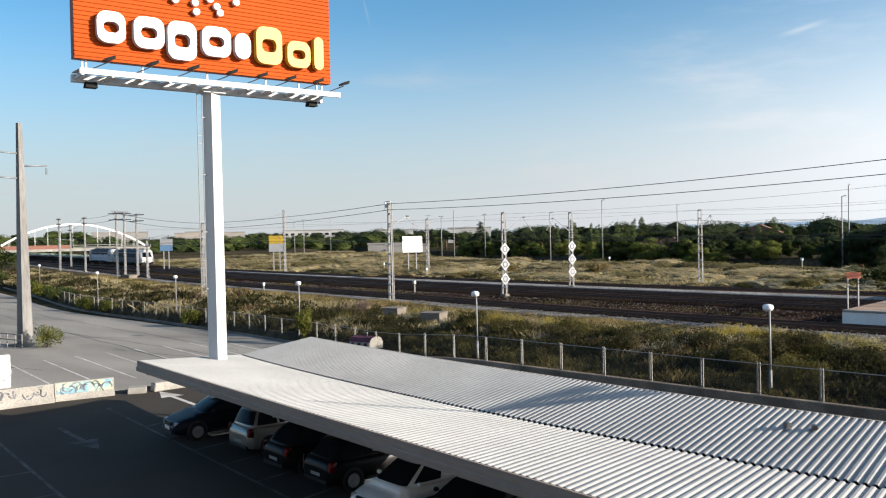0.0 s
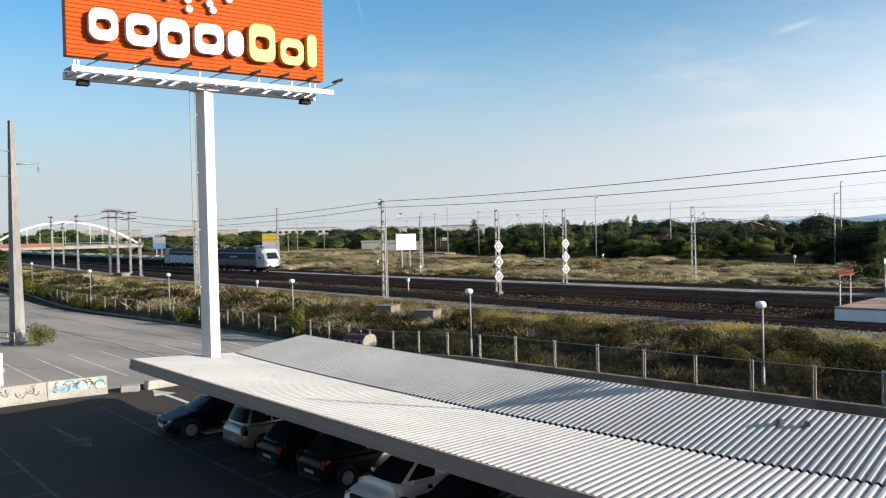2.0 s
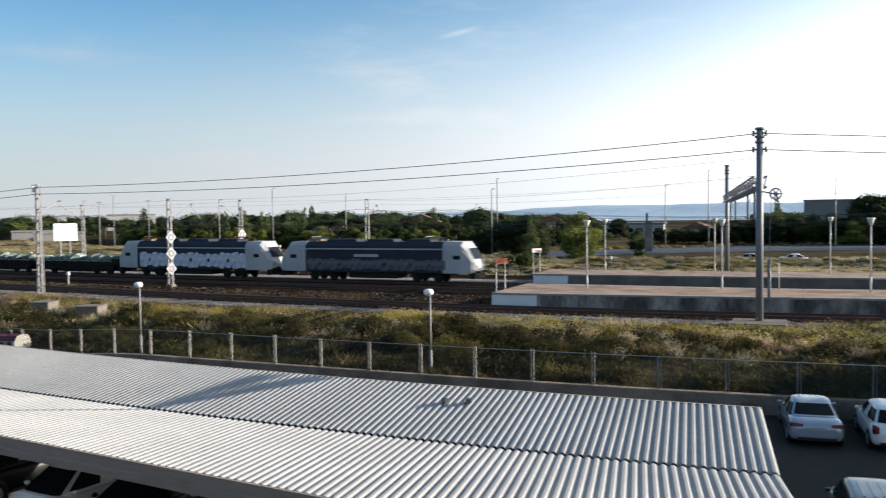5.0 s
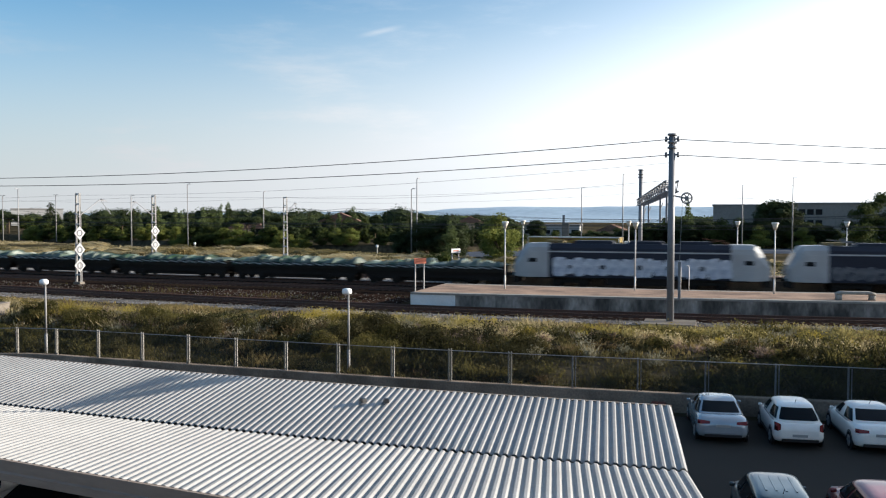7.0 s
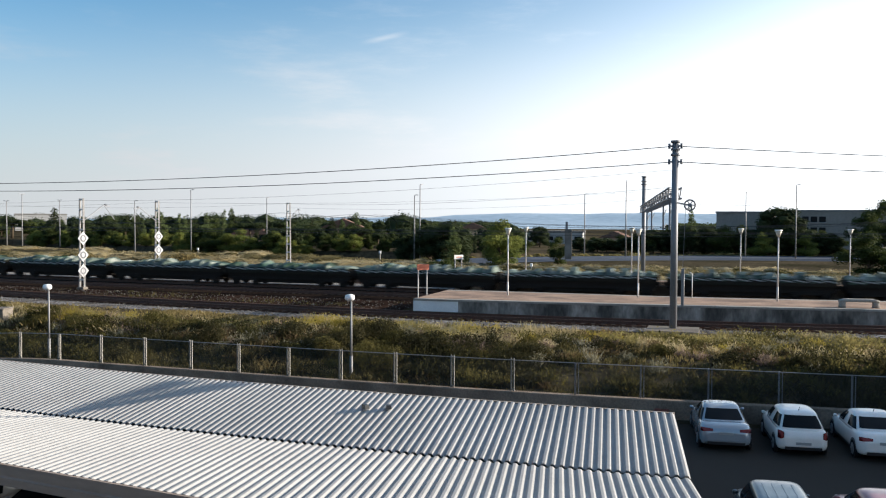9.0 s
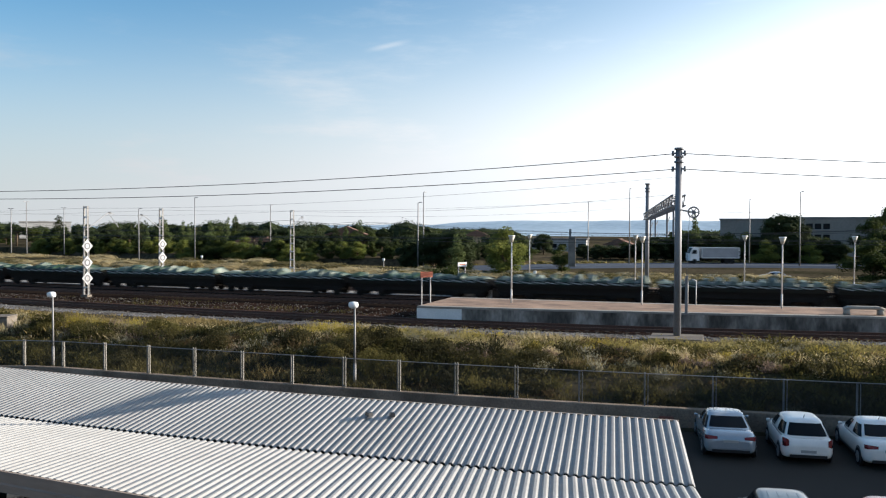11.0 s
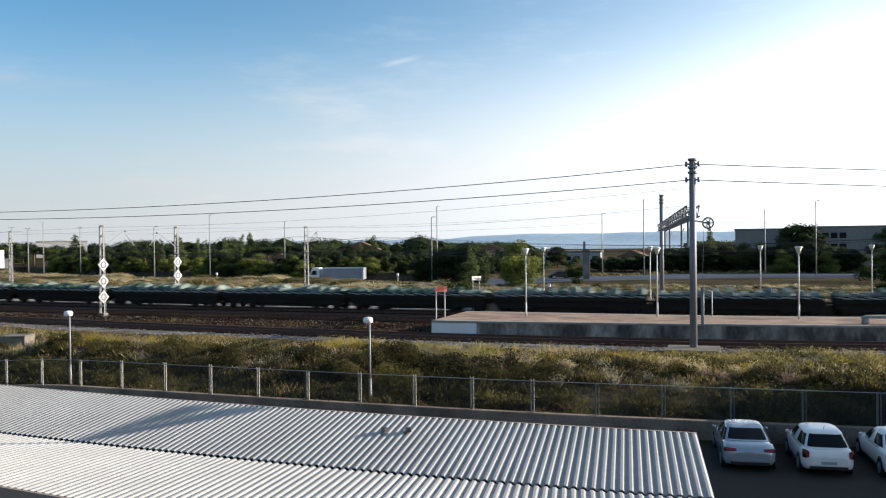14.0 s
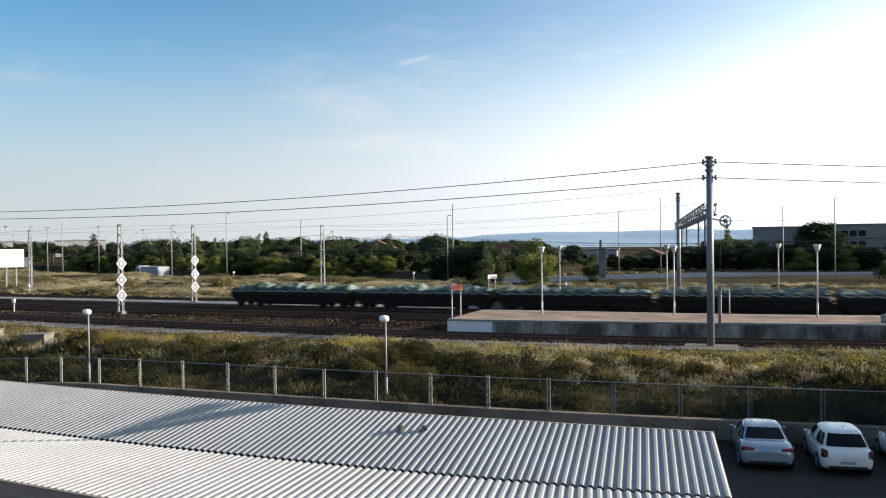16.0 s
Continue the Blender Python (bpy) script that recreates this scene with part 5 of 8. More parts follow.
    rod(bm, (xr1 + 0.3, 0, H), (xr1 + 0.12, 0, H + 0.16), 0.01, n=4)
    part("aerial", bm, M["black"], c)
    return c


M["tail"] = gloss("tail", (0.2, 0.012, 0.016), 0.25)
M["plate_dull"] = gloss("plate_dull", (0.34, 0.34, 0.33), 0.5)
M["lens"] = gloss("lens", (0.3, 0.31, 0.32), 0.15)
M["p_silver"] = gloss("p_silver", (0.42, 0.46, 0.5), 0.22, 0.35, 0.9)
M["p_white"] = gloss("p_white", (0.92, 0.87, 0.81), 0.25, 0.0, 0.7)
M["p_navy"] = gloss("p_navy", (0.006, 0.008, 0.014), 0.4, 0.0, 0.0, 0.12)
M["p_black"] = gloss("p_black", (0.007, 0.007, 0.008), 0.35, 0.0, 0.0, 0.15)
M["p_grey"] = gloss("p_grey", (0.3, 0.285, 0.26), 0.35, 0.5, 0.5)
M["maroon"] = surf("maroon", (0.11, 0.045, 0.065), 0.8)
M["p_teal"] = gloss("p_teal", (0.07, 0.1, 0.115), 0.3, 0.3, 0.6)
M["p_red"] = gloss("p_red", (0.3, 0.06, 0.06), 0.3, 0.3, 0.6)

build_car("sedan", M["p_silver"], "silver-blue saloon parked nose to the wall", pose(0.2, 32.05, 0, 0, 0, 96), size=0.94, low_roof=0.94)
build_car("hatch", M["p_white"], "white small hatchback parked nose to the wall", pose(2.6, 31.85, 0, 0, 0, 96), size=0.94, low_roof=0.96)
build_car("sedan", M["p_white"], "white saloon parked nose to the wall", pose(5.03, 32.2, 0, 0, 0, 96), size=0.94, low_roof=0.95)
build_car("sedan", M["p_grey"], "grey saloon parked nose to the wall", pose(7.75, 32.6, 0, 0, 0, 96), size=0.93)
build_car("mpv", M["p_teal"], "dark teal people carrier with a ribbed roof", pose(1.45, 21.6, 0, 0, 0, 95), rails=True, size=0.9)
build_car("estate", M["p_red"], "dull red estate car in the middle row", pose(3.86, 21.8, 0, 0, 0, 96))
build_car("sedan", M["p_navy"], "dark navy saloon parked nose out under the carport", pose(-29.75, 18.5, 0, 0, 0, -103), size=1.06)
build_car("mpv", M["p_grey"], "grey-beige people carrier parked under the carport", pose(-26.0, 18.75, 0, 0, 0, 84))
build_car("hatch", M["p_black"], "black hatchback parked under the carport", pose(-23.0, 17.95, 0, 0, 0, 84))
build_car("estate", M["p_black"], "black estate car parked under the carport", pose(-20.5, 18.0, 0, 0, 0, 84))
build_car("hatch", M["p_white"], "white hatchback parked nose out under the carport", pose(-17.05, 16.6, 0, 0, 0, -96))
build_car("sedan", M["p_black"], "black saloon parked nose out under the carport", pose(-14.7, 16.6, 0, 0, 0, -96))
build_car("estate", M["p_navy"], "dark blue estate car parked under the carport", pose(-12.1, 16.6, 0, 0, 0, 86))
build_car("sedan", M["p_silver"], "silver saloon parked under the carport", pose(-9.5, 16.4, 0, 0, 0, -94))


# ------------------------------------------------------------------ things on the car park
def paint_line(bm, p, q, w=0.12, z=0.008):
    p, q = Vector((*p, z)), Vector((*q, z))
    s = (q - p).cross(Vector((0, 0, 1))).normalized() * w / 2
    n = max(2, int((q - p).length / 1.0))
    strip(bm, [[p.lerp(q, i / n) - s, p.lerp(q, i / n) + s] for i in range(n + 1)])


def build_markings():
    bm = bmesh.new()
    paint_line(bm, (-38.1, 17.4), (-2.0, 11.9))
    paint_line(bm, (-37.0, 12.0), (-6.0, 7.6))
    for i in range(11):
        x = -33 + 2.55 * i
        paint_line(bm, (x, 16.6 - 0.155 * (x + 33)), (x - 0.6, 21.6 - 0.15 * (x + 33)))
    for i in range(7):
        x = -36 + 3.2 * i
        paint_line(bm, (x, 11.8 - 0.14 * (x + 36)), (x - 0.6, 7.5 - 0.14 * (x + 36)))
    solid("parking_lines", bm, M["line_paint"], "worn white parking bay lines on dark asphalt", "road marking", "structure", fix=True)
    for x, y, r in ((-33.2, 14.0, -6), (-37.6, 20.6, 172)):
        bm = bmesh.new()
        paint_line(bm, (-2.4, 0), (0.6, 0), 0.22)
        vs = [bm.verts.new(p) for p in ((0.6, -0.55, 0.008), (2.4, 0, 0.008), (0.6, 0.55, 0.008))]
        bm.faces.new(vs)
        solid("arrow_marking", bm, M["line_paint"] if x > -35 else M["old_line"], "worn white direction arrow painted on asphalt", "road marking", "structure", pose(x, y, 0.001, 0, 0, r))
    bm = bmesh.new()
    for k in range(-2, 7):
        y = 21.8 + 2.05 * k
        paint_line(bm, (-56.6, y), (-44.8, y - 1.7 + 0.2 * k * 0), 0.12, 0.012)
    solid("old_parking_lines", bm, M["old_line"], "faded parking lines on the old asphalt lot", "road marking", "structure")
    # long cracks and tar seams of the old lot
    bm = bmesh.new()
    for (x0, y0), (x1, y1) in (((-110, 36), (-50, 32)), ((-100, 33), (-46, 26.5)), ((-90, 29), (-48, 30)), ((-62, 18), (-52, 20)), ((-75, 24), (-60, 33)), ((-58, 27), (-46, 29))):
        p = Vector((x0, y0, 0.012))
        n = 16
        last = None
        for i in range(n + 1):
            c = Vector((x0, y0, 0.011)).lerp(Vector((x1, y1, 0.011)), i / n) + Vector((0, 0.5 * noise.noise((i * 0.7, x0, y0)), 0))
            if last is not None:
                paint_line(bm, last.xy, c.xy, 0.05, 0.011)
            last = c
    solid("tar_seams", bm, M["gutter"], "dark tar seams and cracks across the old asphalt", "road marking", "structure")


build_markings()

M["graffiti_blue"] = surf("graffiti_blue", (0.08, 0.26, 0.42), 0.8, 0, (0.5, 0.5, 0.28), 1.3, 9, 0.9, 0.2, 0.1, 0.003)
M["graffiti_grey"] = surf("graffiti_grey", (0.09, 0.1, 0.13), 0.8, 0, (0.26, 0.26, 0.28), 4, 14, 0.9, 0.2, 0.1, 0.003)


def scribble(thing_of, x0, x1, z0, z1, y, n, seed, w=0.05):
    """A run of sprayed tags on an upright face: short crossing strokes and hooks."""
    rnd = random.Random(seed)
    for k in range(n * 3):
        cx, cz = x0 + (x1 - x0) * (k + rnd.uniform(0.1, 0.9)) / (n * 3), rnd.uniform(z0 + 0.3 * (z1 - z0), z1 - 0.3 * (z1 - z0))
        r, a0, turn = rnd.uniform(0.25, 0.5) * (z1 - z0), rnd.uniform(0, 6.28), rnd.uniform(-4.2, 4.2)
        rows = []
        for i in range(9):
            a = a0 + turn * i / 8
            p = Vector((cx + r * math.cos(a) * rnd.uniform(0.85, 1.1), y, min(max(cz + r * math.sin(a), z0), z1)))
            d = Vector((-math.sin(a), 0, math.cos(a))).cross(Vector((0, 1, 0))) * w * rnd.uniform(0.25, 0.6)
            rows.append([p - d, p + d])
        bm = bmesh.new()
        strip(bm, rows)
        part("spray_stroke", bm, M["graffiti_grey"], thing_of)


def jersey(x, y, rz, L=2.7, blue=False, seed=1):
    t = thing("concrete_barrier", pose(x, y, 0.0, 0, 0, rz), "pale concrete road barrier with spray paint", "barrier", "concrete barriers")
    prof = [(-0.3, 0), (-0.3, 0.1), (-0.17, 0.3), (-0.12, 0.82), (-0.09, 0.86), (0.09, 0.86), (0.12, 0.82), (0.17, 0.3), (0.3, 0.1), (0.3, 0)]
    bm = bmesh.new()
    prism(bm, prof, lambda u, v: (-L / 2 + 0.02, u, v), lambda u, v: (L / 2 - 0.02, u, v))
    part("barrier_body", bm, M["concrete_pale"], t)
    scribble(t, -L / 2 + 0.2, L / 2 - 0.2, 0.28, 0.8, -0.19, 5, seed)
    if blue:
        bm = bmesh.new()
        strip(bm, [[(-L / 2 + 0.1, -0.178, 0.32), (-L / 2 + 0.1, -0.128, 0.82)], [(L / 2 - 0.1, -0.178, 0.32), (L / 2 - 0.1, -0.128, 0.82)]])
        part("spray_panel", bm, M["graffiti_blue"], t, "blue and yellow sprayed panel")


for _i in range(5):
    jersey(-41.75 + (0.35 if _i == 4 else 0), 6.95 + 2.72 * _i, 84 if _i < 4 else 76, blue=_i == 4, seed=_i + 3)


def low_block(x, y, rz, sx, sy, sz, label):
    bm = bmesh.new()
    box(bm, (0, 0, sz / 2), (sx, sy, sz), 0, 0.94)
    bmesh.ops.bevel(bm, geom=bm.edges[:], offset=0.03, segments=2, affect="EDGES")
    solid("kerb_block", bm, M["concrete_pale"], label, "concrete block", m=pose(x, y, 0.0, 0, 0, rz), group="kerb blocks")


low_block(-40.3, 21.7, 88, 1.9, 0.5, 0.42, "white concrete kerb block beside the lot entrance")
low_block(-40.1, 23.6, 92, 1.3, 0.5, 0.4, "white concrete kerb block on the lot edge")
low_block(-40.6, 20.1, 60, 0.9, 0.7, 0.3, "broken rubble block at the barrier's end")


def build_panel():
    t = thing("concrete_slab", pose(-47.75, 15.2, 0, 0, 0, 86), "upright white concrete slab with spray paint", "concrete slab")
    bm = bmesh.new()
    box(bm, (0, 0, 0.85), (2.9, 0.3, 1.7))
    bmesh.ops.bevel(bm, geom=bm.edges[:], offset=0.03, segments=1, affect="EDGES")
    part("slab", bm, M["white_paint"], t)
    scribble(t, -1.3, 1.3, 0.4, 1.5, -0.16, 5, 22, 0.07)


build_panel()


M["pole_grey"] = surf("pole_grey", (0.215, 0.207, 0.2), 0.85, 0, (0.13, 0.125, 0.12), 0.8, 9, 0.7, 0.2, 0.3, 0.008, 0, 0.4, (1, 1, 0.15))


def build_tall_pole():
    p = thing("utility_pole", pose(-65.56, 24.03, 0, 0, 0, 10), "tall tapered square grey concrete utility pole", "utility pole")
    bm = bmesh.new()
    rod(bm, (0, 0, -0.05), (0, 0, 16.1), 0.56, 0.21, 4)
    part("pole", bm, M["pole_grey"], p)
    for z, s in ((13.9, -1), (13.0, 1), (12.1, -1)):
        bm = bmesh.new()
        rod(bm, (0, 0, z), (0.3 * s, s * 1.9, z + 0.1), 0.07, 0.05, n=6)
        arm = part("cross_arm", bm, M["galv_dark"], p)
        bm = bmesh.new()
        for k in range(4):
            rod(bm, (0.3 * s, s * 1.85, z - 0.1 - 0.12 * k), (0.3 * s, s * 1.85, z - 0.16 - 0.12 * k), 0.09, n=8)
        part("insulator", bm, M["galv_dark"], arm)
    bm = bmesh.new()
    box(bm, (0, 0, 0.06), (1.7, 1.7, 0.14))
    part("footing", bm, M["concrete"], p)
    bm = bmesh.new()
    for z in (0.55, 0.95):
        bar(bm, (-1.6, -1.0, z), (1.3, -1.0, z), 0.05, 0.08)
    for x in (-1.6, -0.6, 0.4, 1.3):
        bar(bm, (x, -1.0, 0), (x, -1.0, 1.0), 0.06, 0.06)
    part("guard_rail", bm, M["concrete_pale"], p, "low pale guard rail")


build_tall_pole()


def build_container():
    c = thing("recycling_container", pose(-40.6, 35.0, 0.0, 0, 0, 10), "white and maroon rounded recycling container by the fence", "recycling bin")
    def sec(x, k):
        return [(x, k * u, v) for u, v in ((-0.62, 0.08), (-0.7, 0.5), (-0.66, 1.0), (-0.45, 1.25), (0, 1.33), (0.45, 1.25), (0.66, 1.0), (0.7, 0.5), (0.62, 0.08))]
    bm = bmesh.new()
    loft(bm, [sec(-0.8, 0.95), sec(-0.74, 1), sec(0.74, 1), sec(0.8, 0.95)], smooth=False)
    part("tank", bm, M["concrete_pale"], c)
    bm = bmesh.new()
    loft(bm, [[(x, u * 1.03, v + 0.015) for u, v in ((-0.66, 1.0), (-0.45, 1.25), (0, 1.33), (0.45, 1.25), (0.66, 1.0))] for x in (-0.82, 0.82)], smooth=False, caps=False)
    part("lid", bm, M["maroon"], c, "dull maroon lid")
    for x in (-0.5, 0.0, 0.5):
        bm = bmesh.new()
        rod(bm, (x, -0.72, 0.85), (x, -0.6, 0.87), 0.12, n=12)
        part("opening", bm, M["black"], c)
    bm = bmesh.new()
    rod(bm, (0.1, 0, 1.33), (0.1, 0, 1.55), 0.04, n=6)
    part("lifting_eye", bm, M["galv"], c)


build_container()


def roof_light(x, y, z, rz):
    f = thing("floodlight", pose(x, y, z, 0, 0, rz), "small dark floodlight fixed on the carport roof", "floodlight", "roof floodlights")
    bm = bmesh.new()
    box(bm, (0, 0, 0.03), (0.1, 0.1, 0.04))
    rod(bm, (0, 0, 0.03), (0, 0, 0.07), 0.015, n=6)
    part("bracket", bm, M["galv_dark"], f)
    bm = bmesh.new()
    box(bm, (0.02, 0, 0.11), (0.12, 0.2, 0.09), 10, 0.8)
    h = part("lamp_head", bm, M["black"], f)
    bm = bmesh.new()
    box(bm, (0.078, 0.01, 0.105), (0.012, 0.14, 0.05), 10)
    part("lens", bm, M["lens"], h)


roof_light(-8.05, 19.35, 2.99, 40)
roof_light(-7.49, 19.45, 3.0, 20)


def build_shadow_caster():
    """An unseen, made-up pole and boards, shaped to lay a long shadow across the carport roof."""
    p = thing("roof_sign", pose(16.5, 33.6, 6.0), "unseen added pole and tapered boards that shadow the carport roof", "sign")
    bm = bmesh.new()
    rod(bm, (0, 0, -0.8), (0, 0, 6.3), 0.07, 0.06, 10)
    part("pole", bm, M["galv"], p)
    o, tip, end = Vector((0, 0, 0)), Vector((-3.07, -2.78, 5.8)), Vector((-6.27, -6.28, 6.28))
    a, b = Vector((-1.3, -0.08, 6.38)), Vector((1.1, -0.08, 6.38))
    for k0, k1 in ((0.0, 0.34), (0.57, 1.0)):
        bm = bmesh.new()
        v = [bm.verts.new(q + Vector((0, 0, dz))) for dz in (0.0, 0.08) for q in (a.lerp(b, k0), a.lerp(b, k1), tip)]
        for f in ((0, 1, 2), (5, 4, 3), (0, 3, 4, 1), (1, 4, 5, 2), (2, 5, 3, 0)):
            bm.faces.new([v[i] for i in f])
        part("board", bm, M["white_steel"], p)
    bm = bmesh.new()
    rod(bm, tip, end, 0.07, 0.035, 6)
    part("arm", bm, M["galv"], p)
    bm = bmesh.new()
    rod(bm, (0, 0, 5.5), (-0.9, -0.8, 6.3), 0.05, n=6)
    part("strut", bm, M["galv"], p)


build_shadow_caster()


# ------------------------------------------------------------------ the train on its line
def on_line(s0):
    """x on the train's line, s0 metres of line past x = -26."""
    x, left = -26.0, abs(s0)
    while left > 0:
        d = min(2.0, left)
        x += math.copysign(d, s0) * math.cos(radians(heading(TRAIN, x)))
        left -= d
    return x


@functools.lru_cache(None)
def line_table():
    s = np.arange(-560, 400.1, 4.0)
    return s, np.array([on_line(v) for v in s])


# metres of line run by the nose at each second, past x = -26
RUN_T = [0.0, 1.0, 2.0, 3.0, 4.0, 5.0, 16.0]
RUN_S = [-149.0, -117.8, -87.3, -57.3, -28.4, -0.8, 295.1]


def train_pose(t, back):
    """The pose of a vehicle whose middle runs `back` metres behind the train's nose, t seconds after the start."""
    s, xs = line_table()
    x = float(np.interp(float(np.interp(t, RUN_T, RUN_S)) - back, s, xs))
    return pose(x, TRAIN(x), RAIL_Z, 0, 0, heading(TRAIN, x))


MOVING = []          # things with their rows


def run_on_line(ob, back):
    MOVING.append((ob, [(float(t), train_pose(t, back)) for t in np.arange(0, 16.01, 1.0)]))


M["loco_grey"] = surf("loco_grey", (0.028, 0.033, 0.048), 0.6, 0, (0.02, 0.023, 0.034), 0.5, 12, 0.5, 0.1, 0.05, 0.003, 0.0, 0.18)
M["loco_white"] = surf("loco_white", (0.42, 0.425, 0.43), 0.45, 0, (0.3, 0.3, 0.305), 0.6, 10, 0.5, 0.08, 0.05, 0.003)
M["loco_under"] = surf("loco_under", (0.025, 0.022, 0.02), 0.85, 0, None, 0.8, 10, 0.5, 0.3, 0.2, 0.01)
M["roof_ochre"] = surf("roof_ochre", (0.2, 0.15, 0.06), 0.7)
M["graffiti_pale"] = surf("graffiti_pale", (0.66, 0.67, 0.7), 0.6, 0, (0.34, 0.37, 0.46), 2.2, 12, 0.9, 0.15, 0.05, 0.003)
M["graffiti_dim"] = surf("graffiti_dim", (0.13, 0.135, 0.15), 0.6, 0, (0.05, 0.055, 0.07), 1.6, 12, 0.9, 0.15, 0.05, 0.003)
M["tarp"] = surf("tarp", (0.024, 0.062, 0.04), 0.5, 0, (0.014, 0.028, 0.02), 0.5, 5, 0.7, 0.2, 0.4, 0.02, 0.25)
M["tarp_pale"] = surf("tarp_pale", (0.1, 0.135, 0.112), 0.5, 0, (0.035, 0.055, 0.045), 0.8, 5, 0.7, 0.2, 0.4, 0.02, 0.25)
M["wagon"] = surf("wagon", (0.014, 0.018, 0.016), 0.85, 0, (0.03, 0.024, 0.018), 0.5, 8, 0.6, 0.3, 0.2, 0.01, 0.2)
M["cargo_yellow"] = surf("cargo_yellow", (0.25, 0.165, 0.02), 0.7, 0, (0.17, 0.115, 0.016), 0.5, 8, 0.5, 0.08, 0.1, 0.01)


def bogie(parent, x, gauge=1.668):
    b = bmesh.new()
    for s in (-1, 1):
        bar(b, (x - 1.5, s * 1.05, 0.62), (x + 1.5, s * 1.05, 0.62), 0.16, 0.3)
        for k in (-1.1, 1.1):
            box(b, (x + k, s * 1.1, 0.55), (0.45, 0.2, 0.4))
    box(b, (x, 0, 0.6), (0.7, 2.0, 0.3))
    bg = part("bogie", b, M["loco_under"], parent)
    for k in (-1.1, 1.1):
        b = bmesh.new()
        for s in (-1, 1):
            rod(b, (x + k, s * 0.78, 0.5), (x + k, s * 0.92, 0.5), 0.5, n=16)
        rod(b, (x + k, -0.8, 0.5), (x + k, 0.8, 0.5), 0.09, n=8)
        part("wheelset", b, M["loco_under"], bg)
    return bg


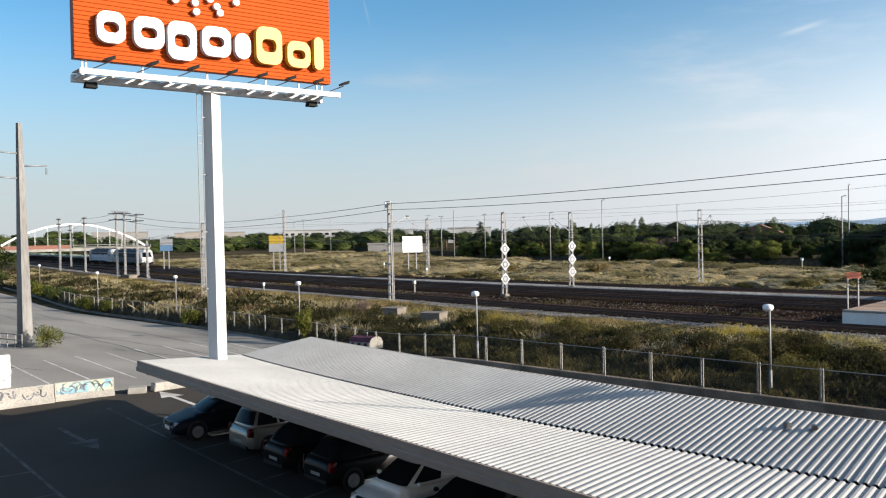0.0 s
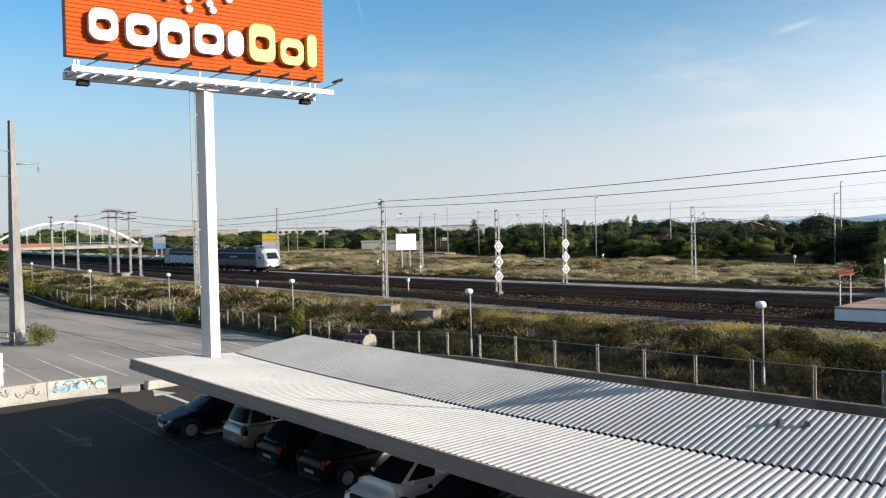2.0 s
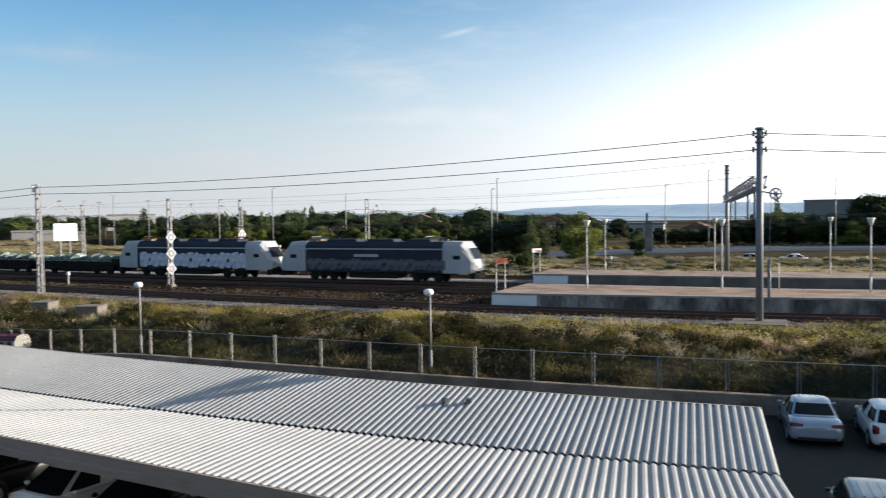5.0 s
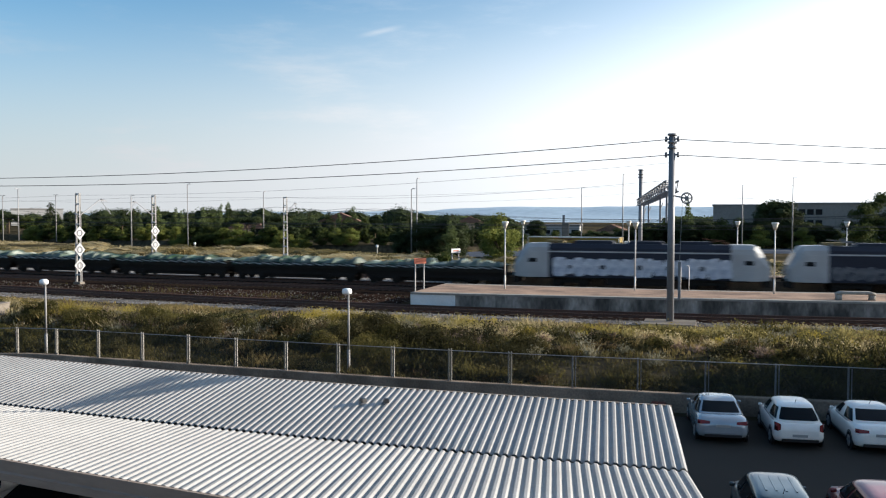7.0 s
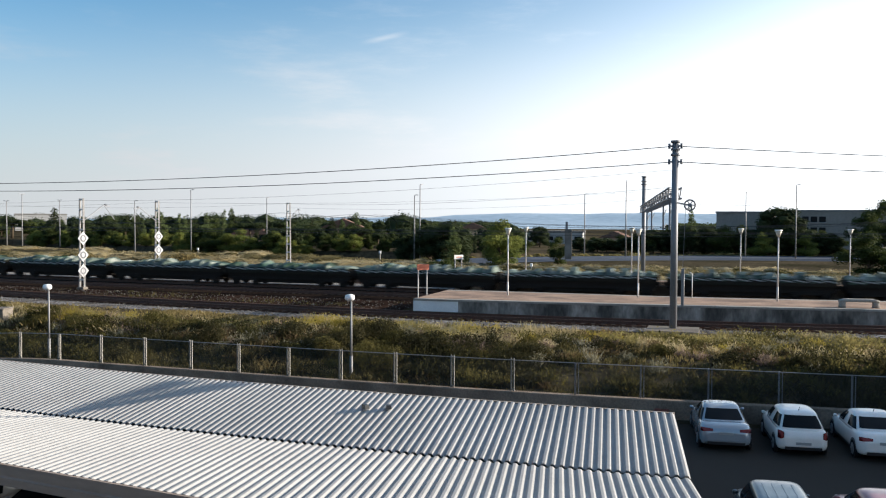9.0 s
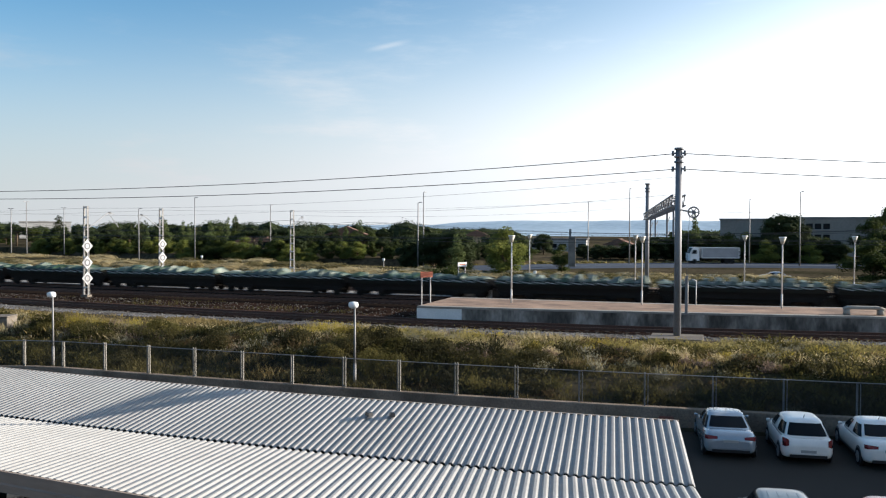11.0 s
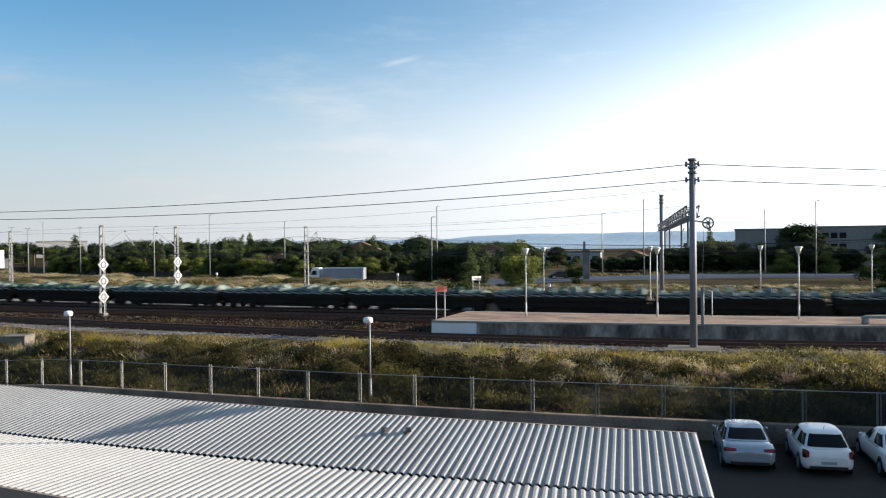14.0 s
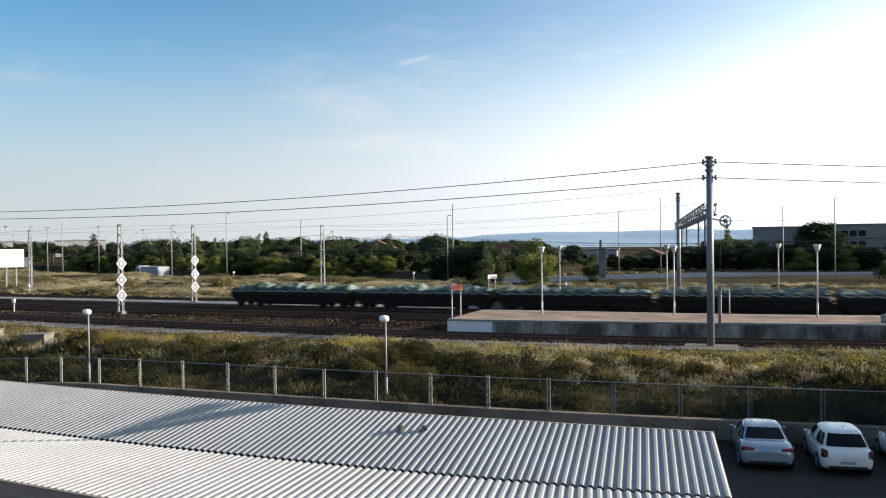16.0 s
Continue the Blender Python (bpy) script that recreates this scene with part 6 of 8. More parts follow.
def build_loco(style):
    label = "dark grey electric locomotive with white cabs and dim graffiti" if style == 0 else "dark blue electric locomotive covered in white graffiti"
    c = thing("locomotive", pose(0, 0, 0), label, "locomotive", "locomotives")
    hl, hw = 10.55, 1.48
    # stations along the length: x, foot, top, half width
    def ring(x, z0, z1, w, lean=0.0):
        return [(x, -w, z0), (x, -w, z1 - 0.75), (x - lean * 0.5, -w * 0.97, z1 - 0.35), (x - lean, -w * 0.72, z1), (x - lean, w * 0.72, z1), (x - lean * 0.5, w * 0.97, z1 - 0.35), (x, w, z1 - 0.75), (x, w, z0)]
    bm = bmesh.new()
    loft(bm, [ring(-7.4, 0.95, 3.78, hw), ring(7.4, 0.95, 3.78, hw)], smooth=False)
    body = part("body", bm, M["loco_grey"], c)
    for s in (1, -1):
        bm = bmesh.new()
        rs = [ring(s * 7.38, 0.92, 3.82, hw + 0.02), ring(s * 9.2, 0.92, 3.8, hw + 0.02)]
        # sloping nose
        rs.append([(s * 10.1, -1.36, 0.95), (s * 10.15, -1.36, 2.0), (s * 9.65, -1.3, 2.95), (s * 9.3, -1.05, 3.72), (s * 9.3, 1.05, 3.72), (s * 9.65, 1.3, 2.95), (s * 10.15, 1.36, 2.0), (s * 10.1, 1.36, 0.95)])
        rs.append([(s * 10.4, -1.1, 1.0), (s * 10.45, -1.12, 1.9), (s * 9.95, -1.05, 2.85), (s * 9.45, -0.8, 3.68), (s * 9.45, 0.8, 3.68), (s * 9.95, 1.05, 2.85), (s * 10.45, 1.12, 1.9), (s * 10.4, 1.1, 1.0)])
        loft(bm, rs, smooth=False)
        cab = part("cab", bm, M["loco_white"], c, "white cab with a raked windscreen")
        bm = bmesh.new()
        q = [(s * 10.32, -1.0, 2.15), (s * 10.32, 1.0, 2.15), (s * 9.72, 0.9, 3.25), (s * 9.72, -0.9, 3.25)]
        inset_pane(bm, q if s > 0 else [q[1], q[0], q[3], q[2]], 0.02, 0.05, 0.05)
        part("windscreen", bm, M["glass"], cab)
        for y in (-1, 1):
            bm = bmesh.new()
            yy = y * (hw + 0.03)
            quad = [(s * 8.4, yy, 2.2), (s * 9.15, yy, 2.2), (s * 9.0, yy * 0.985, 3.0), (s * 8.4, yy * 0.985, 3.0)]
            vs = [bm.verts.new(p) for p in quad]
            bm.faces.new(vs)
            part("side_window", bm, M["glass"], cab)
            bm = bmesh.new()
            rod(bm, (s * 10.4, y * 0.85, 1.55), (s * 10.5, y * 0.85, 1.55), 0.13, n=10)
            part("headlight", bm, M["lens"], cab)
            bm = bmesh.new()
            rod(bm, (s * 10.35, y * 0.87, 1.05), (s * 10.9, y * 0.87, 1.05), 0.09, n=8)
            rod(bm, (s * 10.9, y * 0.87, 1.05), (s * 10.97, y * 0.87, 1.05), 0.24, n=12)
            part("buffer", bm, M["loco_under"], c)
        bm = bmesh.new()
        box(bm, (s * 10.2, 0, 0.72), (0.5, 2.7, 0.55))
        part("snow_plough", bm, M["loco_under"], c)
        bogie(c, s * 5.6)
    for y in (-1, 1):
        bm = bmesh.new()
        bar(bm, (-7.38, y * (hw + 0.012), 3.12), (7.38, y * (hw + 0.012), 3.12), 0.02, 0.12)
        part("white_stripe", bm, M["loco_white"], body)
        # sprayed blobs along the lower side
        rnd = random.Random(5 + style)
        x = -7.2 if style == 0 else -7.0
        k = 0
        while x < 7.0:
            w = rnd.uniform(0.55, 1.15)
            if style == 0:
                z, h, mat = 1.65, rnd.uniform(0.8, 1.15), M["graffiti_dim"]
            else:
                z, h, mat = 1.85, rnd.uniform(1.25, 1.7), M["graffiti_pale"]
                w *= 1.1
            bm = bmesh.new()
            rounded_block(bm, 0, 0, w, h, -0.02, 0.0, 0.3, 0.42 if k % 3 == 1 else 0.0)
            if k % 2:
                bar(bm, (-w * 0.35, -0.012, h * 0.2), (w * 0.4, -0.012, -h * 0.35), 0.01, 0.14, 1)
            g = part("graffiti_shape", bm, [mat, M["graffiti_dim"]], body)
            g.matrix_basis = pose(x + w / 2, y * (hw + 0.008), z, 0, rnd.uniform(-14, 14), 0 if y < 0 else 180)
            x += w * 0.92
            k += 1
        if style == 0:
            bm = bmesh.new()
            box(bm, (-0.6, y * (hw + 0.012), 2.5), (2.6, 0.02, 0.26))
            part("name_bar", bm, M["loco_white"], body, "pale name bar on the side")
    bm = bmesh.new()
    box(bm, (0, 0, 0.98), (17.5, 2.7, 0.3))
    box(bm, (0, 0, 0.62), (5.2, 2.5, 0.55))
    part("underframe", bm, M["loco_under"], c)
    for x, L in ((-3.6, 3.4), (0.6, 3.0), (4.6, 2.6)):
        bm = bmesh.new()
        box(bm, (x, 0, 3.9), (L, 1.7, 0.26), 0, 0.9)
        part("roof_hood", bm, M["loco_grey"], c)
    for x in (-6.2, 6.2):
        bm = bmesh.new()
        for y in (-0.5, 0.5):
            bar(bm, (x - 0.9, y, 3.95), (x + 0.8, y, 4.12), 0.04, 0.05)
            bar(bm, (x + 0.8, y, 4.12), (x - 0.8, y * 0.5, 4.22), 0.04, 0.05)
        bar(bm, (x - 0.85, -0.85, 4.25), (x - 0.85, 0.85, 4.25), 0.1, 0.05)
        for y in (-0.55, 0.55):
            rod(bm, (x - 0.9, y, 3.76), (x - 0.9, y, 3.98), 0.09, n=8)
            rod(bm, (x + 0.8, y, 3.76), (x + 0.8, y, 3.98), 0.09, n=8)
        part("pantograph", bm, M["rust"] if style else M["galv_dark"], c, "folded pantograph")
    bm = bmesh.new()
    box(bm, (-6.9, 0, 3.95), (1.5, 1.2, 0.2))
    part("roof_equipment", bm, M["roof_ochre"], c, "ochre roof casing")
    return c


def build_wagon(seed):
    rnd = random.Random(seed)
    c = thing("freight_wagon", pose(0, 0, 0), "low dark freight wagon under peaked green tarpaulins", "freight wagon", "freight wagons")
    hl = 6.5
    bm = bmesh.new()
    box(bm, (0, 0, 1.2), (2 * hl, 2.5, 0.12))
    part("underframe", bm, M["loco_under"], c)
    for y in (-1, 1):
        bm = bmesh.new()
        prof = [(-hl, 1.25), (hl, 1.25), (hl, 0.85), (hl - 0.3, 0.6), (-hl + 0.3, 0.6), (-hl, 0.85)]
        prism(bm, prof, lambda u, v: (u, y * 0.9, v), lambda u, v: (u, y * 1.1, v))
        part("sole_bar", bm, M["loco_under"], c)
    bm = bmesh.new()
    box(bm, (0, 0, 0.62), (7.6, 1.7, 0.7), 0, 0.9)
    part("brake_box", bm, M["loco_under"], c)
    for y in (-1, 1):
        bm = bmesh.new()
        box(bm, (0, y * 1.36, 1.42), (2 * hl, 0.06, 0.5))
        for x in np.linspace(-hl + 0.05, hl - 0.05, 9):
            box(bm, (x, y * 1.42, 1.42), (0.12, 0.1, 0.54))
        bar(bm, (-hl, y * 1.4, 1.68), (hl, y * 1.4, 1.68), 0.1, 0.08)
        part("side_wall", bm, M["wagon"], c)
    for x in (-hl, hl):
        bm = bmesh.new()
        box(bm, (x, 0, 1.42), (0.08, 2.7, 0.5))
        part("end_wall", bm, M["wagon"], c)
        for y in (-0.87, 0.87):
            bm = bmesh.new()
            rod(bm, (x, y, 1.05), (x + math.copysign(0.24, x), y, 1.05), 0.08, n=8)
            rod(bm, (x + math.copysign(0.24, x), y, 1.05), (x + math.copysign(0.3, x), y, 1.05), 0.22, n=12)
            part("buffer", bm, M["loco_under"], c)
    n = 12
    for i in range(n):
        # each bay's sheet sags between its hoops and is peaked over the load
        x0, x1 = -hl + 2 * hl * i / n, -hl + 2 * hl * (i + 1) / n
        px = x0 + (x1 - x0) * rnd.uniform(0.35, 0.65)
        top = rnd.uniform(1.92, 2.36)
        bm = bmesh.new()
        rows = []
        for x, k in ((x0 + 0.02, 0.0), ((x0 + px) / 2, 0.45 + rnd.uniform(-0.1, 0.1)), (px - 0.25, 0.95), (px + 0.25, 1.0), ((px + x1) / 2, 0.5 + rnd.uniform(-0.1, 0.15)), (x1 - 0.02, 0.05)):
            z = 1.74 + (top - 1.74) * k
            j = lambda d: rnd.uniform(-d, d)
            rows.append([(x + j(0.08), -1.46, 1.52 + j(0.14)), (x + j(0.05), -1.44, 1.71), (x + j(0.1), -1.15, 1.73 + (z - 1.73) * 0.5 + j(0.1)), (x + j(0.1), -0.7, 1.73 + (z - 1.73) * 0.85 + j(0.1)), (x + j(0.15), j(0.3), z + j(0.1)), (x + j(0.1), 0.8, 1.73 + (z - 1.73) * 0.8 + j(0.08)), (x, 1.44, 1.71), (x, 1.46, 1.85)])
        strip(bm, rows)
        part("tarpaulin", bm, M["tarp_pale"] if rnd.random() < 0.48 else M["tarp"], c, "crumpled green tarpaulin")
        bm = bmesh.new()
        bar(bm, (x0, -1.47, 1.68), (x1, -1.47, 1.5), 0.02, 0.05)
        part("rope", bm, M["letter_side"], c)
    for x in (-hl + 1.9, hl - 1.9):
        bogie(c, x)
    return c


for _i in range(2):
    run_on_line(build_loco(_i), 10.97 + 22.0 * _i)
_kinds = [build_wagon(31 + _i) for _i in range(3)]
for _i in range(20):
    ob = _kinds[_i] if _i < 3 else copy_thing(_kinds[_i * 7 % 3], pose(0, 0, 0))
    run_on_line(ob, 44.0 + 6.8 + 13.7 * _i)


# ------------------------------------------------------------------ the far road and its traffic



def carriageway(f, o0, o1, label, level):
    bm = bmesh.new()
    rows = []
    for x in np.arange(-400, 401, 4.0):
        y, z = f(x), level(x)
        rows.append([(x, y + o0 - 1.5, z - 0.6), (x, y + o0, z - 0.04), (x, y + o1, z - 0.02), (x, y + o1 + 1.5, z - 0.6)])
    strip(bm, rows)
    solid("road", bm, M["road_grey"], label, "road", "structure")


def build_road():
    carriageway(ROAD, -8, 6, "grey carriageway beyond the railway field", road_z)
    carriageway(FAR_ROAD, -6, 7, "far grey carriageway in front of the trees", far_road_z)
    bm = bmesh.new()
    for f, off in ((ROAD, -7.4), (ROAD, -1.0), (ROAD, 5.4), (FAR_ROAD, -5.4), (FAR_ROAD, 0.5), (FAR_ROAD, 6.4)):
        for a in np.arange(-200, 100, 6.0):
            level = road_z if f is ROAD else far_road_z
            p, q = Vector((a, f(a) + off, level(a) + 0.01)), Vector((a + 6, f(a + 6) + off, level(a + 6) + 0.01))
            s = Vector((0, 0.08, 0))
            strip(bm, [[p - s, p + s], [q - s, q + s]])
    solid("lane_lines", bm, M["line_paint"], "white lane lines on the carriageway", "road marking", "structure")
    g = thing("guard_rail", pose(0, 0, 0), "grey steel guard rail along the carriageway", "guard rail")
    bm = bmesh.new()
    prof = [(-0.03, 0.4), (-0.07, 0.5), (-0.03, 0.55), (-0.07, 0.6), (-0.03, 0.7), (0.02, 0.7), (0.02, 0.4), (-0.03, 0.4)]
    strip(bm, [[(a, ROAD(a) - 8.3 + u, road_z(a) + v) for u, v in prof] for a in np.arange(-220, 101, 4.0)])
    part("beam", bm, M["galv"], g)
    bm = bmesh.new()
    for a in np.arange(-220, 100, 4.0):
        box(bm, (a, ROAD(a) - 8.22, road_z(a) + 0.1), (0.1, 0.1, 0.9))
    tagged(part("posts", bm, M["galv"], g), kind="stuff")


M["road_grey"] = surf("road_grey", (0.066, 0.08, 0.108), 0.85, 0, (0.05, 0.062, 0.084), 0.1, 8, 0.5, 0.2, 0.3, 0.01)
build_road()


def build_truck(box_mat, label, Lb, axles, top=3.92):
    t = thing("truck", pose(0, 0, 0), label, "truck")
    bm = bmesh.new()
    box(bm, (4.5 - Lb / 2, 0, (top + 1.18) / 2), (Lb, 2.5, top - 1.17))
    b = part("trailer_box", bm, box_mat, t)
    bm = bmesh.new()
    for y in (-1.27, 1.27):
        for z in (1.2, top):
            bar(bm, (4.5 - Lb, y, z), (4.5, y, z), 0.05, 0.12)
        for x in (4.55 - Lb, 4.45):
            bar(bm, (x, y, 1.2), (x, y, top - 0.02), 0.1, 0.05)
    part("trailer_trim", bm, M["white_paint"], b)
    bm = bmesh.new()
    loft(bm, [[(x0, -1.22, 0.6), (x1, -1.22, 2.0), (x2, -1.15, 3.4), (x2, 1.15, 3.4), (x1, 1.22, 2.0), (x0, 1.22, 0.6)] for x0, x1, x2 in ((5.0, 5.0, 5.0), (6.9, 6.95, 6.3))], smooth=False)
    cab = part("cab", bm, M["white_paint"], t)
    bm = bmesh.new()
    inset_pane(bm, ((6.95, -1.2, 2.0), (6.95, 1.2, 2.0), (6.3, 1.12, 3.4), (6.3, -1.12, 3.4)), 0.06, 0.1, 0.03)
    part("windscreen", bm, M["glass"], cab)
    for y in (-1, 1):
        bm = bmesh.new()
        vs = [bm.verts.new(p) for p in ((5.5, y * 1.235, 2.05), (6.6, y * 1.235, 2.05), (6.3, y * 1.2, 2.85), (5.5, y * 1.2, 2.85))]
        bm.faces.new(vs)
        part("side_window", bm, M["glass"], cab)
    bm = bmesh.new()
    box(bm, (4.7 - Lb / 2, 0, 0.95), (Lb - 0.9, 1.2, 0.3))
    part("chassis", bm, M["loco_under"], t)
    for x in axles:
        for y in (-1, 1):
            bm = bmesh.new()
            rod(bm, (x, y * 0.95, 0.5), (x, y * 1.24, 0.5), 0.5, n=16)
            part("wheel", bm, M["rubber"], t)
    return t


def drive(ob, rows, f, off, flip=False):
    """Runs a vehicle along the road line f: rows of seconds and x."""
    out = []
    for t, x in rows:
        h = heading(f, x)
        out.append((t, pose(x, f(x) + off, (road_z if f is ROAD else far_road_z)(x), 0, 0, h + (180 if flip else 0))))
    MOVING.append((ob, out))


M["cargo_grey"] = surf("cargo_grey", (0.29, 0.3, 0.32), 0.5, 0.1, (0.21, 0.215, 0.23), 0.6, 12, 0.5, 0.12, 0.1, 0.004)
_yt = build_truck(M["cargo_yellow"], "articulated truck with a yellow curtain trailer", 13.4, (-7.2, -5.9, -4.6, 3.6, 6.0))
drive(_yt, [(0.0, -205.0), (2.0, -150.0), (3.0, -121.0), (4.0, -92.5), (5.0, -66.5), (6.0, -41.5), (7.0, -17.0), (8.0, 6.6), (9.0, 30.0), (16.0, 194.0)], ROAD, -5.0)
_wt = build_truck(M["cargo_grey"], "rigid truck with a plain grey box body", 8.0, (-2.0, -0.8, 6.0), 3.3)
drive(_wt, [(0.0, 270.0), (5.0, 146.0), (8.0, 73.0), (11.0, 0.2), (12.0, -23.5), (13.0, -47.2), (14.0, -70.0), (14.5, -82.2), (15.0, -95.6), (16.0, -128.0)], FAR_ROAD, 2.5, True)


def road_car(paint, label, x0, v, f, off, t0):
    c = build_car("sedan", paint, label, pose(0, 0, 0))
    drive(c, [(t, x0 + v * (t - t0)) for t in np.arange(0, 16.1, 1.0)], f, off, v < 0)


road_car(M["p_white"], "white saloon driving on the near carriageway", -0.9, 24, ROAD, -5.0, 5.0)
road_car(M["p_grey"], "dark grey saloon driving on the near carriageway", -6.6, 24, ROAD, -5.0, 5.0)
road_car(M["p_silver"], "silver saloon driving on the near carriageway", 7.5, 24, ROAD, -4.5, 11.0)
road_car(M["p_black"], "dark saloon driving on the far carriageway", 4.0, -26, FAR_ROAD, -1.5, 12.6)


def tall_lamp(x, y, h, double=False):
    l = thing("street_lamp", pose(x, y, 1.2, 0, 0, random.uniform(0, 90)), "tall slim galvanised road lamp", "street lamp", "tall road lamps")
    bm = bmesh.new()
    rod(bm, (0, 0, -0.3), (0, 0, h - 1.2), 0.13, 0.08, 8)
    part("post", bm, M["galv"], l)
    bm = bmesh.new()
    for s in ((-1, 1) if double else (1,)):
        bar(bm, (0, 0, h - 1.22), (s * 0.35, 0, h - 1.17), 0.06, 0.05)
        box(bm, (s * 0.42, 0, h - 1.14), (0.5, 0.22, 0.12))
    part("lamp_head", bm, M["galv_dark"], l)


for _x, _y, _h in ((-50.2, 146, 13.9), (-50.5, 143.9, 12.0), (-104.1, 156.5, 13.7), (-90, 162.9, 12.2), (-110.5, 146.7, 11.2), (-142, 150.7, 12.8), (-144.5, 149, 11.3), (-25.6, 177.6, 13.1), (-16.5, 169.2, 15.3),
                   (14.0, 172.0, 14.5), (39, 160, 14.5), (5.5, 180.0, 13.4), (-175, 175, 12.4), (-200, 150, 12.0), (-150, 171, 12.0), (-218, 160, 11.5), (-238, 190, 13)):
    tall_lamp(_x, _y, _h, _x < -140)


def billboard(x, y, z, w, h, rz, mats, label, legs=2):
    b = thing("billboard", pose(x, y, 1.2, 0, 0, rz), label, "billboard", "billboards")
    for k in range(legs):
        bm = bmesh.new()
        box(bm, ((k + 0.5) / legs * w * 0.8 - 0.4 * w, 0.15, z / 2), (0.18, 0.18, z + 0.4))
        part("leg", bm, M["galv_dark"], b)
    n = len(mats)
    for k, m in enumerate(mats):
        bm = bmesh.new()
        box(bm, (0, 0, z + h * (k + 0.5) / n), (w, 0.16, h / n - 0.02))
        part("panel", bm, m, b)
    return b


M["sign_blue"] = surf("sign_blue", (0.07, 0.13, 0.22), 0.85)
M["sign_yellow"] = surf("sign_yellow", (0.32, 0.22, 0.03), 0.85)
M["facade_dull"] = surf("facade_dull", (0.2, 0.21, 0.23), 0.85)
_b = billboard(-101.6, 97.9, 3.25, 3.4, 2.6, 66, [M["letter_white"]], "white blank billboard on two legs in the field")
bm = bmesh.new()
box(bm, (-0.05, -0.09, 4.5), (2.7, 0.012, 0.1))
part("lettering_bar", bm, M["letter_side"], _b)
billboard(-163.5, 88.0, 3.7, 2.5, 2.5, 72, [M["sign_blue"], M["facade_dull"]], "blue and white hoarding on steel legs")
billboard(-134.5, 94.6, 3.4, 2.9, 3.0, 66, [M["facade_dull"], M["sign_yellow"]], "yellow and white hoarding on steel legs")


# ------------------------------------------------------------------ plants
rng = np.random.default_rng(7)


def leaf_cloud(blobs, count, size, flat=1.0, shell=0.55, skew=0.0, face=1.1):
    """Small bent leaf clumps strewn over and inside a set of blobs (x, y, z, rx, rz). Returns vertices and faces."""
    b = np.array(blobs, float)
    wts = b[:, 3] ** 2 * b[:, 4]
    pick = rng.choice(len(b), count, p=wts / wts.sum())
    d = rng.normal(size=(count, 3))
    d /= np.linalg.norm(d, axis=1)[:, None]
    r = shell + (1 - shell) * rng.random(count) ** 0.6
    r *= 1 + 0.09 * rng.normal(size=count)
    c = b[pick, :3] + d * r[:, None] * np.stack([b[pick, 3], b[pick, 3], b[pick, 4]], 1)
    a = rng.normal(size=(count, 3)) + d * face
    a /= np.linalg.norm(a, axis=1)[:, None]
    u = np.cross(a, rng.normal(size=(count, 3)))
    u /= np.linalg.norm(u, axis=1)[:, None]
    w = np.cross(a, u)
    s = size * rng.uniform(0.55, 1.4, count)[:, None]
    quad = np.stack([c - u * s * 0.5, c - w * s * 0.32 + a * s * 0.12, c + u * s * 0.5, c + w * s * 0.32 + a * s * 0.12], 1)
    return quad.reshape(-1, 3), np.arange(count * 4).reshape(-1, 4)


def cores(blobs, k=0.8):
    """A rough faceted heart for each blob, so that no light passes through the middle of a clump."""
    b = np.array(blobs, float)
    lat = [(0.0, 1.0)] + [(math.cos(radians(e)), math.sin(radians(e))) for e in (38, 0, -38)]
    ring = np.array([(c * math.cos(math.pi * (j + 0.5 * (i % 2)) / 3), c * math.sin(math.pi * (j + 0.5 * (i % 2)) / 3), z) for i, (c, z) in enumerate(lat[1:]) for j in range(6)] + [(0, 0, 1.0)])
    tri = []
    for i in range(2):
        for j in range(6):
            p, q = 6 * i + j, 6 * i + (j + 1) % 6
            u, w = p + 6, q + 6
            tri += [(p, q, w), (p, w, u)]
    tri += [(j, 18, (j + 1) % 6) for j in range(6)]
    m = len(b)
    v = b[:, None, :3] + ring[None] * np.stack([b[:, 3], b[:, 3], b[:, 4]], 1)[:, None, :] * k * rng.uniform(0.78, 1.12, (m, 19, 1))
    f = (np.arange(m)[:, None, None] * 19 + np.array(tri)[None]).reshape(-1, 3)
    return v.reshape(-1, 3), f


def with_cores(v, f, blobs, k=0.8):
    cv, cf = cores(blobs, k)
    return np.concatenate([v, cv]), f.tolist() + (cf + len(v)).tolist()


def cloud_mesh(name, v, f, mat):
    me = bpy.data.meshes.new(name)
    me.from_pydata(v.tolist(), [], f if isinstance(f, list) else f.tolist())
    me.materials.append(mat)
    return me


def blades(points, h, w, n, lean=0.35):
    """Tufts of thin three-cornered blades at points (x, y, z)."""
    p = np.repeat(np.asarray(points, float), n, axis=0)
    m = len(p)
    hh = np.repeat(np.asarray(h, float), n) * rng.uniform(0.5, 1.15, m)
    ww = np.repeat(np.asarray(w, float), n)
    a = rng.uniform(0, 2 * np.pi, m)
    off = rng.normal(size=(m, 2)) * ww[:, None] * 0.7
    base = p.copy()
    base[:, :2] += off
    side = np.stack([np.cos(a), np.sin(a), np.zeros(m)], 1) * (ww * rng.uniform(0.05, 0.13, m))[:, None]
    ln = rng.normal(size=(m, 2)) * lean * hh[:, None]
    tip = base.copy()
    tip[:, :2] += ln
    tip[:, 2] += hh
    mid = (base + tip) / 2
    mid[:, 2] += hh * 0.12
    v = np.stack([base - side - [0, 0, 0.05], base + side - [0, 0, 0.05], mid + side * 0.7, tip, mid - side * 0.7], 1).reshape(-1, 3)
    k = np.arange(m)[:, None] * 5
    f = [tuple(q) for q in (k + np.array([0, 1, 2, 3, 4])).tolist()]
    return v, f


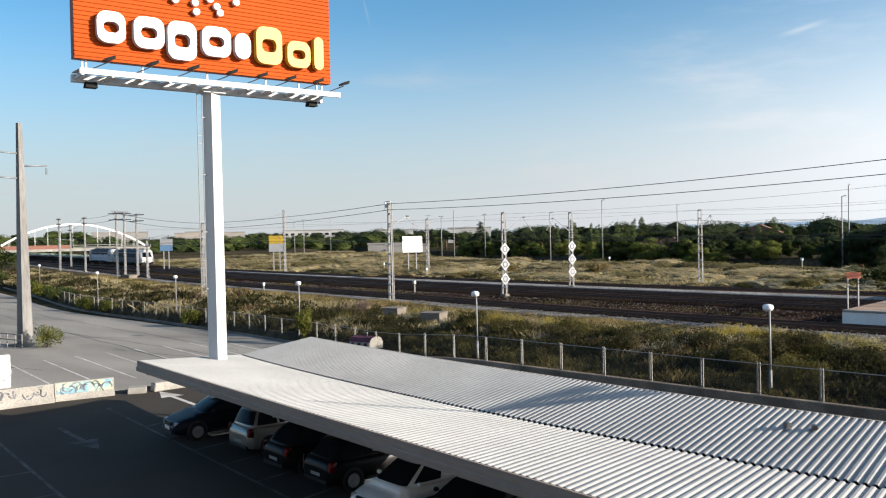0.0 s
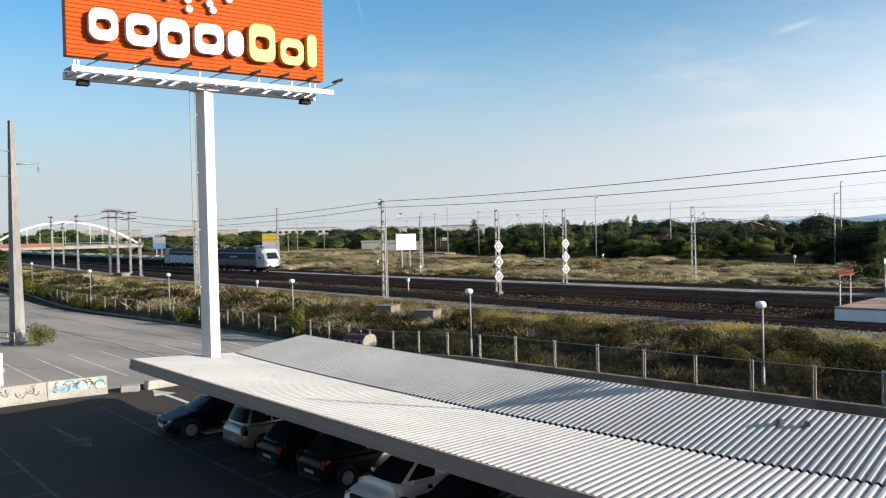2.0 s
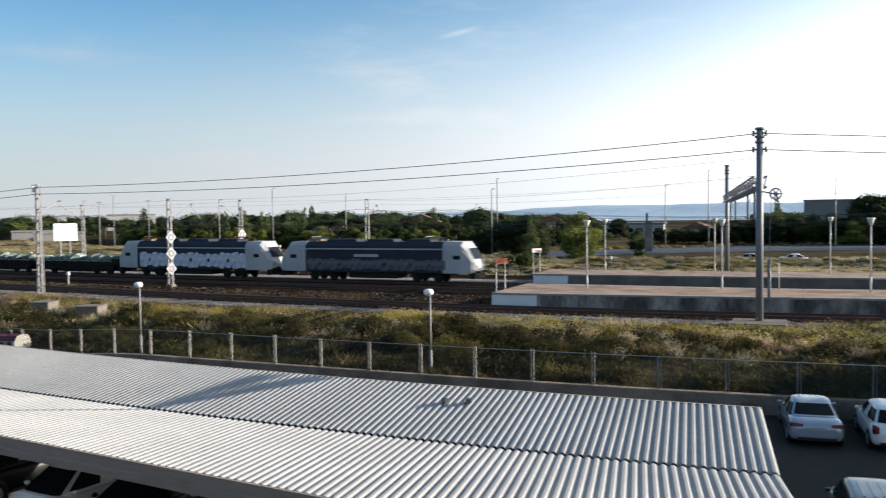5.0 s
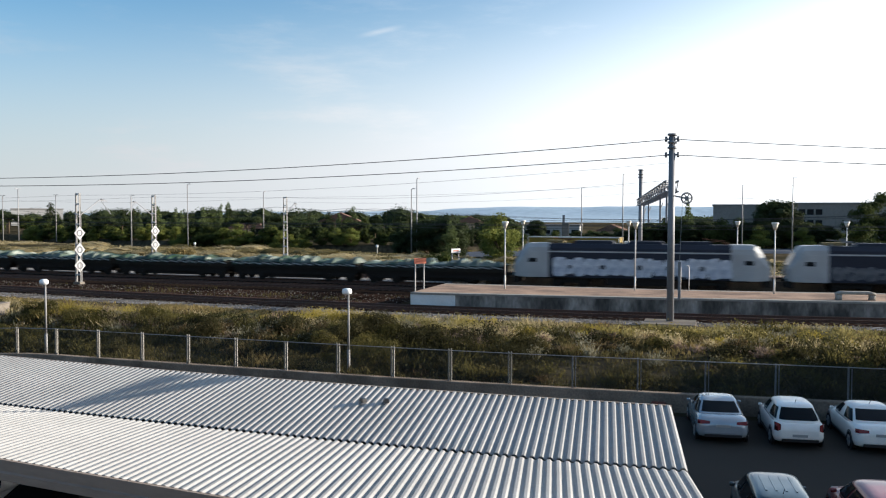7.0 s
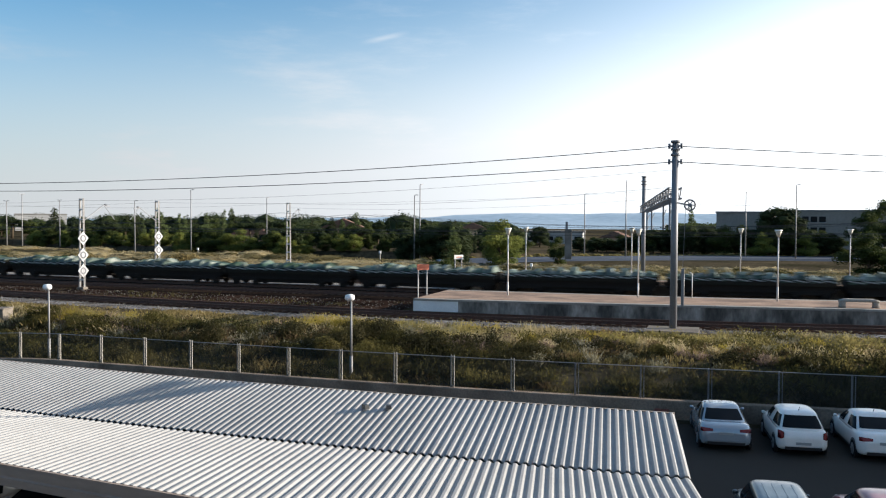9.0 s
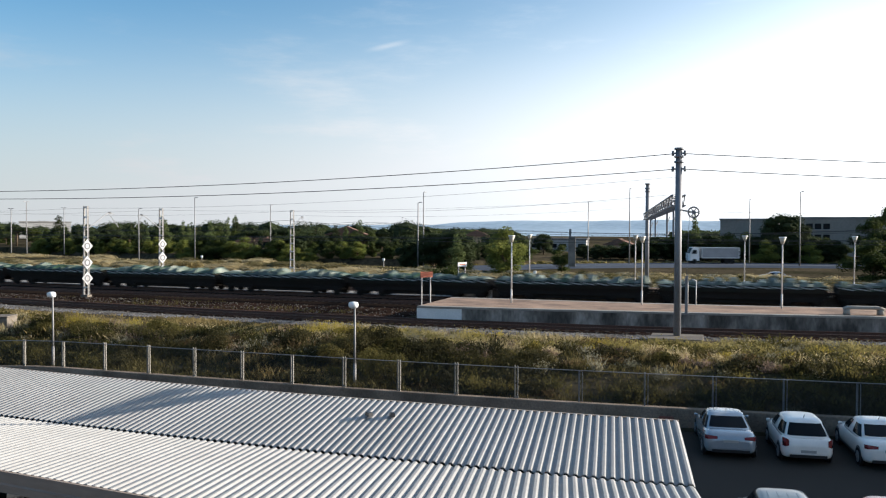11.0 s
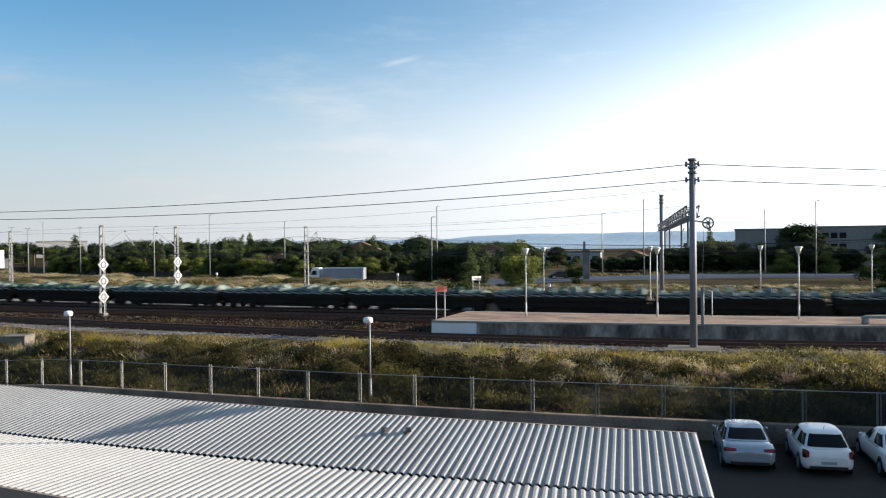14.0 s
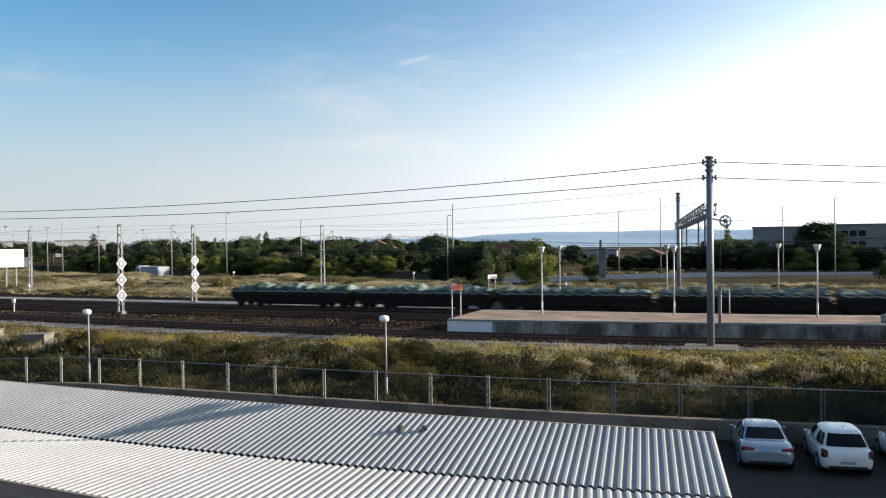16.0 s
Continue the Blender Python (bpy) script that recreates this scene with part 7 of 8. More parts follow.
def stuff(name, v, f, mat, label, category):
    me = bpy.data.meshes.new(name)
    me.from_pydata(v.tolist(), [], f if isinstance(f, list) else f.tolist())
    me.materials.append(mat)
    return tagged(new(name, me), label, category, kind="stuff")


# --- weeds of the bank between fence and near track
BLOCKS = ((-48.6, 44.8), (-43.0, 43.4))       # concrete blocks that stand clear of the weeds


def bank_points(n, x0, x1, lo, hi, seed, bare=0.0, size=0.16):
    """Places on the bank, gathered into patches; lo and hi run from the fence (0) to the gravel (1)."""
    out = []
    while len(out) < n:
        x = rng.uniform(x0, x1)
        f, t = FENCE(x) + 0.35, TRACK_1(x) - 6.6 - 4.2 * (1 - smooth(-32, -20, x))
        y = f + (t - f) * rng.uniform(lo, hi)
        k = noise.noise((x * size, y * size * 1.3, seed)) + 0.5 * noise.noise((x * size * 3, y * size * 3, seed + 20))
        if -4.6 < x < 0.0 and y > 48.4:
            continue
        if any(abs(x - bx * (1 - d)) < 1.4 and abs(y - by * (1 - d)) < 1.5 for bx, by in BLOCKS for d in (0.0, 0.04, 0.08)) and rng.random() < 0.85:
            continue
        if k > bare + rng.uniform(-0.12, 0.12):
            out.append((x, y, ground_z(x, y), k - bare))
    return np.array(out)


def weeds(name, n, x0, x1, lo, hi, seed, bare, h, w, each, lean, mat, label):
    q = bank_points(n, x0, x1, lo, hi, seed, bare)
    tall = (0.35 + 1.3 * np.clip(q[:, 3], 0, 0.7)) * rng.uniform(0.5, 1.3, len(q)) * h
    v, f = blades(q[:, :3], tall, np.full(len(q), w), each, lean)
    stuff(name, v, f, mat, label, "grass")


def thicket(name, n, x0, x1, lo, hi, seed, bare, r0, r1, leaves, size, mat, label):
    """Shrubs as domes of small leaves: a few lobes each, open between one shrub and the next."""
    q = bank_points(n, x0, x1, lo, hi, seed, bare, 0.1)
    bl = []
    for x, y, z, k in q:
        near_top = (y - FENCE(x)) / (TRACK_1(x) - 6.6 - FENCE(x))
        r = rng.uniform(r0, r1) * (0.65 + min(k, 0.5)) * (1.1 - 0.45 * near_top ** 2)
        flat = rng.uniform(0.5, 0.95)
        for _ in range(5):
            a, d = rng.uniform(0, 6.28), r * rng.uniform(0.1, 0.75)
            lobe = r * rng.uniform(0.3, 0.55)
            ly = max(y + d * math.sin(a), FENCE(x) + 0.2 + lobe)
            bl.append((x + d * math.cos(a), ly, z + r * flat * rng.uniform(0.2, 0.7), lobe, r * flat * rng.uniform(0.3, 0.5)))
    v, f = leaf_cloud(bl, leaves, size, shell=0.75, face=2.0)
    v[:, 2] = np.maximum(v[:, 2], 0.45)
    stuff(name, v, f, mat, label, "shrub")


def clumps(name, n, x0, x1, lo, hi, seed, bare, h0, h1, spread, each, width, mat, label):
    """Tall weeds: sheaves of thin bent stems that fan out from each root, most of them leafy."""
    q = bank_points(n, x0, x1, lo, hi, seed, bare, 0.12)
    m = n * each
    root = np.repeat(q[:, :3], each, axis=0)
    tall = np.repeat(rng.uniform(h0, h1, n) * (0.6 + np.clip(q[:, 3], 0, 0.6)), each) * rng.uniform(0.45, 1.1, m)
    wide = np.repeat(rng.uniform(0.6, 1.3, n) * spread, each)
    a, k = rng.uniform(0, 2 * np.pi, m), rng.random(m) ** 0.6
    out = np.stack([np.cos(a), np.sin(a), np.zeros(m)], 1)
    base = root + out * (wide * k * 0.75)[:, None] - [0, 0, 0.04]
    base[:, 1] = np.maximum(base[:, 1], np.array([FENCE(x) for x in base[:, 0]]) + 0.3)
    tip = base + out * (wide * k * rng.uniform(0.0, 0.6, m))[:, None] + rng.normal(size=(m, 3)) * [0.3, 0.3, 0.0] * tall[:, None]
    tip[:, 2] += tall * (0.85 - 0.5 * k * k)
    tip[:, 1] = np.maximum(tip[:, 1], base[:, 1] - 0.1)
    b = rng.uniform(0, 2 * np.pi, m)
    side = np.stack([np.cos(b), np.sin(b), rng.normal(size=m) * 0.3], 1) * (width * rng.uniform(0.3, 0.7, m))[:, None]
    low, top = base * 0.62 + tip * 0.38, base * 0.3 + tip * 0.7
    bare_stem = rng.random(m) < 0.38
    v = np.stack([base, low + side, top + side * 1.2, tip, top - side * 0.9, low - side], 1)[bare_stem].reshape(-1, 3)
    f = (np.arange(len(v) // 6)[:, None] * 6 + np.arange(6)).tolist()
    # leafy stems: small leaves set round the upper part of each
    b0, b1 = np.repeat(base[~bare_stem], 3, axis=0), np.repeat(tip[~bare_stem], 3, axis=0)
    at = b0 + (b1 - b0) * rng.uniform(0.25, 1.0, len(b0))[:, None] + rng.normal(size=b0.shape) * 0.05
    d = rng.normal(size=b0.shape) + [0, 0, 0.5]
    d /= np.linalg.norm(d, axis=1)[:, None]
    w = np.cross(d, rng.normal(size=b0.shape))
    w /= np.linalg.norm(w, axis=1)[:, None]
    ll = (width * rng.uniform(1.0, 2.9, len(b0)))[:, None]
    leaf = np.stack([at - d * ll, at + w * ll * 0.45, at + d * ll, at - w * ll * 0.45], 1).reshape(-1, 3)
    f += (len(v) + np.arange(len(b0))[:, None] * 4 + np.arange(4)).tolist()
    v = np.concatenate([v, leaf])
    stuff(name, v, f, mat, label, "weeds")


weeds("bank_grass", 5000, -62, 42, 0.0, 1.0, 1.0, -0.5, 0.24, 0.22, 9, 0.6, M["grass_mix"], "low mixed weeds and grass on the railway bank")
weeds("meadow_grass", 3600, -62, 42, 0.0, 0.85, 14.0, -0.3, 0.36, 0.26, 14, 0.6, M["grass_mix"], "dense olive-brown meadow grass behind the fence")
weeds("tall_grass", 2400, -24, 42, 0.64, 0.95, 5.0, -0.05, 0.45, 0.24, 18, 0.4, M["grass_lit"], "tall yellow-green grass along the top of the bank")
weeds("dry_grass", 1400, -62, 42, 0.5, 0.97, 9.0, 0.16, 0.55, 0.2, 18, 0.4, M["straw"], "pale straw-coloured dry grass on the railway bank")
weeds("golden_grass", 1500, -62, 42, 0.05, 0.95, 19.0, 0.1, 0.5, 0.24, 18, 0.5, M["grass_dry"], "golden dry grass clumps on the railway bank")
thicket("bank_shrubs", 90, -62, 42, 0.05, 0.55, 3.0, -0.1, 0.8, 1.5, 110000, 0.09, M["shrub_dark"], "dark green shrubs behind the fence, shade put into their colour")
thicket("olive_shrubs", 70, -62, 42, 0.1, 0.85, 7.0, 0.1, 0.7, 1.3, 80000, 0.085, M["shrub_olive"], "olive-green shrubs on the bank, sunlit tone put into their colour")
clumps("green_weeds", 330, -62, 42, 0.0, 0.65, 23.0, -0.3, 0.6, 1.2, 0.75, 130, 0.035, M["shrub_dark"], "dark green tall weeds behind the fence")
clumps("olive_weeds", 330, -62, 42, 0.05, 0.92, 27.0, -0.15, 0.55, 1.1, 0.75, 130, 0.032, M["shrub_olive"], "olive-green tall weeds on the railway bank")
clumps("crest_weeds", 330, -45, 42, 0.62, 0.95, 31.0, -0.1, 0.55, 1.1, 0.5, 130, 0.026, M["grass_lit"], "yellow-green tall weeds along the top of the bank")
clumps("golden_weeds", 150, -50, 42, 0.6, 0.97, 51.0, 0.05, 0.6, 1.15, 0.42, 130, 0.024, M["weed_gold"], "golden-yellow flowering weeds along the top of the bank")
clumps("seed_weeds", 190, -58, 42, 0.3, 1.0, 12.0, 0.0, 0.6, 1.15, 0.45, 120, 0.024, M["shrub_sage"], "pale grey-green thistles gone to seed")
clumps("straw_weeds", 190, -58, 42, 0.5, 1.0, 37.0, 0.05, 0.65, 1.25, 0.42, 120, 0.022, M["straw"], "bleached dry stalks on the bank")
clumps("mauve_weeds", 170, -58, 42, 0.35, 0.98, 43.0, 0.0, 0.55, 1.05, 0.5, 120, 0.024, M["weed_mauve"], "dull pinkish-brown seeding weeds on the bank")
clumps("brown_weeds", 190, -62, 42, 0.05, 0.92, 33.0, 0.0, 0.55, 1.0, 0.6, 110, 0.03, M["shrub_brown"], "brown withered weeds on the bank")
weeds("far_bank_grass", 4200, -190, -58, 0.0, 1.0, 2.0, -0.35, 0.36, 0.5, 8, 0.55, M["grass_mix"], "weeds on the bank along the empty lot")
weeds("far_dry_grass", 6200, -190, -40, 0.05, 1.0, 6.0, -0.35, 0.5, 0.5, 9, 0.6, M["straw"], "pale dry grass on the bank along the empty lot")
clumps("far_green_weeds", 330, -190, -60, 0.0, 0.7, 4.0, -0.2, 0.6, 1.4, 1.1, 60, 0.08, M["shrub_dark"], "dark weeds along the edge of the empty lot")
clumps("far_olive_weeds", 200, -190, -60, 0.1, 0.95, 8.0, -0.1, 0.6, 1.2, 1.1, 60, 0.08, M["shrub_olive"], "olive weeds on the bank along the empty lot")
clumps("far_brown_weeds", 260, -190, -60, 0.1, 1.0, 41.0, -0.1, 0.5, 1.1, 1.1, 60, 0.08, M["shrub_brown"], "brown withered weeds along the empty lot")

q = []
while len(q) < 3200:
    x = rng.uniform(-150, -20)
    y = TRACK_1(x) - rng.uniform(6.0, 11.2)
    if noise.noise((x * 0.2, y * 0.3, 61.0)) > rng.uniform(-0.5, 0.3):
        q.append((x, y, ground_z(x, y)))
v, f = blades(np.array(q), rng.uniform(0.08, 0.26, len(q)), np.full(len(q), 0.4), 8, 0.6)
stuff("path_weeds", v, f, M["grass_dry"], "low dry weeds beside the gravel path", "grass")

# --- field beyond the tracks
def scatter_field(n, x0, x1, y_far, seed):
    out = []
    while len(out) < n:
        x = rng.uniform(x0, x1)
        a, b = BED_FAR(x) + 1.5, ROAD(x) - 10.5
        y = a + (b - a) * rng.uniform(0, 1) ** 1.3
        if noise.noise((x * 0.08, y * 0.12, seed)) > rng.uniform(-0.4, 0.4):
            out.append((x, y, ground_z(x, y)))
    return np.array(out)


def field_tall(q, h):
    return h * (0.35 + 1.1 * np.clip(np.array([noise.noise((x * 0.05, y * 0.09, 31.0)) for x, y, z in q]) + 0.25, 0, 1)) * rng.uniform(0.5, 1.3, len(q))


p = scatter_field(11000, -230, 45, 0, 3.0)
v, f = blades(p, field_tall(p, 0.26), np.full(len(p), 0.7), 8, 0.6)
stuff("field_dry_grass", v, f, M["field_straw"], "low straw-coloured grass in the field", "grass")
p = scatter_field(7000, -230, 45, 0, 8.0)
v, f = blades(p, field_tall(p, 0.26), np.full(len(p), 0.7), 8, 0.6)
stuff("field_green_grass", v, f, M["field_olive"], "olive weeds in the field", "grass")
for nm, n, seed, bare, leaves, mat, label in (("field_tussocks", 620, 15.0, 0.0, 190000, M["field_straw"], "rounded golden grass tussocks in the field"), ("field_scrub", 240, 22.0, 0.1, 90000, M["field_olive"], "olive scrub in the field")):
    bl = []
    while len(bl) < n * 3:
        x = rng.uniform(-230, 45)
        a, b = BED_FAR(x) + 1.8, ROAD(x) - 10.5
        y = a + (b - a) * rng.uniform(0, 1)
        if noise.noise((x * 0.045, y * 0.08, seed)) < bare:
            continue
        r = rng.uniform(0.8, 2.4)
        for _ in range(3):
            bl.append((x + rng.normal() * r * 0.8, y + rng.normal() * r * 0.8, ground_z(x, y) + r * 0.08, r * rng.uniform(0.6, 1.1), r * rng.uniform(0.14, 0.27)))
    v, f = leaf_cloud(bl, leaves, 0.15, shell=0.7, face=2.6)
    v, f = with_cores(v, f, bl, 0.75)
    stuff(nm, v, f, mat, label, "grass")
# weeds between the tracks
out = []
while len(out) < 1500:
    x = rng.uniform(-150, 40)
    a, b = TRACK_1(x) + 2.5, TRAIN(x) - 7.5
    if b <= a:
        continue
    y = rng.uniform(a, b)
    if noise.noise((x * 0.1, y * 0.3, 12)) > rng.uniform(-0.2, 0.4):
        out.append((x, y, ground_z(x, y)))
v, f = blades(np.array(out), rng.uniform(0.15, 0.4, len(out)), np.full(len(out), 0.25), 4)
stuff("track_weeds", v, f, M["grass_mix"], "sparse dry weeds between the tracks", "grass")


# --- loose stones on the verge and between the tracks
def stones(name, n, x0, x1, y0, y1, z, r0, r1, label, mat):
    """Small six-cornered stones strewn between two lines of the plan."""
    x = rng.uniform(x0, x1, n)
    y = np.array([y0(a) + (y1(a) - y0(a)) * k for a, k in zip(x, rng.random(n))])
    r = rng.uniform(r0, r1, n)[:, None, None]
    oct_v = np.array([(1, 0, 0), (0, 1, 0), (-1, 0, 0), (0, -1, 0), (0, 0, 0.7), (0, 0, -0.7)], float)
    v = np.stack([x, y, np.full(n, z)], 1)[:, None, :] + oct_v[None] * r * rng.uniform(0.6, 1.3, (n, 6, 1))
    tri = np.array([(0, 1, 4), (1, 2, 4), (2, 3, 4), (3, 0, 4), (1, 0, 5), (2, 1, 5), (3, 2, 5), (0, 3, 5)])
    f = (np.arange(n)[:, None, None] * 6 + tri[None]).reshape(-1, 3)
    stuff(name, v.reshape(-1, 3), f, mat, label, "stones")


stones("verge_stones", 5200, -60, 40, lambda x: TRACK_1(x) - 5.6, lambda x: TRACK_1(x) - 1.6, 1.12, 0.03, 0.085, "pale loose stones on the gravel verge", M["stone"])
stones("bed_stones", 2600, -110, -20, lambda x: TRACK_1(x) + 2.0, lambda x: max(TRAIN(x) - 8.0, TRACK_1(x) + 2.4), 1.05, 0.03, 0.075, "scattered pale stones between the tracks", M["stone"])
stones("gravel_stones", 2000, -110, -10, lambda x: TRAIN(x) + 3.6, lambda x: TRAIN(x) + 6.6, 1.17, 0.03, 0.08, "pale stones between the far tracks", M["stone"])


# --- dry scrub beside the right-hand road
def build_verge_scrub():
    bl = []
    while len(bl) < 900:
        x = rng.uniform(-42, 60)
        a, b = BED_FAR(x) + 2.5, ROAD(x) - 10.0
        y = a + (b - a) * rng.random()
        if noise.noise((x * 0.06, y * 0.1, 51.0)) < -0.15:
            continue
        r = rng.uniform(0.6, 1.5)
        bl.append((x, y, ground_z(x, y) + r * 0.12, r, r * rng.uniform(0.3, 0.5)))
    edge = []
    for x in np.arange(-42, 60, 0.55):
        y = ROAD(x) - 12.6 + rng.normal() * 0.8
        r = rng.uniform(0.7, 1.2)
        edge.append((x, y, ground_z(x, y), r, r * rng.uniform(0.35, 0.6)))
    beyond = []
    for x in np.arange(-60, 60, 0.6):
        y = FAR_ROAD(x) + 9.5 + rng.normal() * 0.8
        r = rng.uniform(0.7, 1.5)
        beyond.append((x, y, ground_z(x, y), r, r * rng.uniform(0.5, 0.8)))
    for nm, part_of, count, mat, label in (("verge_scrub", bl[::2], 60000, M["shrub_sage"], "pale grey-green scrub beside the road"), ("verge_grass", bl[1::2], 60000, M["shrub_olive"], "olive grass beside the road"),
                                           ("road_edge_grass", edge, 30000, M["straw"], "pale dry grass along the road's edge"), ("far_verge", beyond, 24000, M["grass_lit"], "yellow-green grass beyond the far carriageway")):
        v, f = leaf_cloud(part_of, count, 0.13, shell=0.7, face=2.6)
        v, f = with_cores(v, f, part_of, 0.8)
        stuff(nm, v, f, mat, label, "grass")


build_verge_scrub()


# --- single bushes
def bush(x, y, z, r, h, mat, label, count=1600, size=0.14):
    b = thing("bush", pose(x, y, z), label, "bush", "bushes")
    bl = [(rng.normal() * r * 0.4, rng.normal() * r * 0.4, h * rng.uniform(0.3, 0.75), r * rng.uniform(0.4, 0.65), h * rng.uniform(0.25, 0.4)) for _ in range(7)]
    v, f = leaf_cloud(bl, count, size, shell=0.3)
    v[:, 2] = np.maximum(v[:, 2], 0.0)
    ob = new("foliage", cloud_mesh("foliage", v, f, mat))
    ob.parent = b
    bm = bmesh.new()
    for k in range(5):
        a = 2 * math.pi * k / 5
        rod(bm, (0, 0, -0.05), (r * 0.4 * math.cos(a), r * 0.4 * math.sin(a), h * 0.6), 0.03, 0.012, 5)
    part("stems", bm, M["bark"], b)


bush(-49.0, 36.4, 0.1, 0.55, 2.4, M["bush_yellow"], "bright yellow-green bush in front of the fence")
bush(-66.6, 38.0, 0.05, 0.9, 1.4, M["bush_yellow"], "yellow-green bush by the fence", 2200)
bush(-86.0, 39.4, 0.05, 1.1, 1.5, M["bush_yellow"], "yellow-green bush by the fence", 2200)
bush(-91.5, 40.0, 0.05, 1.3, 1.6, M["bush_yellow"], "yellow-green bush by the fence", 1800)
bush(-118.0, 45.5, 0.1, 1.8, 2.2, M["bush_yellow"], "large yellow-green bush at the lot's far corner", 2600, 0.25)
bush(-108.0, 43.4, 0.1, 1.8, 1.9, M["broad"], "green bush at the lot's far end", 2000, 0.2)
bush(-63.2, 24.6, 0.0, 0.9, 1.5, M["bush_yellow"], "straggly weed beside the utility pole", 1500, 0.12)
bush(-31.0, 98.5, 1.2, 1.6, 2.0, M["broad"], "green bush in the field", 1500, 0.25)
bush(-70.0, 104.0, 1.2, 2.2, 1.6, M["grass_dry"], "dry tussock bush in the field", 1500, 0.25)
bush(-84.0, 101.0, 1.2, 2.0, 1.5, M["grass_dry"], "dry tussock bush in the field", 1500, 0.25)


# --- trees
def tree_mesh(kind, seed):
    """Returns trunk and crown meshes of a tree about one unit of ten metres high."""
    global rng
    keep, rng = rng, np.random.default_rng(seed)
    bm = bmesh.new()
    bl = []
    if kind in ("broad", "shrub"):
        rod(bm, (0, 0, -0.3), (0.1, 0, 2.6), 0.26, 0.17, 8)
        for k in range(9):
            a, r = 2.4 * k + rng.uniform(-0.4, 0.4), rng.uniform(0.8, 2.7)
            z = rng.uniform(1.5, 7.6)
            r *= 1.2 - abs(z - 4.2) / 6
            rod(bm, (0.05, 0, 1.8 + 0.12 * k), (r * math.cos(a), r * math.sin(a), z), 0.12, 0.04, 5)
            bl.append((r * math.cos(a), r * math.sin(a), z, rng.uniform(1.3, 2.0), rng.uniform(1.1, 1.6)))
        bl.append((0, 0, 8.4, 1.5, 1.4))
        bl += [(rng.uniform(-1.8, 1.8), rng.uniform(-1.8, 1.8), 1.2, 1.3, 1.0) for _ in range(3)]
        v, f = leaf_cloud(bl, 5200, 0.34, shell=0.62, face=1.8)
        v, f = with_cores(v, f, bl, 0.66)
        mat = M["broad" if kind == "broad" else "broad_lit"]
    elif kind == "oak":
        rod(bm, (0, 0, -0.3), (0.1, 0, 3.0), 0.3, 0.2, 8)
        for k in range(16):
            a, z = 2.4 * k + rng.uniform(-0.4, 0.4), 1.6 + 6.4 * (k / 15) ** 0.9
            r = rng.uniform(0.55, 1.0) * 3.3 * math.sqrt(max(0.1, 1 - ((z - 4.0) / 5.6) ** 2))
            rod(bm, (0.05, 0, 1.4 + 0.1 * k), (r * math.cos(a), r * math.sin(a), z), 0.11, 0.04, 5)
            bl.append((r * math.cos(a), r * math.sin(a), z, rng.uniform(1.2, 1.9), rng.uniform(0.95, 1.4)))
        bl += [(0, 0, 8.2, 2.0, 1.3), (0, 0, 5.0, 2.6, 2.4)]
        v, f = leaf_cloud(bl, 6500, 0.3, shell=0.75, face=2.2)
        v, f = with_cores(v, f, bl, 0.8)
        mat = M["pine"]
    elif kind == "pine":
        rod(bm, (0, 0, -0.3), (0.2, 0.1, 6.6), 0.3, 0.16, 8)
        for k in range(9):
            a, r = 2.4 * k, rng.uniform(0.6, 3.1)
            z = 7.8 + rng.uniform(-0.9, 0.9) - 0.12 * r * r
            rod(bm, (0.15, 0.1, 5.0 + 0.15 * k), (r * math.cos(a), r * math.sin(a), z), 0.1, 0.04, 5)
            bl.append((r * math.cos(a), r * math.sin(a), z, rng.uniform(1.3, 2.0), rng.uniform(0.7, 1.1)))
        v, f = leaf_cloud(bl, 4200, 0.34, shell=0.65, face=1.8)
        v, f = with_cores(v, f, bl, 0.7)
        mat = M["pine"]
    elif kind == "cypress":
        rod(bm, (0, 0, -0.3), (0, 0, 7.5), 0.18, 0.05, 7)
        for k in range(9):
            z = 1.0 + k
            bl.append((rng.normal() * 0.12, rng.normal() * 0.12, z, 0.85 * (1 - (z / 10.6) ** 2.2) + 0.12, 0.9))
        v, f = leaf_cloud(bl, 2400, 0.27, shell=0.5)
        mat = M["pine"]
    elif kind == "conifer":
        rod(bm, (0, 0, -0.3), (0, 0, 9.4), 0.22, 0.04, 7)
        for k in range(22):
            z = 1.2 + 0.38 * k
            r = 2.2 * (1 - z / 10.2) + 0.2
            a = 2.4 * k
            rod(bm, (0, 0, z), (r * math.cos(a), r * math.sin(a), z - 0.25), 0.05, 0.02, 4)
            bl.append((r * 0.6 * math.cos(a), r * 0.6 * math.sin(a), z, r * 0.62 + 0.2, 0.45))
        v, f = leaf_cloud(bl, 3200, 0.32, shell=0.4)
        mat = M["pine"]
    else:
        rod(bm, (0, 0, -0.3), (0, 0, 8.0), 0.2, 0.05, 7)
        for k in range(10):
            z = 1.6 + 0.85 * k
            bl.append((rng.normal() * 0.35, rng.normal() * 0.35, z, 1.15 * (1 - abs(z - 5) / 7), 0.95))
        v, f = leaf_cloud(bl, 2200, 0.32, shell=0.4)
        mat = M["poplar"]
    rng = keep
    return mesh_of("trunk", bm, M["bark"]), cloud_mesh("crown", v, f, mat)


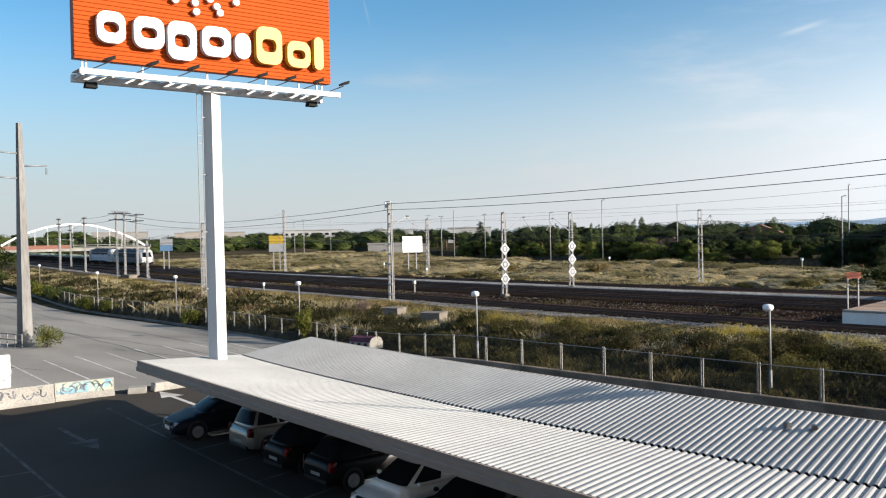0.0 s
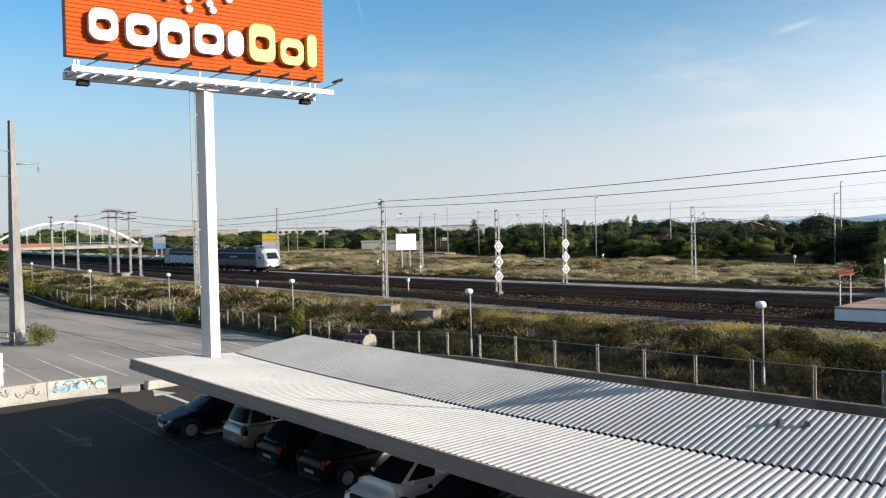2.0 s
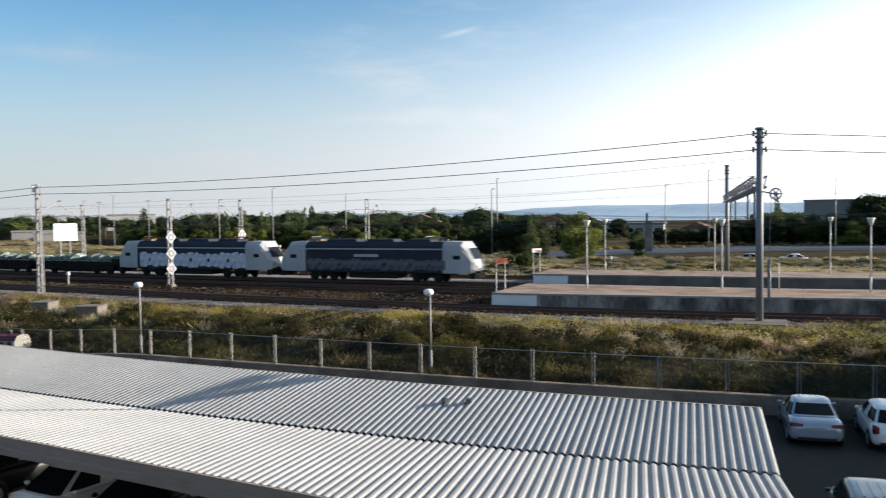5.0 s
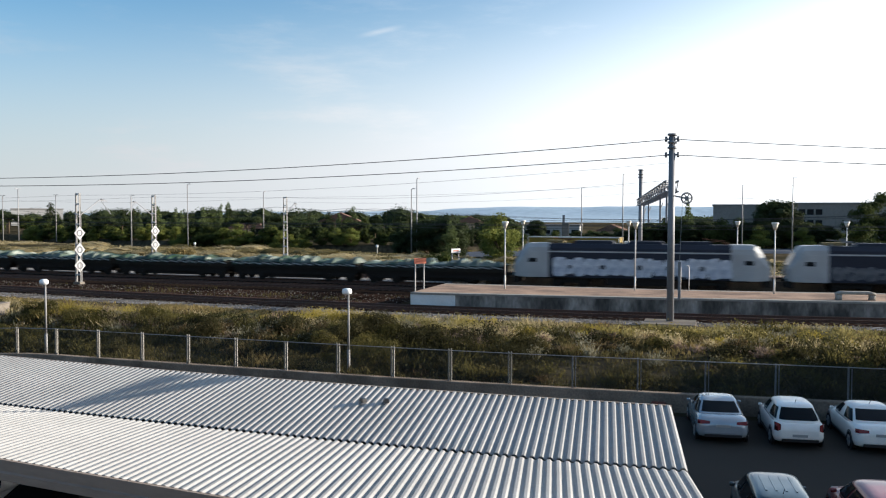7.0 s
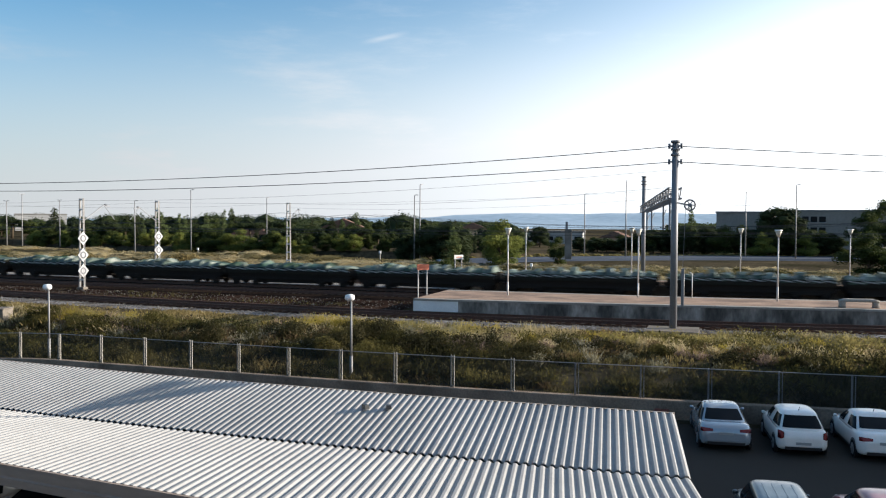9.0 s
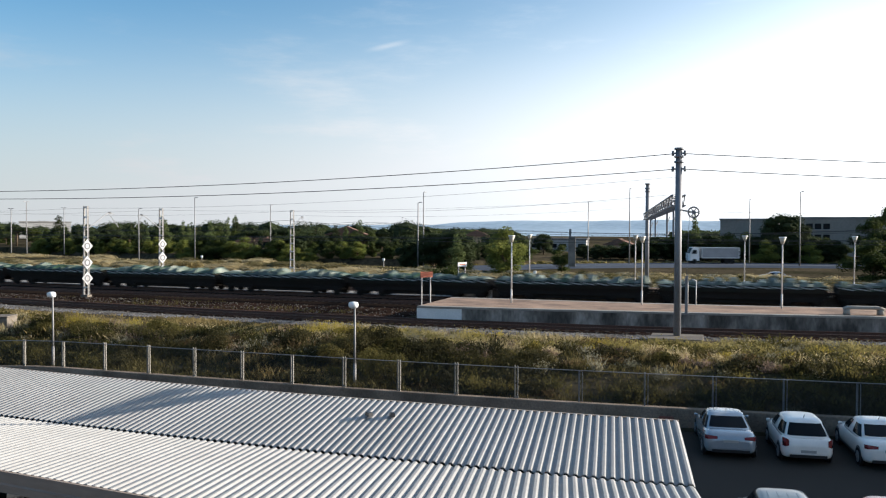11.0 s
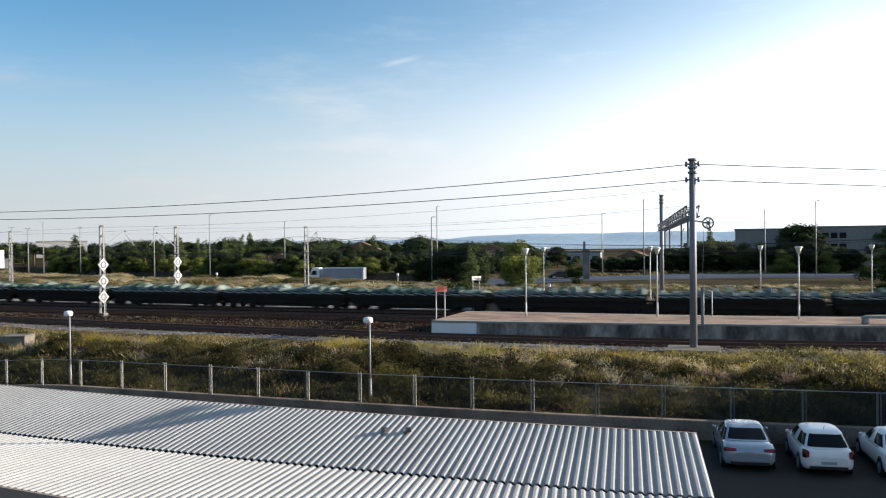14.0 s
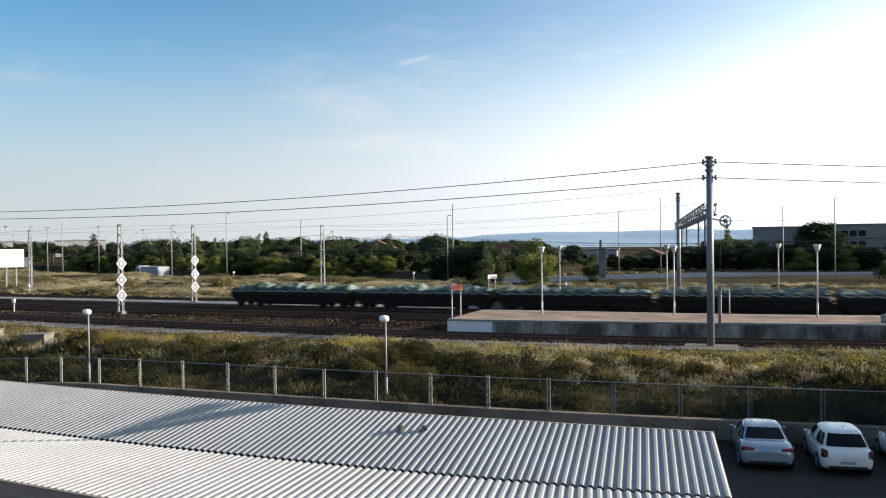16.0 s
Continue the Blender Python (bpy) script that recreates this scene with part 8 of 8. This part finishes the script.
TREES = {}
for _k, _n in (("broad", 4), ("oak", 3), ("pine", 3), ("cypress", 2), ("conifer", 2), ("poplar", 2), ("shrub", 3)):
    TREES[_k] = [tree_mesh(_k, 100 + 10 * len(TREES) + i) for i in range(_n)]
LEAFY_NAMES = {"broad": "leafy green tree with a rounded ragged crown", "oak": "dense dark evergreen tree with a broad rounded crown", "pine": "dark umbrella pine with a broad flat crown", "cypress": "slim dark green cypress tree", "conifer": "dark green conical conifer tree",
               "poplar": "slim grey-green poplar with a thin crown", "shrub": "yellow-green bush at the edge of the trees, sunlight put into its colour"}


def tree(kind, x, y, h, w=1.0, z=None, group="trees beyond the road", mat=None):
    """A tree h metres high; w widens its crown."""
    base = ground_z(x, y) if z is None else z
    h += 1.25 - base if z is None else 0.0
    t = thing("tree", pose(x, y, base - 0.1, 0, 0, random.uniform(0, 360)) @ Matrix.Diagonal((h / 10 * w, h / 10 * w, h / 10, 1)), LEAFY_NAMES[kind], "tree", group)
    a, b = random.choice(TREES[kind])
    for nm, me in (("trunk", a), ("crown", b)):
        ob = new(nm, me)
        ob.parent = t
    return t


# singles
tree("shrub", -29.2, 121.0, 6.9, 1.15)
tree("poplar", -36.5, 121.5, 5.6, 1.7)
tree("oak", -44.2, 144.5, 6.6, 1.15)
tree("oak", -48.6, 147.0, 6.2, 1.15)
tree("oak", -53.5, 149.0, 5.0, 1.1)
tree("broad", -26.5, 152.0, 3.8, 1.2)
tree("broad", 17.6, 115.5, 5.6, 1.6)
tree("broad", 22.5, 117.0, 5.2, 1.5)
tree("broad", 27.5, 118.5, 5.8, 1.5)
tree("oak", 13.0, 206.0, 10.6, 1.15)
tree("broad", 16.6, 210.0, 6.6, 1.3)
tree("broad", 5.6, 209.0, 6.0, 1.3)
tree("poplar", -5.4, 206.0, 10.0, 0.9)
for _i in range(27):
    tree("broad" if _i % 3 == 1 else "oak", -31 + 2.1 * _i + random.uniform(-0.8, 0.8), 205 + random.uniform(-2, 7), random.uniform(2.6, 3.5) if _i < 7 else random.uniform(4.3, 6.0), 1.35 if _i > 6 else 1.7)
tree("shrub", 9.4, 199.5, 4.4, 1.5)
tree("shrub", 18.5, 200.5, 4.0, 1.5)
for _i in range(9):
    tree("broad", 31 + 4.0 * _i, 208 + random.uniform(-4, 8), random.uniform(8.0, 12.0), 1.1)
for _x, _h in ((17.5, 3.8), (20.5, 3.2), (23.5, 3.0), (26.5, 3.4)):
    tree("broad", _x, 213, _h, 1.7)
tree("broad", -163, 54, 9.8, 1.0)
tree("broad", -172, 52, 9.0, 1.2)
# taller single trees that stand out of the belt
tree("conifer", -176.2, 198.9, 10.0, 1.3)
tree("cypress", -149.6, 185.9, 7.5, 1.1)
tree("conifer", -133.4, 178.0, 8.2, 0.9)
tree("poplar", -123.7, 173.8, 8.8, 1.5)
tree("poplar", -107.8, 168.3, 7.9, 1.4)
tree("poplar", -103.0, 166.8, 8.6, 0.9)
tree("pine", -82.8, 167.5, 6.2, 1.3)
tree("pine", -214.5, 223.4, 7.9, 1.5)
tree("pine", -71.3, 167.7, 5.3, 1.3)
tree("pine", -170.3, 202.1, 7.2, 1.4)
tree("pine", -98.8, 171.5, 7.1, 1.5)
# the belt beyond the road
for _i in range(150):
    _x = -190 + 150 * random.random() ** 0.9
    _d = random.random()
    _y = max(ROAD(_x) + 20, FAR_ROAD(_x) + 13) + 46 * _d
    _k = random.choices(("broad", "pine", "cypress", "conifer", "poplar", "oak"), (4, 2.5, 0.9, 1.2, 1.0, 3.5))[0]
    _h = {"broad": random.uniform(4.5, 7.5), "oak": random.uniform(5.0, 8.0), "pine": random.uniform(6.5, 9.3), "cypress": random.uniform(7.5, 10.5), "conifer": random.uniform(7.5, 10.5), "poplar": random.uniform(7.5, 10.5)}[_k]
    if -118 < _x < -99 and _y < 196:
        continue
    tree(_k, _x, _y, _h * (0.75 + 0.35 * _d) * (0.66 if _x > -78 else 0.8 if _x > -112 else 0.88), random.uniform(0.95, 1.35))
for _i in range(60):
    _x = -190 + 150 * _i / 59 + random.uniform(-2, 2)
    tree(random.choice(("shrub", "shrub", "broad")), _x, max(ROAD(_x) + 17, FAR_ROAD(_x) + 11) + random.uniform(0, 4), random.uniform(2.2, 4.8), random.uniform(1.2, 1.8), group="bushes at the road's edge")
# trees on the left, between the works and the road
for _i in range(40):
    _x = -330 + 150 * random.random()
    _y = FAR_ROAD(_x) + random.uniform(14, 60)
    tree(random.choice(("broad", "pine", "broad")), _x, _y, random.uniform(4.0, 7.5), 1.2, 1.0, "trees by the works")
# far woods, too many to count
bl = []
for i in range(330):
    x = rng.uniform(-620, 260)
    y = rng.uniform(235, 420) + max(0, -x - 150) * 0.25
    r = rng.uniform(3.5, 6.5)
    if 0.05 < -x / y < 0.225:
        continue
    low = 0.5 + 0.5 * smooth(0.2, 0.42, -x / y)
    bl.append((x, y, 1.2 + rng.uniform(2.5, 5.5) * low, r, r * 0.7 * (0.4 + 0.6 * low)))
v, f = leaf_cloud(bl, 150000, 0.55, shell=0.85, face=2.5)
v, f = with_cores(v, f, bl, 0.88)
v[:, 2] = np.maximum(v[:, 2], 1.0)
stuff("far_woods", v, f, M["pine"], "dark band of far woods on the plain", "trees")

bl = []
for i in range(260):
    a, d = radians(rng.uniform(-34, 16)), rng.uniform(430, 1300)
    r = rng.uniform(6, 12)
    if 0.05 < -math.tan(a) < 0.235:
        continue
    bl.append((d * math.sin(a), d * math.cos(a), 2.0, r * 1.6, r * 0.42))
v, f = leaf_cloud(bl, 40000, 1.5, shell=0.85, face=2.5)
v, f = with_cores(v, f, bl, 0.9)
v[:, 2] = np.maximum(v[:, 2], 0.5)
stuff("distant_woods", v, f, M["broad"], "distant low woods on the plain below the hills", "trees")

# --- hazy far trees beyond the works and the bridge
bl = []
for i in range(330):
    a, d = radians(rng.uniform(-80, -47)), rng.uniform(360, 620)
    tall = 1 + 0.7 * smooth(60, 68, -math.degrees(a))
    r = rng.uniform(2.5, 5.5)
    bl.append((d * math.sin(a), d * math.cos(a), 1.0 + rng.uniform(0.3, 4.2) * d / 420 * tall, r * 1.3, r * 0.6))
v, f = leaf_cloud(bl, 90000, 0.55, shell=0.85, face=2.5)
v, f = with_cores(v, f, bl, 0.88)
v[:, 2] = np.maximum(v[:, 2], 0.5)
stuff("far_trees", v, f, M["broad"], "far scattered trees beyond the works", "trees")


# ------------------------------------------------------------------ far buildings
M["facade"] = surf("facade", (0.3, 0.275, 0.25), 0.85, 0, (0.23, 0.21, 0.19), 0.15, 2, 0.5, 0.1, 0.1, 0.02)
M["facade_white"] = surf("facade_white", (0.4, 0.4, 0.4), 0.8, 0, (0.3, 0.3, 0.3), 0.1, 2, 0.5, 0.06, 0.1, 0.02)
M["facade_tan"] = surf("facade_tan", (0.5, 0.36, 0.25), 0.85, 0, (0.42, 0.3, 0.2), 0.15, 2, 0.5, 0.1, 0.1, 0.02)
M["roof_tile"] = surf("roof_tile", (0.2, 0.12, 0.09), 0.9, 0, (0.15, 0.09, 0.07), 0.4, 3, 0.6, 0.2, 0.3, 0.03)
M["roof_grey"] = surf("roof_grey", (0.25, 0.24, 0.23), 0.8, 0, None, 0.2, 2, 0.5, 0.1, 0.1, 0.02)
M["red_band"] = surf("red_band", (0.26, 0.12, 0.09), 0.85, 0, (0.2, 0.1, 0.08), 0.1, 2, 0.5, 0.1, 0.1, 0.02)


def building(x, y, z, rz, w, d, h, wall, cols=0, rows=0, label="", roof="flat", name="building", group="", win=(1.4, 1.3), first=1.6, span=(0.0, 1.0)):
    """A block with its front to local -y: walls, roof edge, windows with sills."""
    b = thing(name, pose(x, y, z, 0, 0, rz), label, "building", group)
    bm = bmesh.new()
    box(bm, (0, d / 2, h / 2), (w, d, h))
    wl = part("wall", bm, wall, b)
    bm = bmesh.new()
    if roof == "flat":
        box(bm, (0, d / 2, h + 0.25), (w + 0.5, d + 0.5, 0.5))
        part("roof", bm, M["roof_grey"], b)
    else:
        prism(bm, [(-w / 2 - 0.4, 0), (w / 2 + 0.4, 0), (0, w * 0.22)], lambda u, v: (u, -0.4, h + v), lambda u, v: (u, d + 0.4, h + v))
        part("roof", bm, M["roof_tile"], b)
    for i in range(cols):
        for j in range(rows):
            cx = -w / 2 + w * (span[0] + (span[1] - span[0]) * (i + 0.5) / cols)
            cz = first + (h - first - 0.6) * (j + 0.35) / rows + 0.5
            bm = bmesh.new()
            box(bm, (cx, -0.02, cz), (win[0], 0.1, win[1]))
            p = part("window", bm, M["glass"], wl)
            bm = bmesh.new()
            box(bm, (cx, -0.1, cz - win[1] / 2 - 0.08), (win[0] + 0.3, 0.25, 0.12))
            part("sill", bm, M["facade_white"], p)
    return b


building(28, 232, 1.0, -4, 26, 16, 9.2, M["facade"], 4, 2, "long grey office building with two rows of windows", win=(1.5, 1.4), first=3.2, span=(0.12, 0.42))
building(7.5, 250, 1.0, -4, 15, 14, 9.0, M["facade"], 0, 0, "plain grey wing of the office building")
building(-45.6, 255, 0.5, 4, 16.5, 10, 3.7, M["facade_white"], 6, 1, "low white warehouse with a band of windows", win=(2.0, 1.2), first=0.6)
building(-24.8, 225, 0.8, 0, 7.5, 8, 2.6, M["facade_tan"], 2, 1, "small tan house with a brown gable roof", roof="gable")
building(-91.5, 205, 1.0, 20, 11, 9, 4.6, M["facade_tan"], 2, 1, "tan house with a tiled roof among trees", roof="gable")
building(-107.5, 187, 1.0, 25, 10, 9, 3.0, M["facade_tan"], 2, 1, "low tan house with a tiled roof among trees", roof="gable")
building(-72, 260, 1.0, 15, 9, 8, 4.0, M["facade_tan"], 2, 2, "tan house with a tiled roof above the trees", roof="gable")
building(-395, 303, 2.0, 52, 34, 18, 8.0, M["facade_white"], 9, 2, "long white industrial hall", group="white halls", win=(2.2, 1.2))
building(-330, 305, 2.0, 48, 20, 14, 7.0, M["facade_white"], 6, 1, "white industrial hall with small windows", group="white halls", win=(2, 1.2))
building(-300, 330, 2.0, 44, 22, 14, 7.4, M["facade_white"], 0, 0, "plain white industrial hall", group="white halls")
building(-440, 260, 2.0, 60, 20, 14, 8.5, M["facade"], 5, 1, "grey industrial hall with small windows", group="white halls", win=(2, 1.2))
building(-470, 225, 2.0, 64, 30, 14, 9.0, M["roof_grey"], 0, 0, "plain grey industrial hall", group="white halls")
building(-235, 215, 1.0, 46, 16, 8, 2.6, M["roof_grey"], 0, 0, "low grey shed beside the road", group="sheds")
building(-208, 198, 1.0, 46, 14, 6, 2.4, M["roof_grey"], 0, 0, "low dark open shed", group="sheds")
building(-500, 300, 2.0, 58, 44, 16, 8.2, M["facade"], 0, 0, "long plain grey industrial hall", group="white halls")


def build_arch_bridge():
    b = thing("arch_bridge", pose(-303.0, 128.0, 0.8, 0, 0, 67), "white steel arch road bridge with a red parapet", "bridge")
    L = 17.5
    for y in (-4, 4):
        bm = bmesh.new()
        rows = []
        for k in range(25):
            t = -1 + 2 * k / 24
            c = Vector((t * 24, y, 4.2 + 8.0 * (1 - t * t)))
            up = Vector((16.0 * t, 0, 24)).normalized() * 0.22
            rows.append([c + up * a + Vector((0, b * 0.2, 0)) for a, b in ((-1, -1), (1, -1), (1, 1), (-1, 1), (-1, -1))])
        strip(bm, rows)
        arch = part("arch", bm, M["letter_white"], b)
        bm = bmesh.new()
        for k in range(1, 12):
            t = -1 + 2 * k / 12
            rod(bm, (t * 24, y, 4.2), (t * 24, y, 4.2 + 8.0 * (1 - t * t)), 0.04, n=4)
        part("hangers", bm, M["letter_white"], arch)
    bm = bmesh.new()
    box(bm, (-10, 0, 3.4), (70, 10, 1.0))
    part("deck", bm, M["concrete_pale"], b)
    bm = bmesh.new()
    for y in (-5, 5):
        box(bm, (-22.5, y, 4.4), (44, 0.15, 1.2))
    part("parapet", bm, M["red_band"], b, "faded orange-red parapet")
    bm = bmesh.new()
    for y in (-5, 5):
        for z in (4.2, 4.9):
            bar(bm, (0, y, z), (24.5, y, z), 0.1, 0.12)
    part("railing", bm, M["galv"], b, "plain grey railing")
    for x in (-38, -24, 24):
        bm = bmesh.new()
        box(bm, (x, 0, 1.4), (1.2, 8, 3.4))
        part("pier", bm, M["concrete"], b)


build_arch_bridge()


def build_concrete_gate():
    g = thing("concrete_pylon", pose(-24.4, 150.0, 1.2, 0, 0, 8), "grey concrete pylon beside the carriageway", "pylon")
    bm = bmesh.new()
    box(bm, (0, 0, 2.4), (1.2, 1.0, 5.2))
    part("shaft", bm, M["concrete"], g)
    bm = bmesh.new()
    box(bm, (-0.3, 0, 5.6), (0.4, 0.4, 1.4))
    part("mast", bm, M["galv_dark"], g)


build_concrete_gate()


# hills on the horizon and plain before them, haze put into their blue-grey colour
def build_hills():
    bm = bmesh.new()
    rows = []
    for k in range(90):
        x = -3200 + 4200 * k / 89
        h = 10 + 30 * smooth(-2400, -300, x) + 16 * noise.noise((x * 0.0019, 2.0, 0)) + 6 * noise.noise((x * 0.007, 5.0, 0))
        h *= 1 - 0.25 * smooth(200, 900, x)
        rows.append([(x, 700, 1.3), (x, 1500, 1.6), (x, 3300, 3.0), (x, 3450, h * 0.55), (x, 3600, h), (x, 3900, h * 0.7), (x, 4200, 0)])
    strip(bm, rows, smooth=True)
    solid("backdrop", bm, M["hill_haze"], "low hills on the horizon, haze painted into their blue-grey colour", "hills", "structure")


build_hills()


# the store behind and below the viewpoint
def build_store():
    bm = bmesh.new()
    box(bm, (0, -16.0, 2.9), (70, 29.0, 6.0))
    w = solid("building", bm, M["facade"], "plain store building below the viewpoint", "building", "structure")
    bm = bmesh.new()
    box(bm, (0, -1.6, 6.1), (70.2, 0.3, 0.4))
    solid("parapet", bm, M["concrete"], "low concrete parapet on the store's roof", "parapet", "structure")


build_store()


# unseen block, added so that the right of the car park lies in shade
def build_shade_block():
    b = thing("building", pose(21.5, 27.0, 0.0), "unseen plain block added to shade the end of the car park", "building")
    bm = bmesh.new()
    box(bm, (0, 8, 2.5), (17, 16, 5.0))
    part("wall", bm, M["facade"], b)
    bm = bmesh.new()
    box(bm, (0, 8, 5.1), (17.3, 16.3, 0.2))
    part("roof", bm, M["roof_grey"], b)


build_shade_block()


def motions():
    for ob, rows in MOVING:
        walk(ob, rows)


motions()
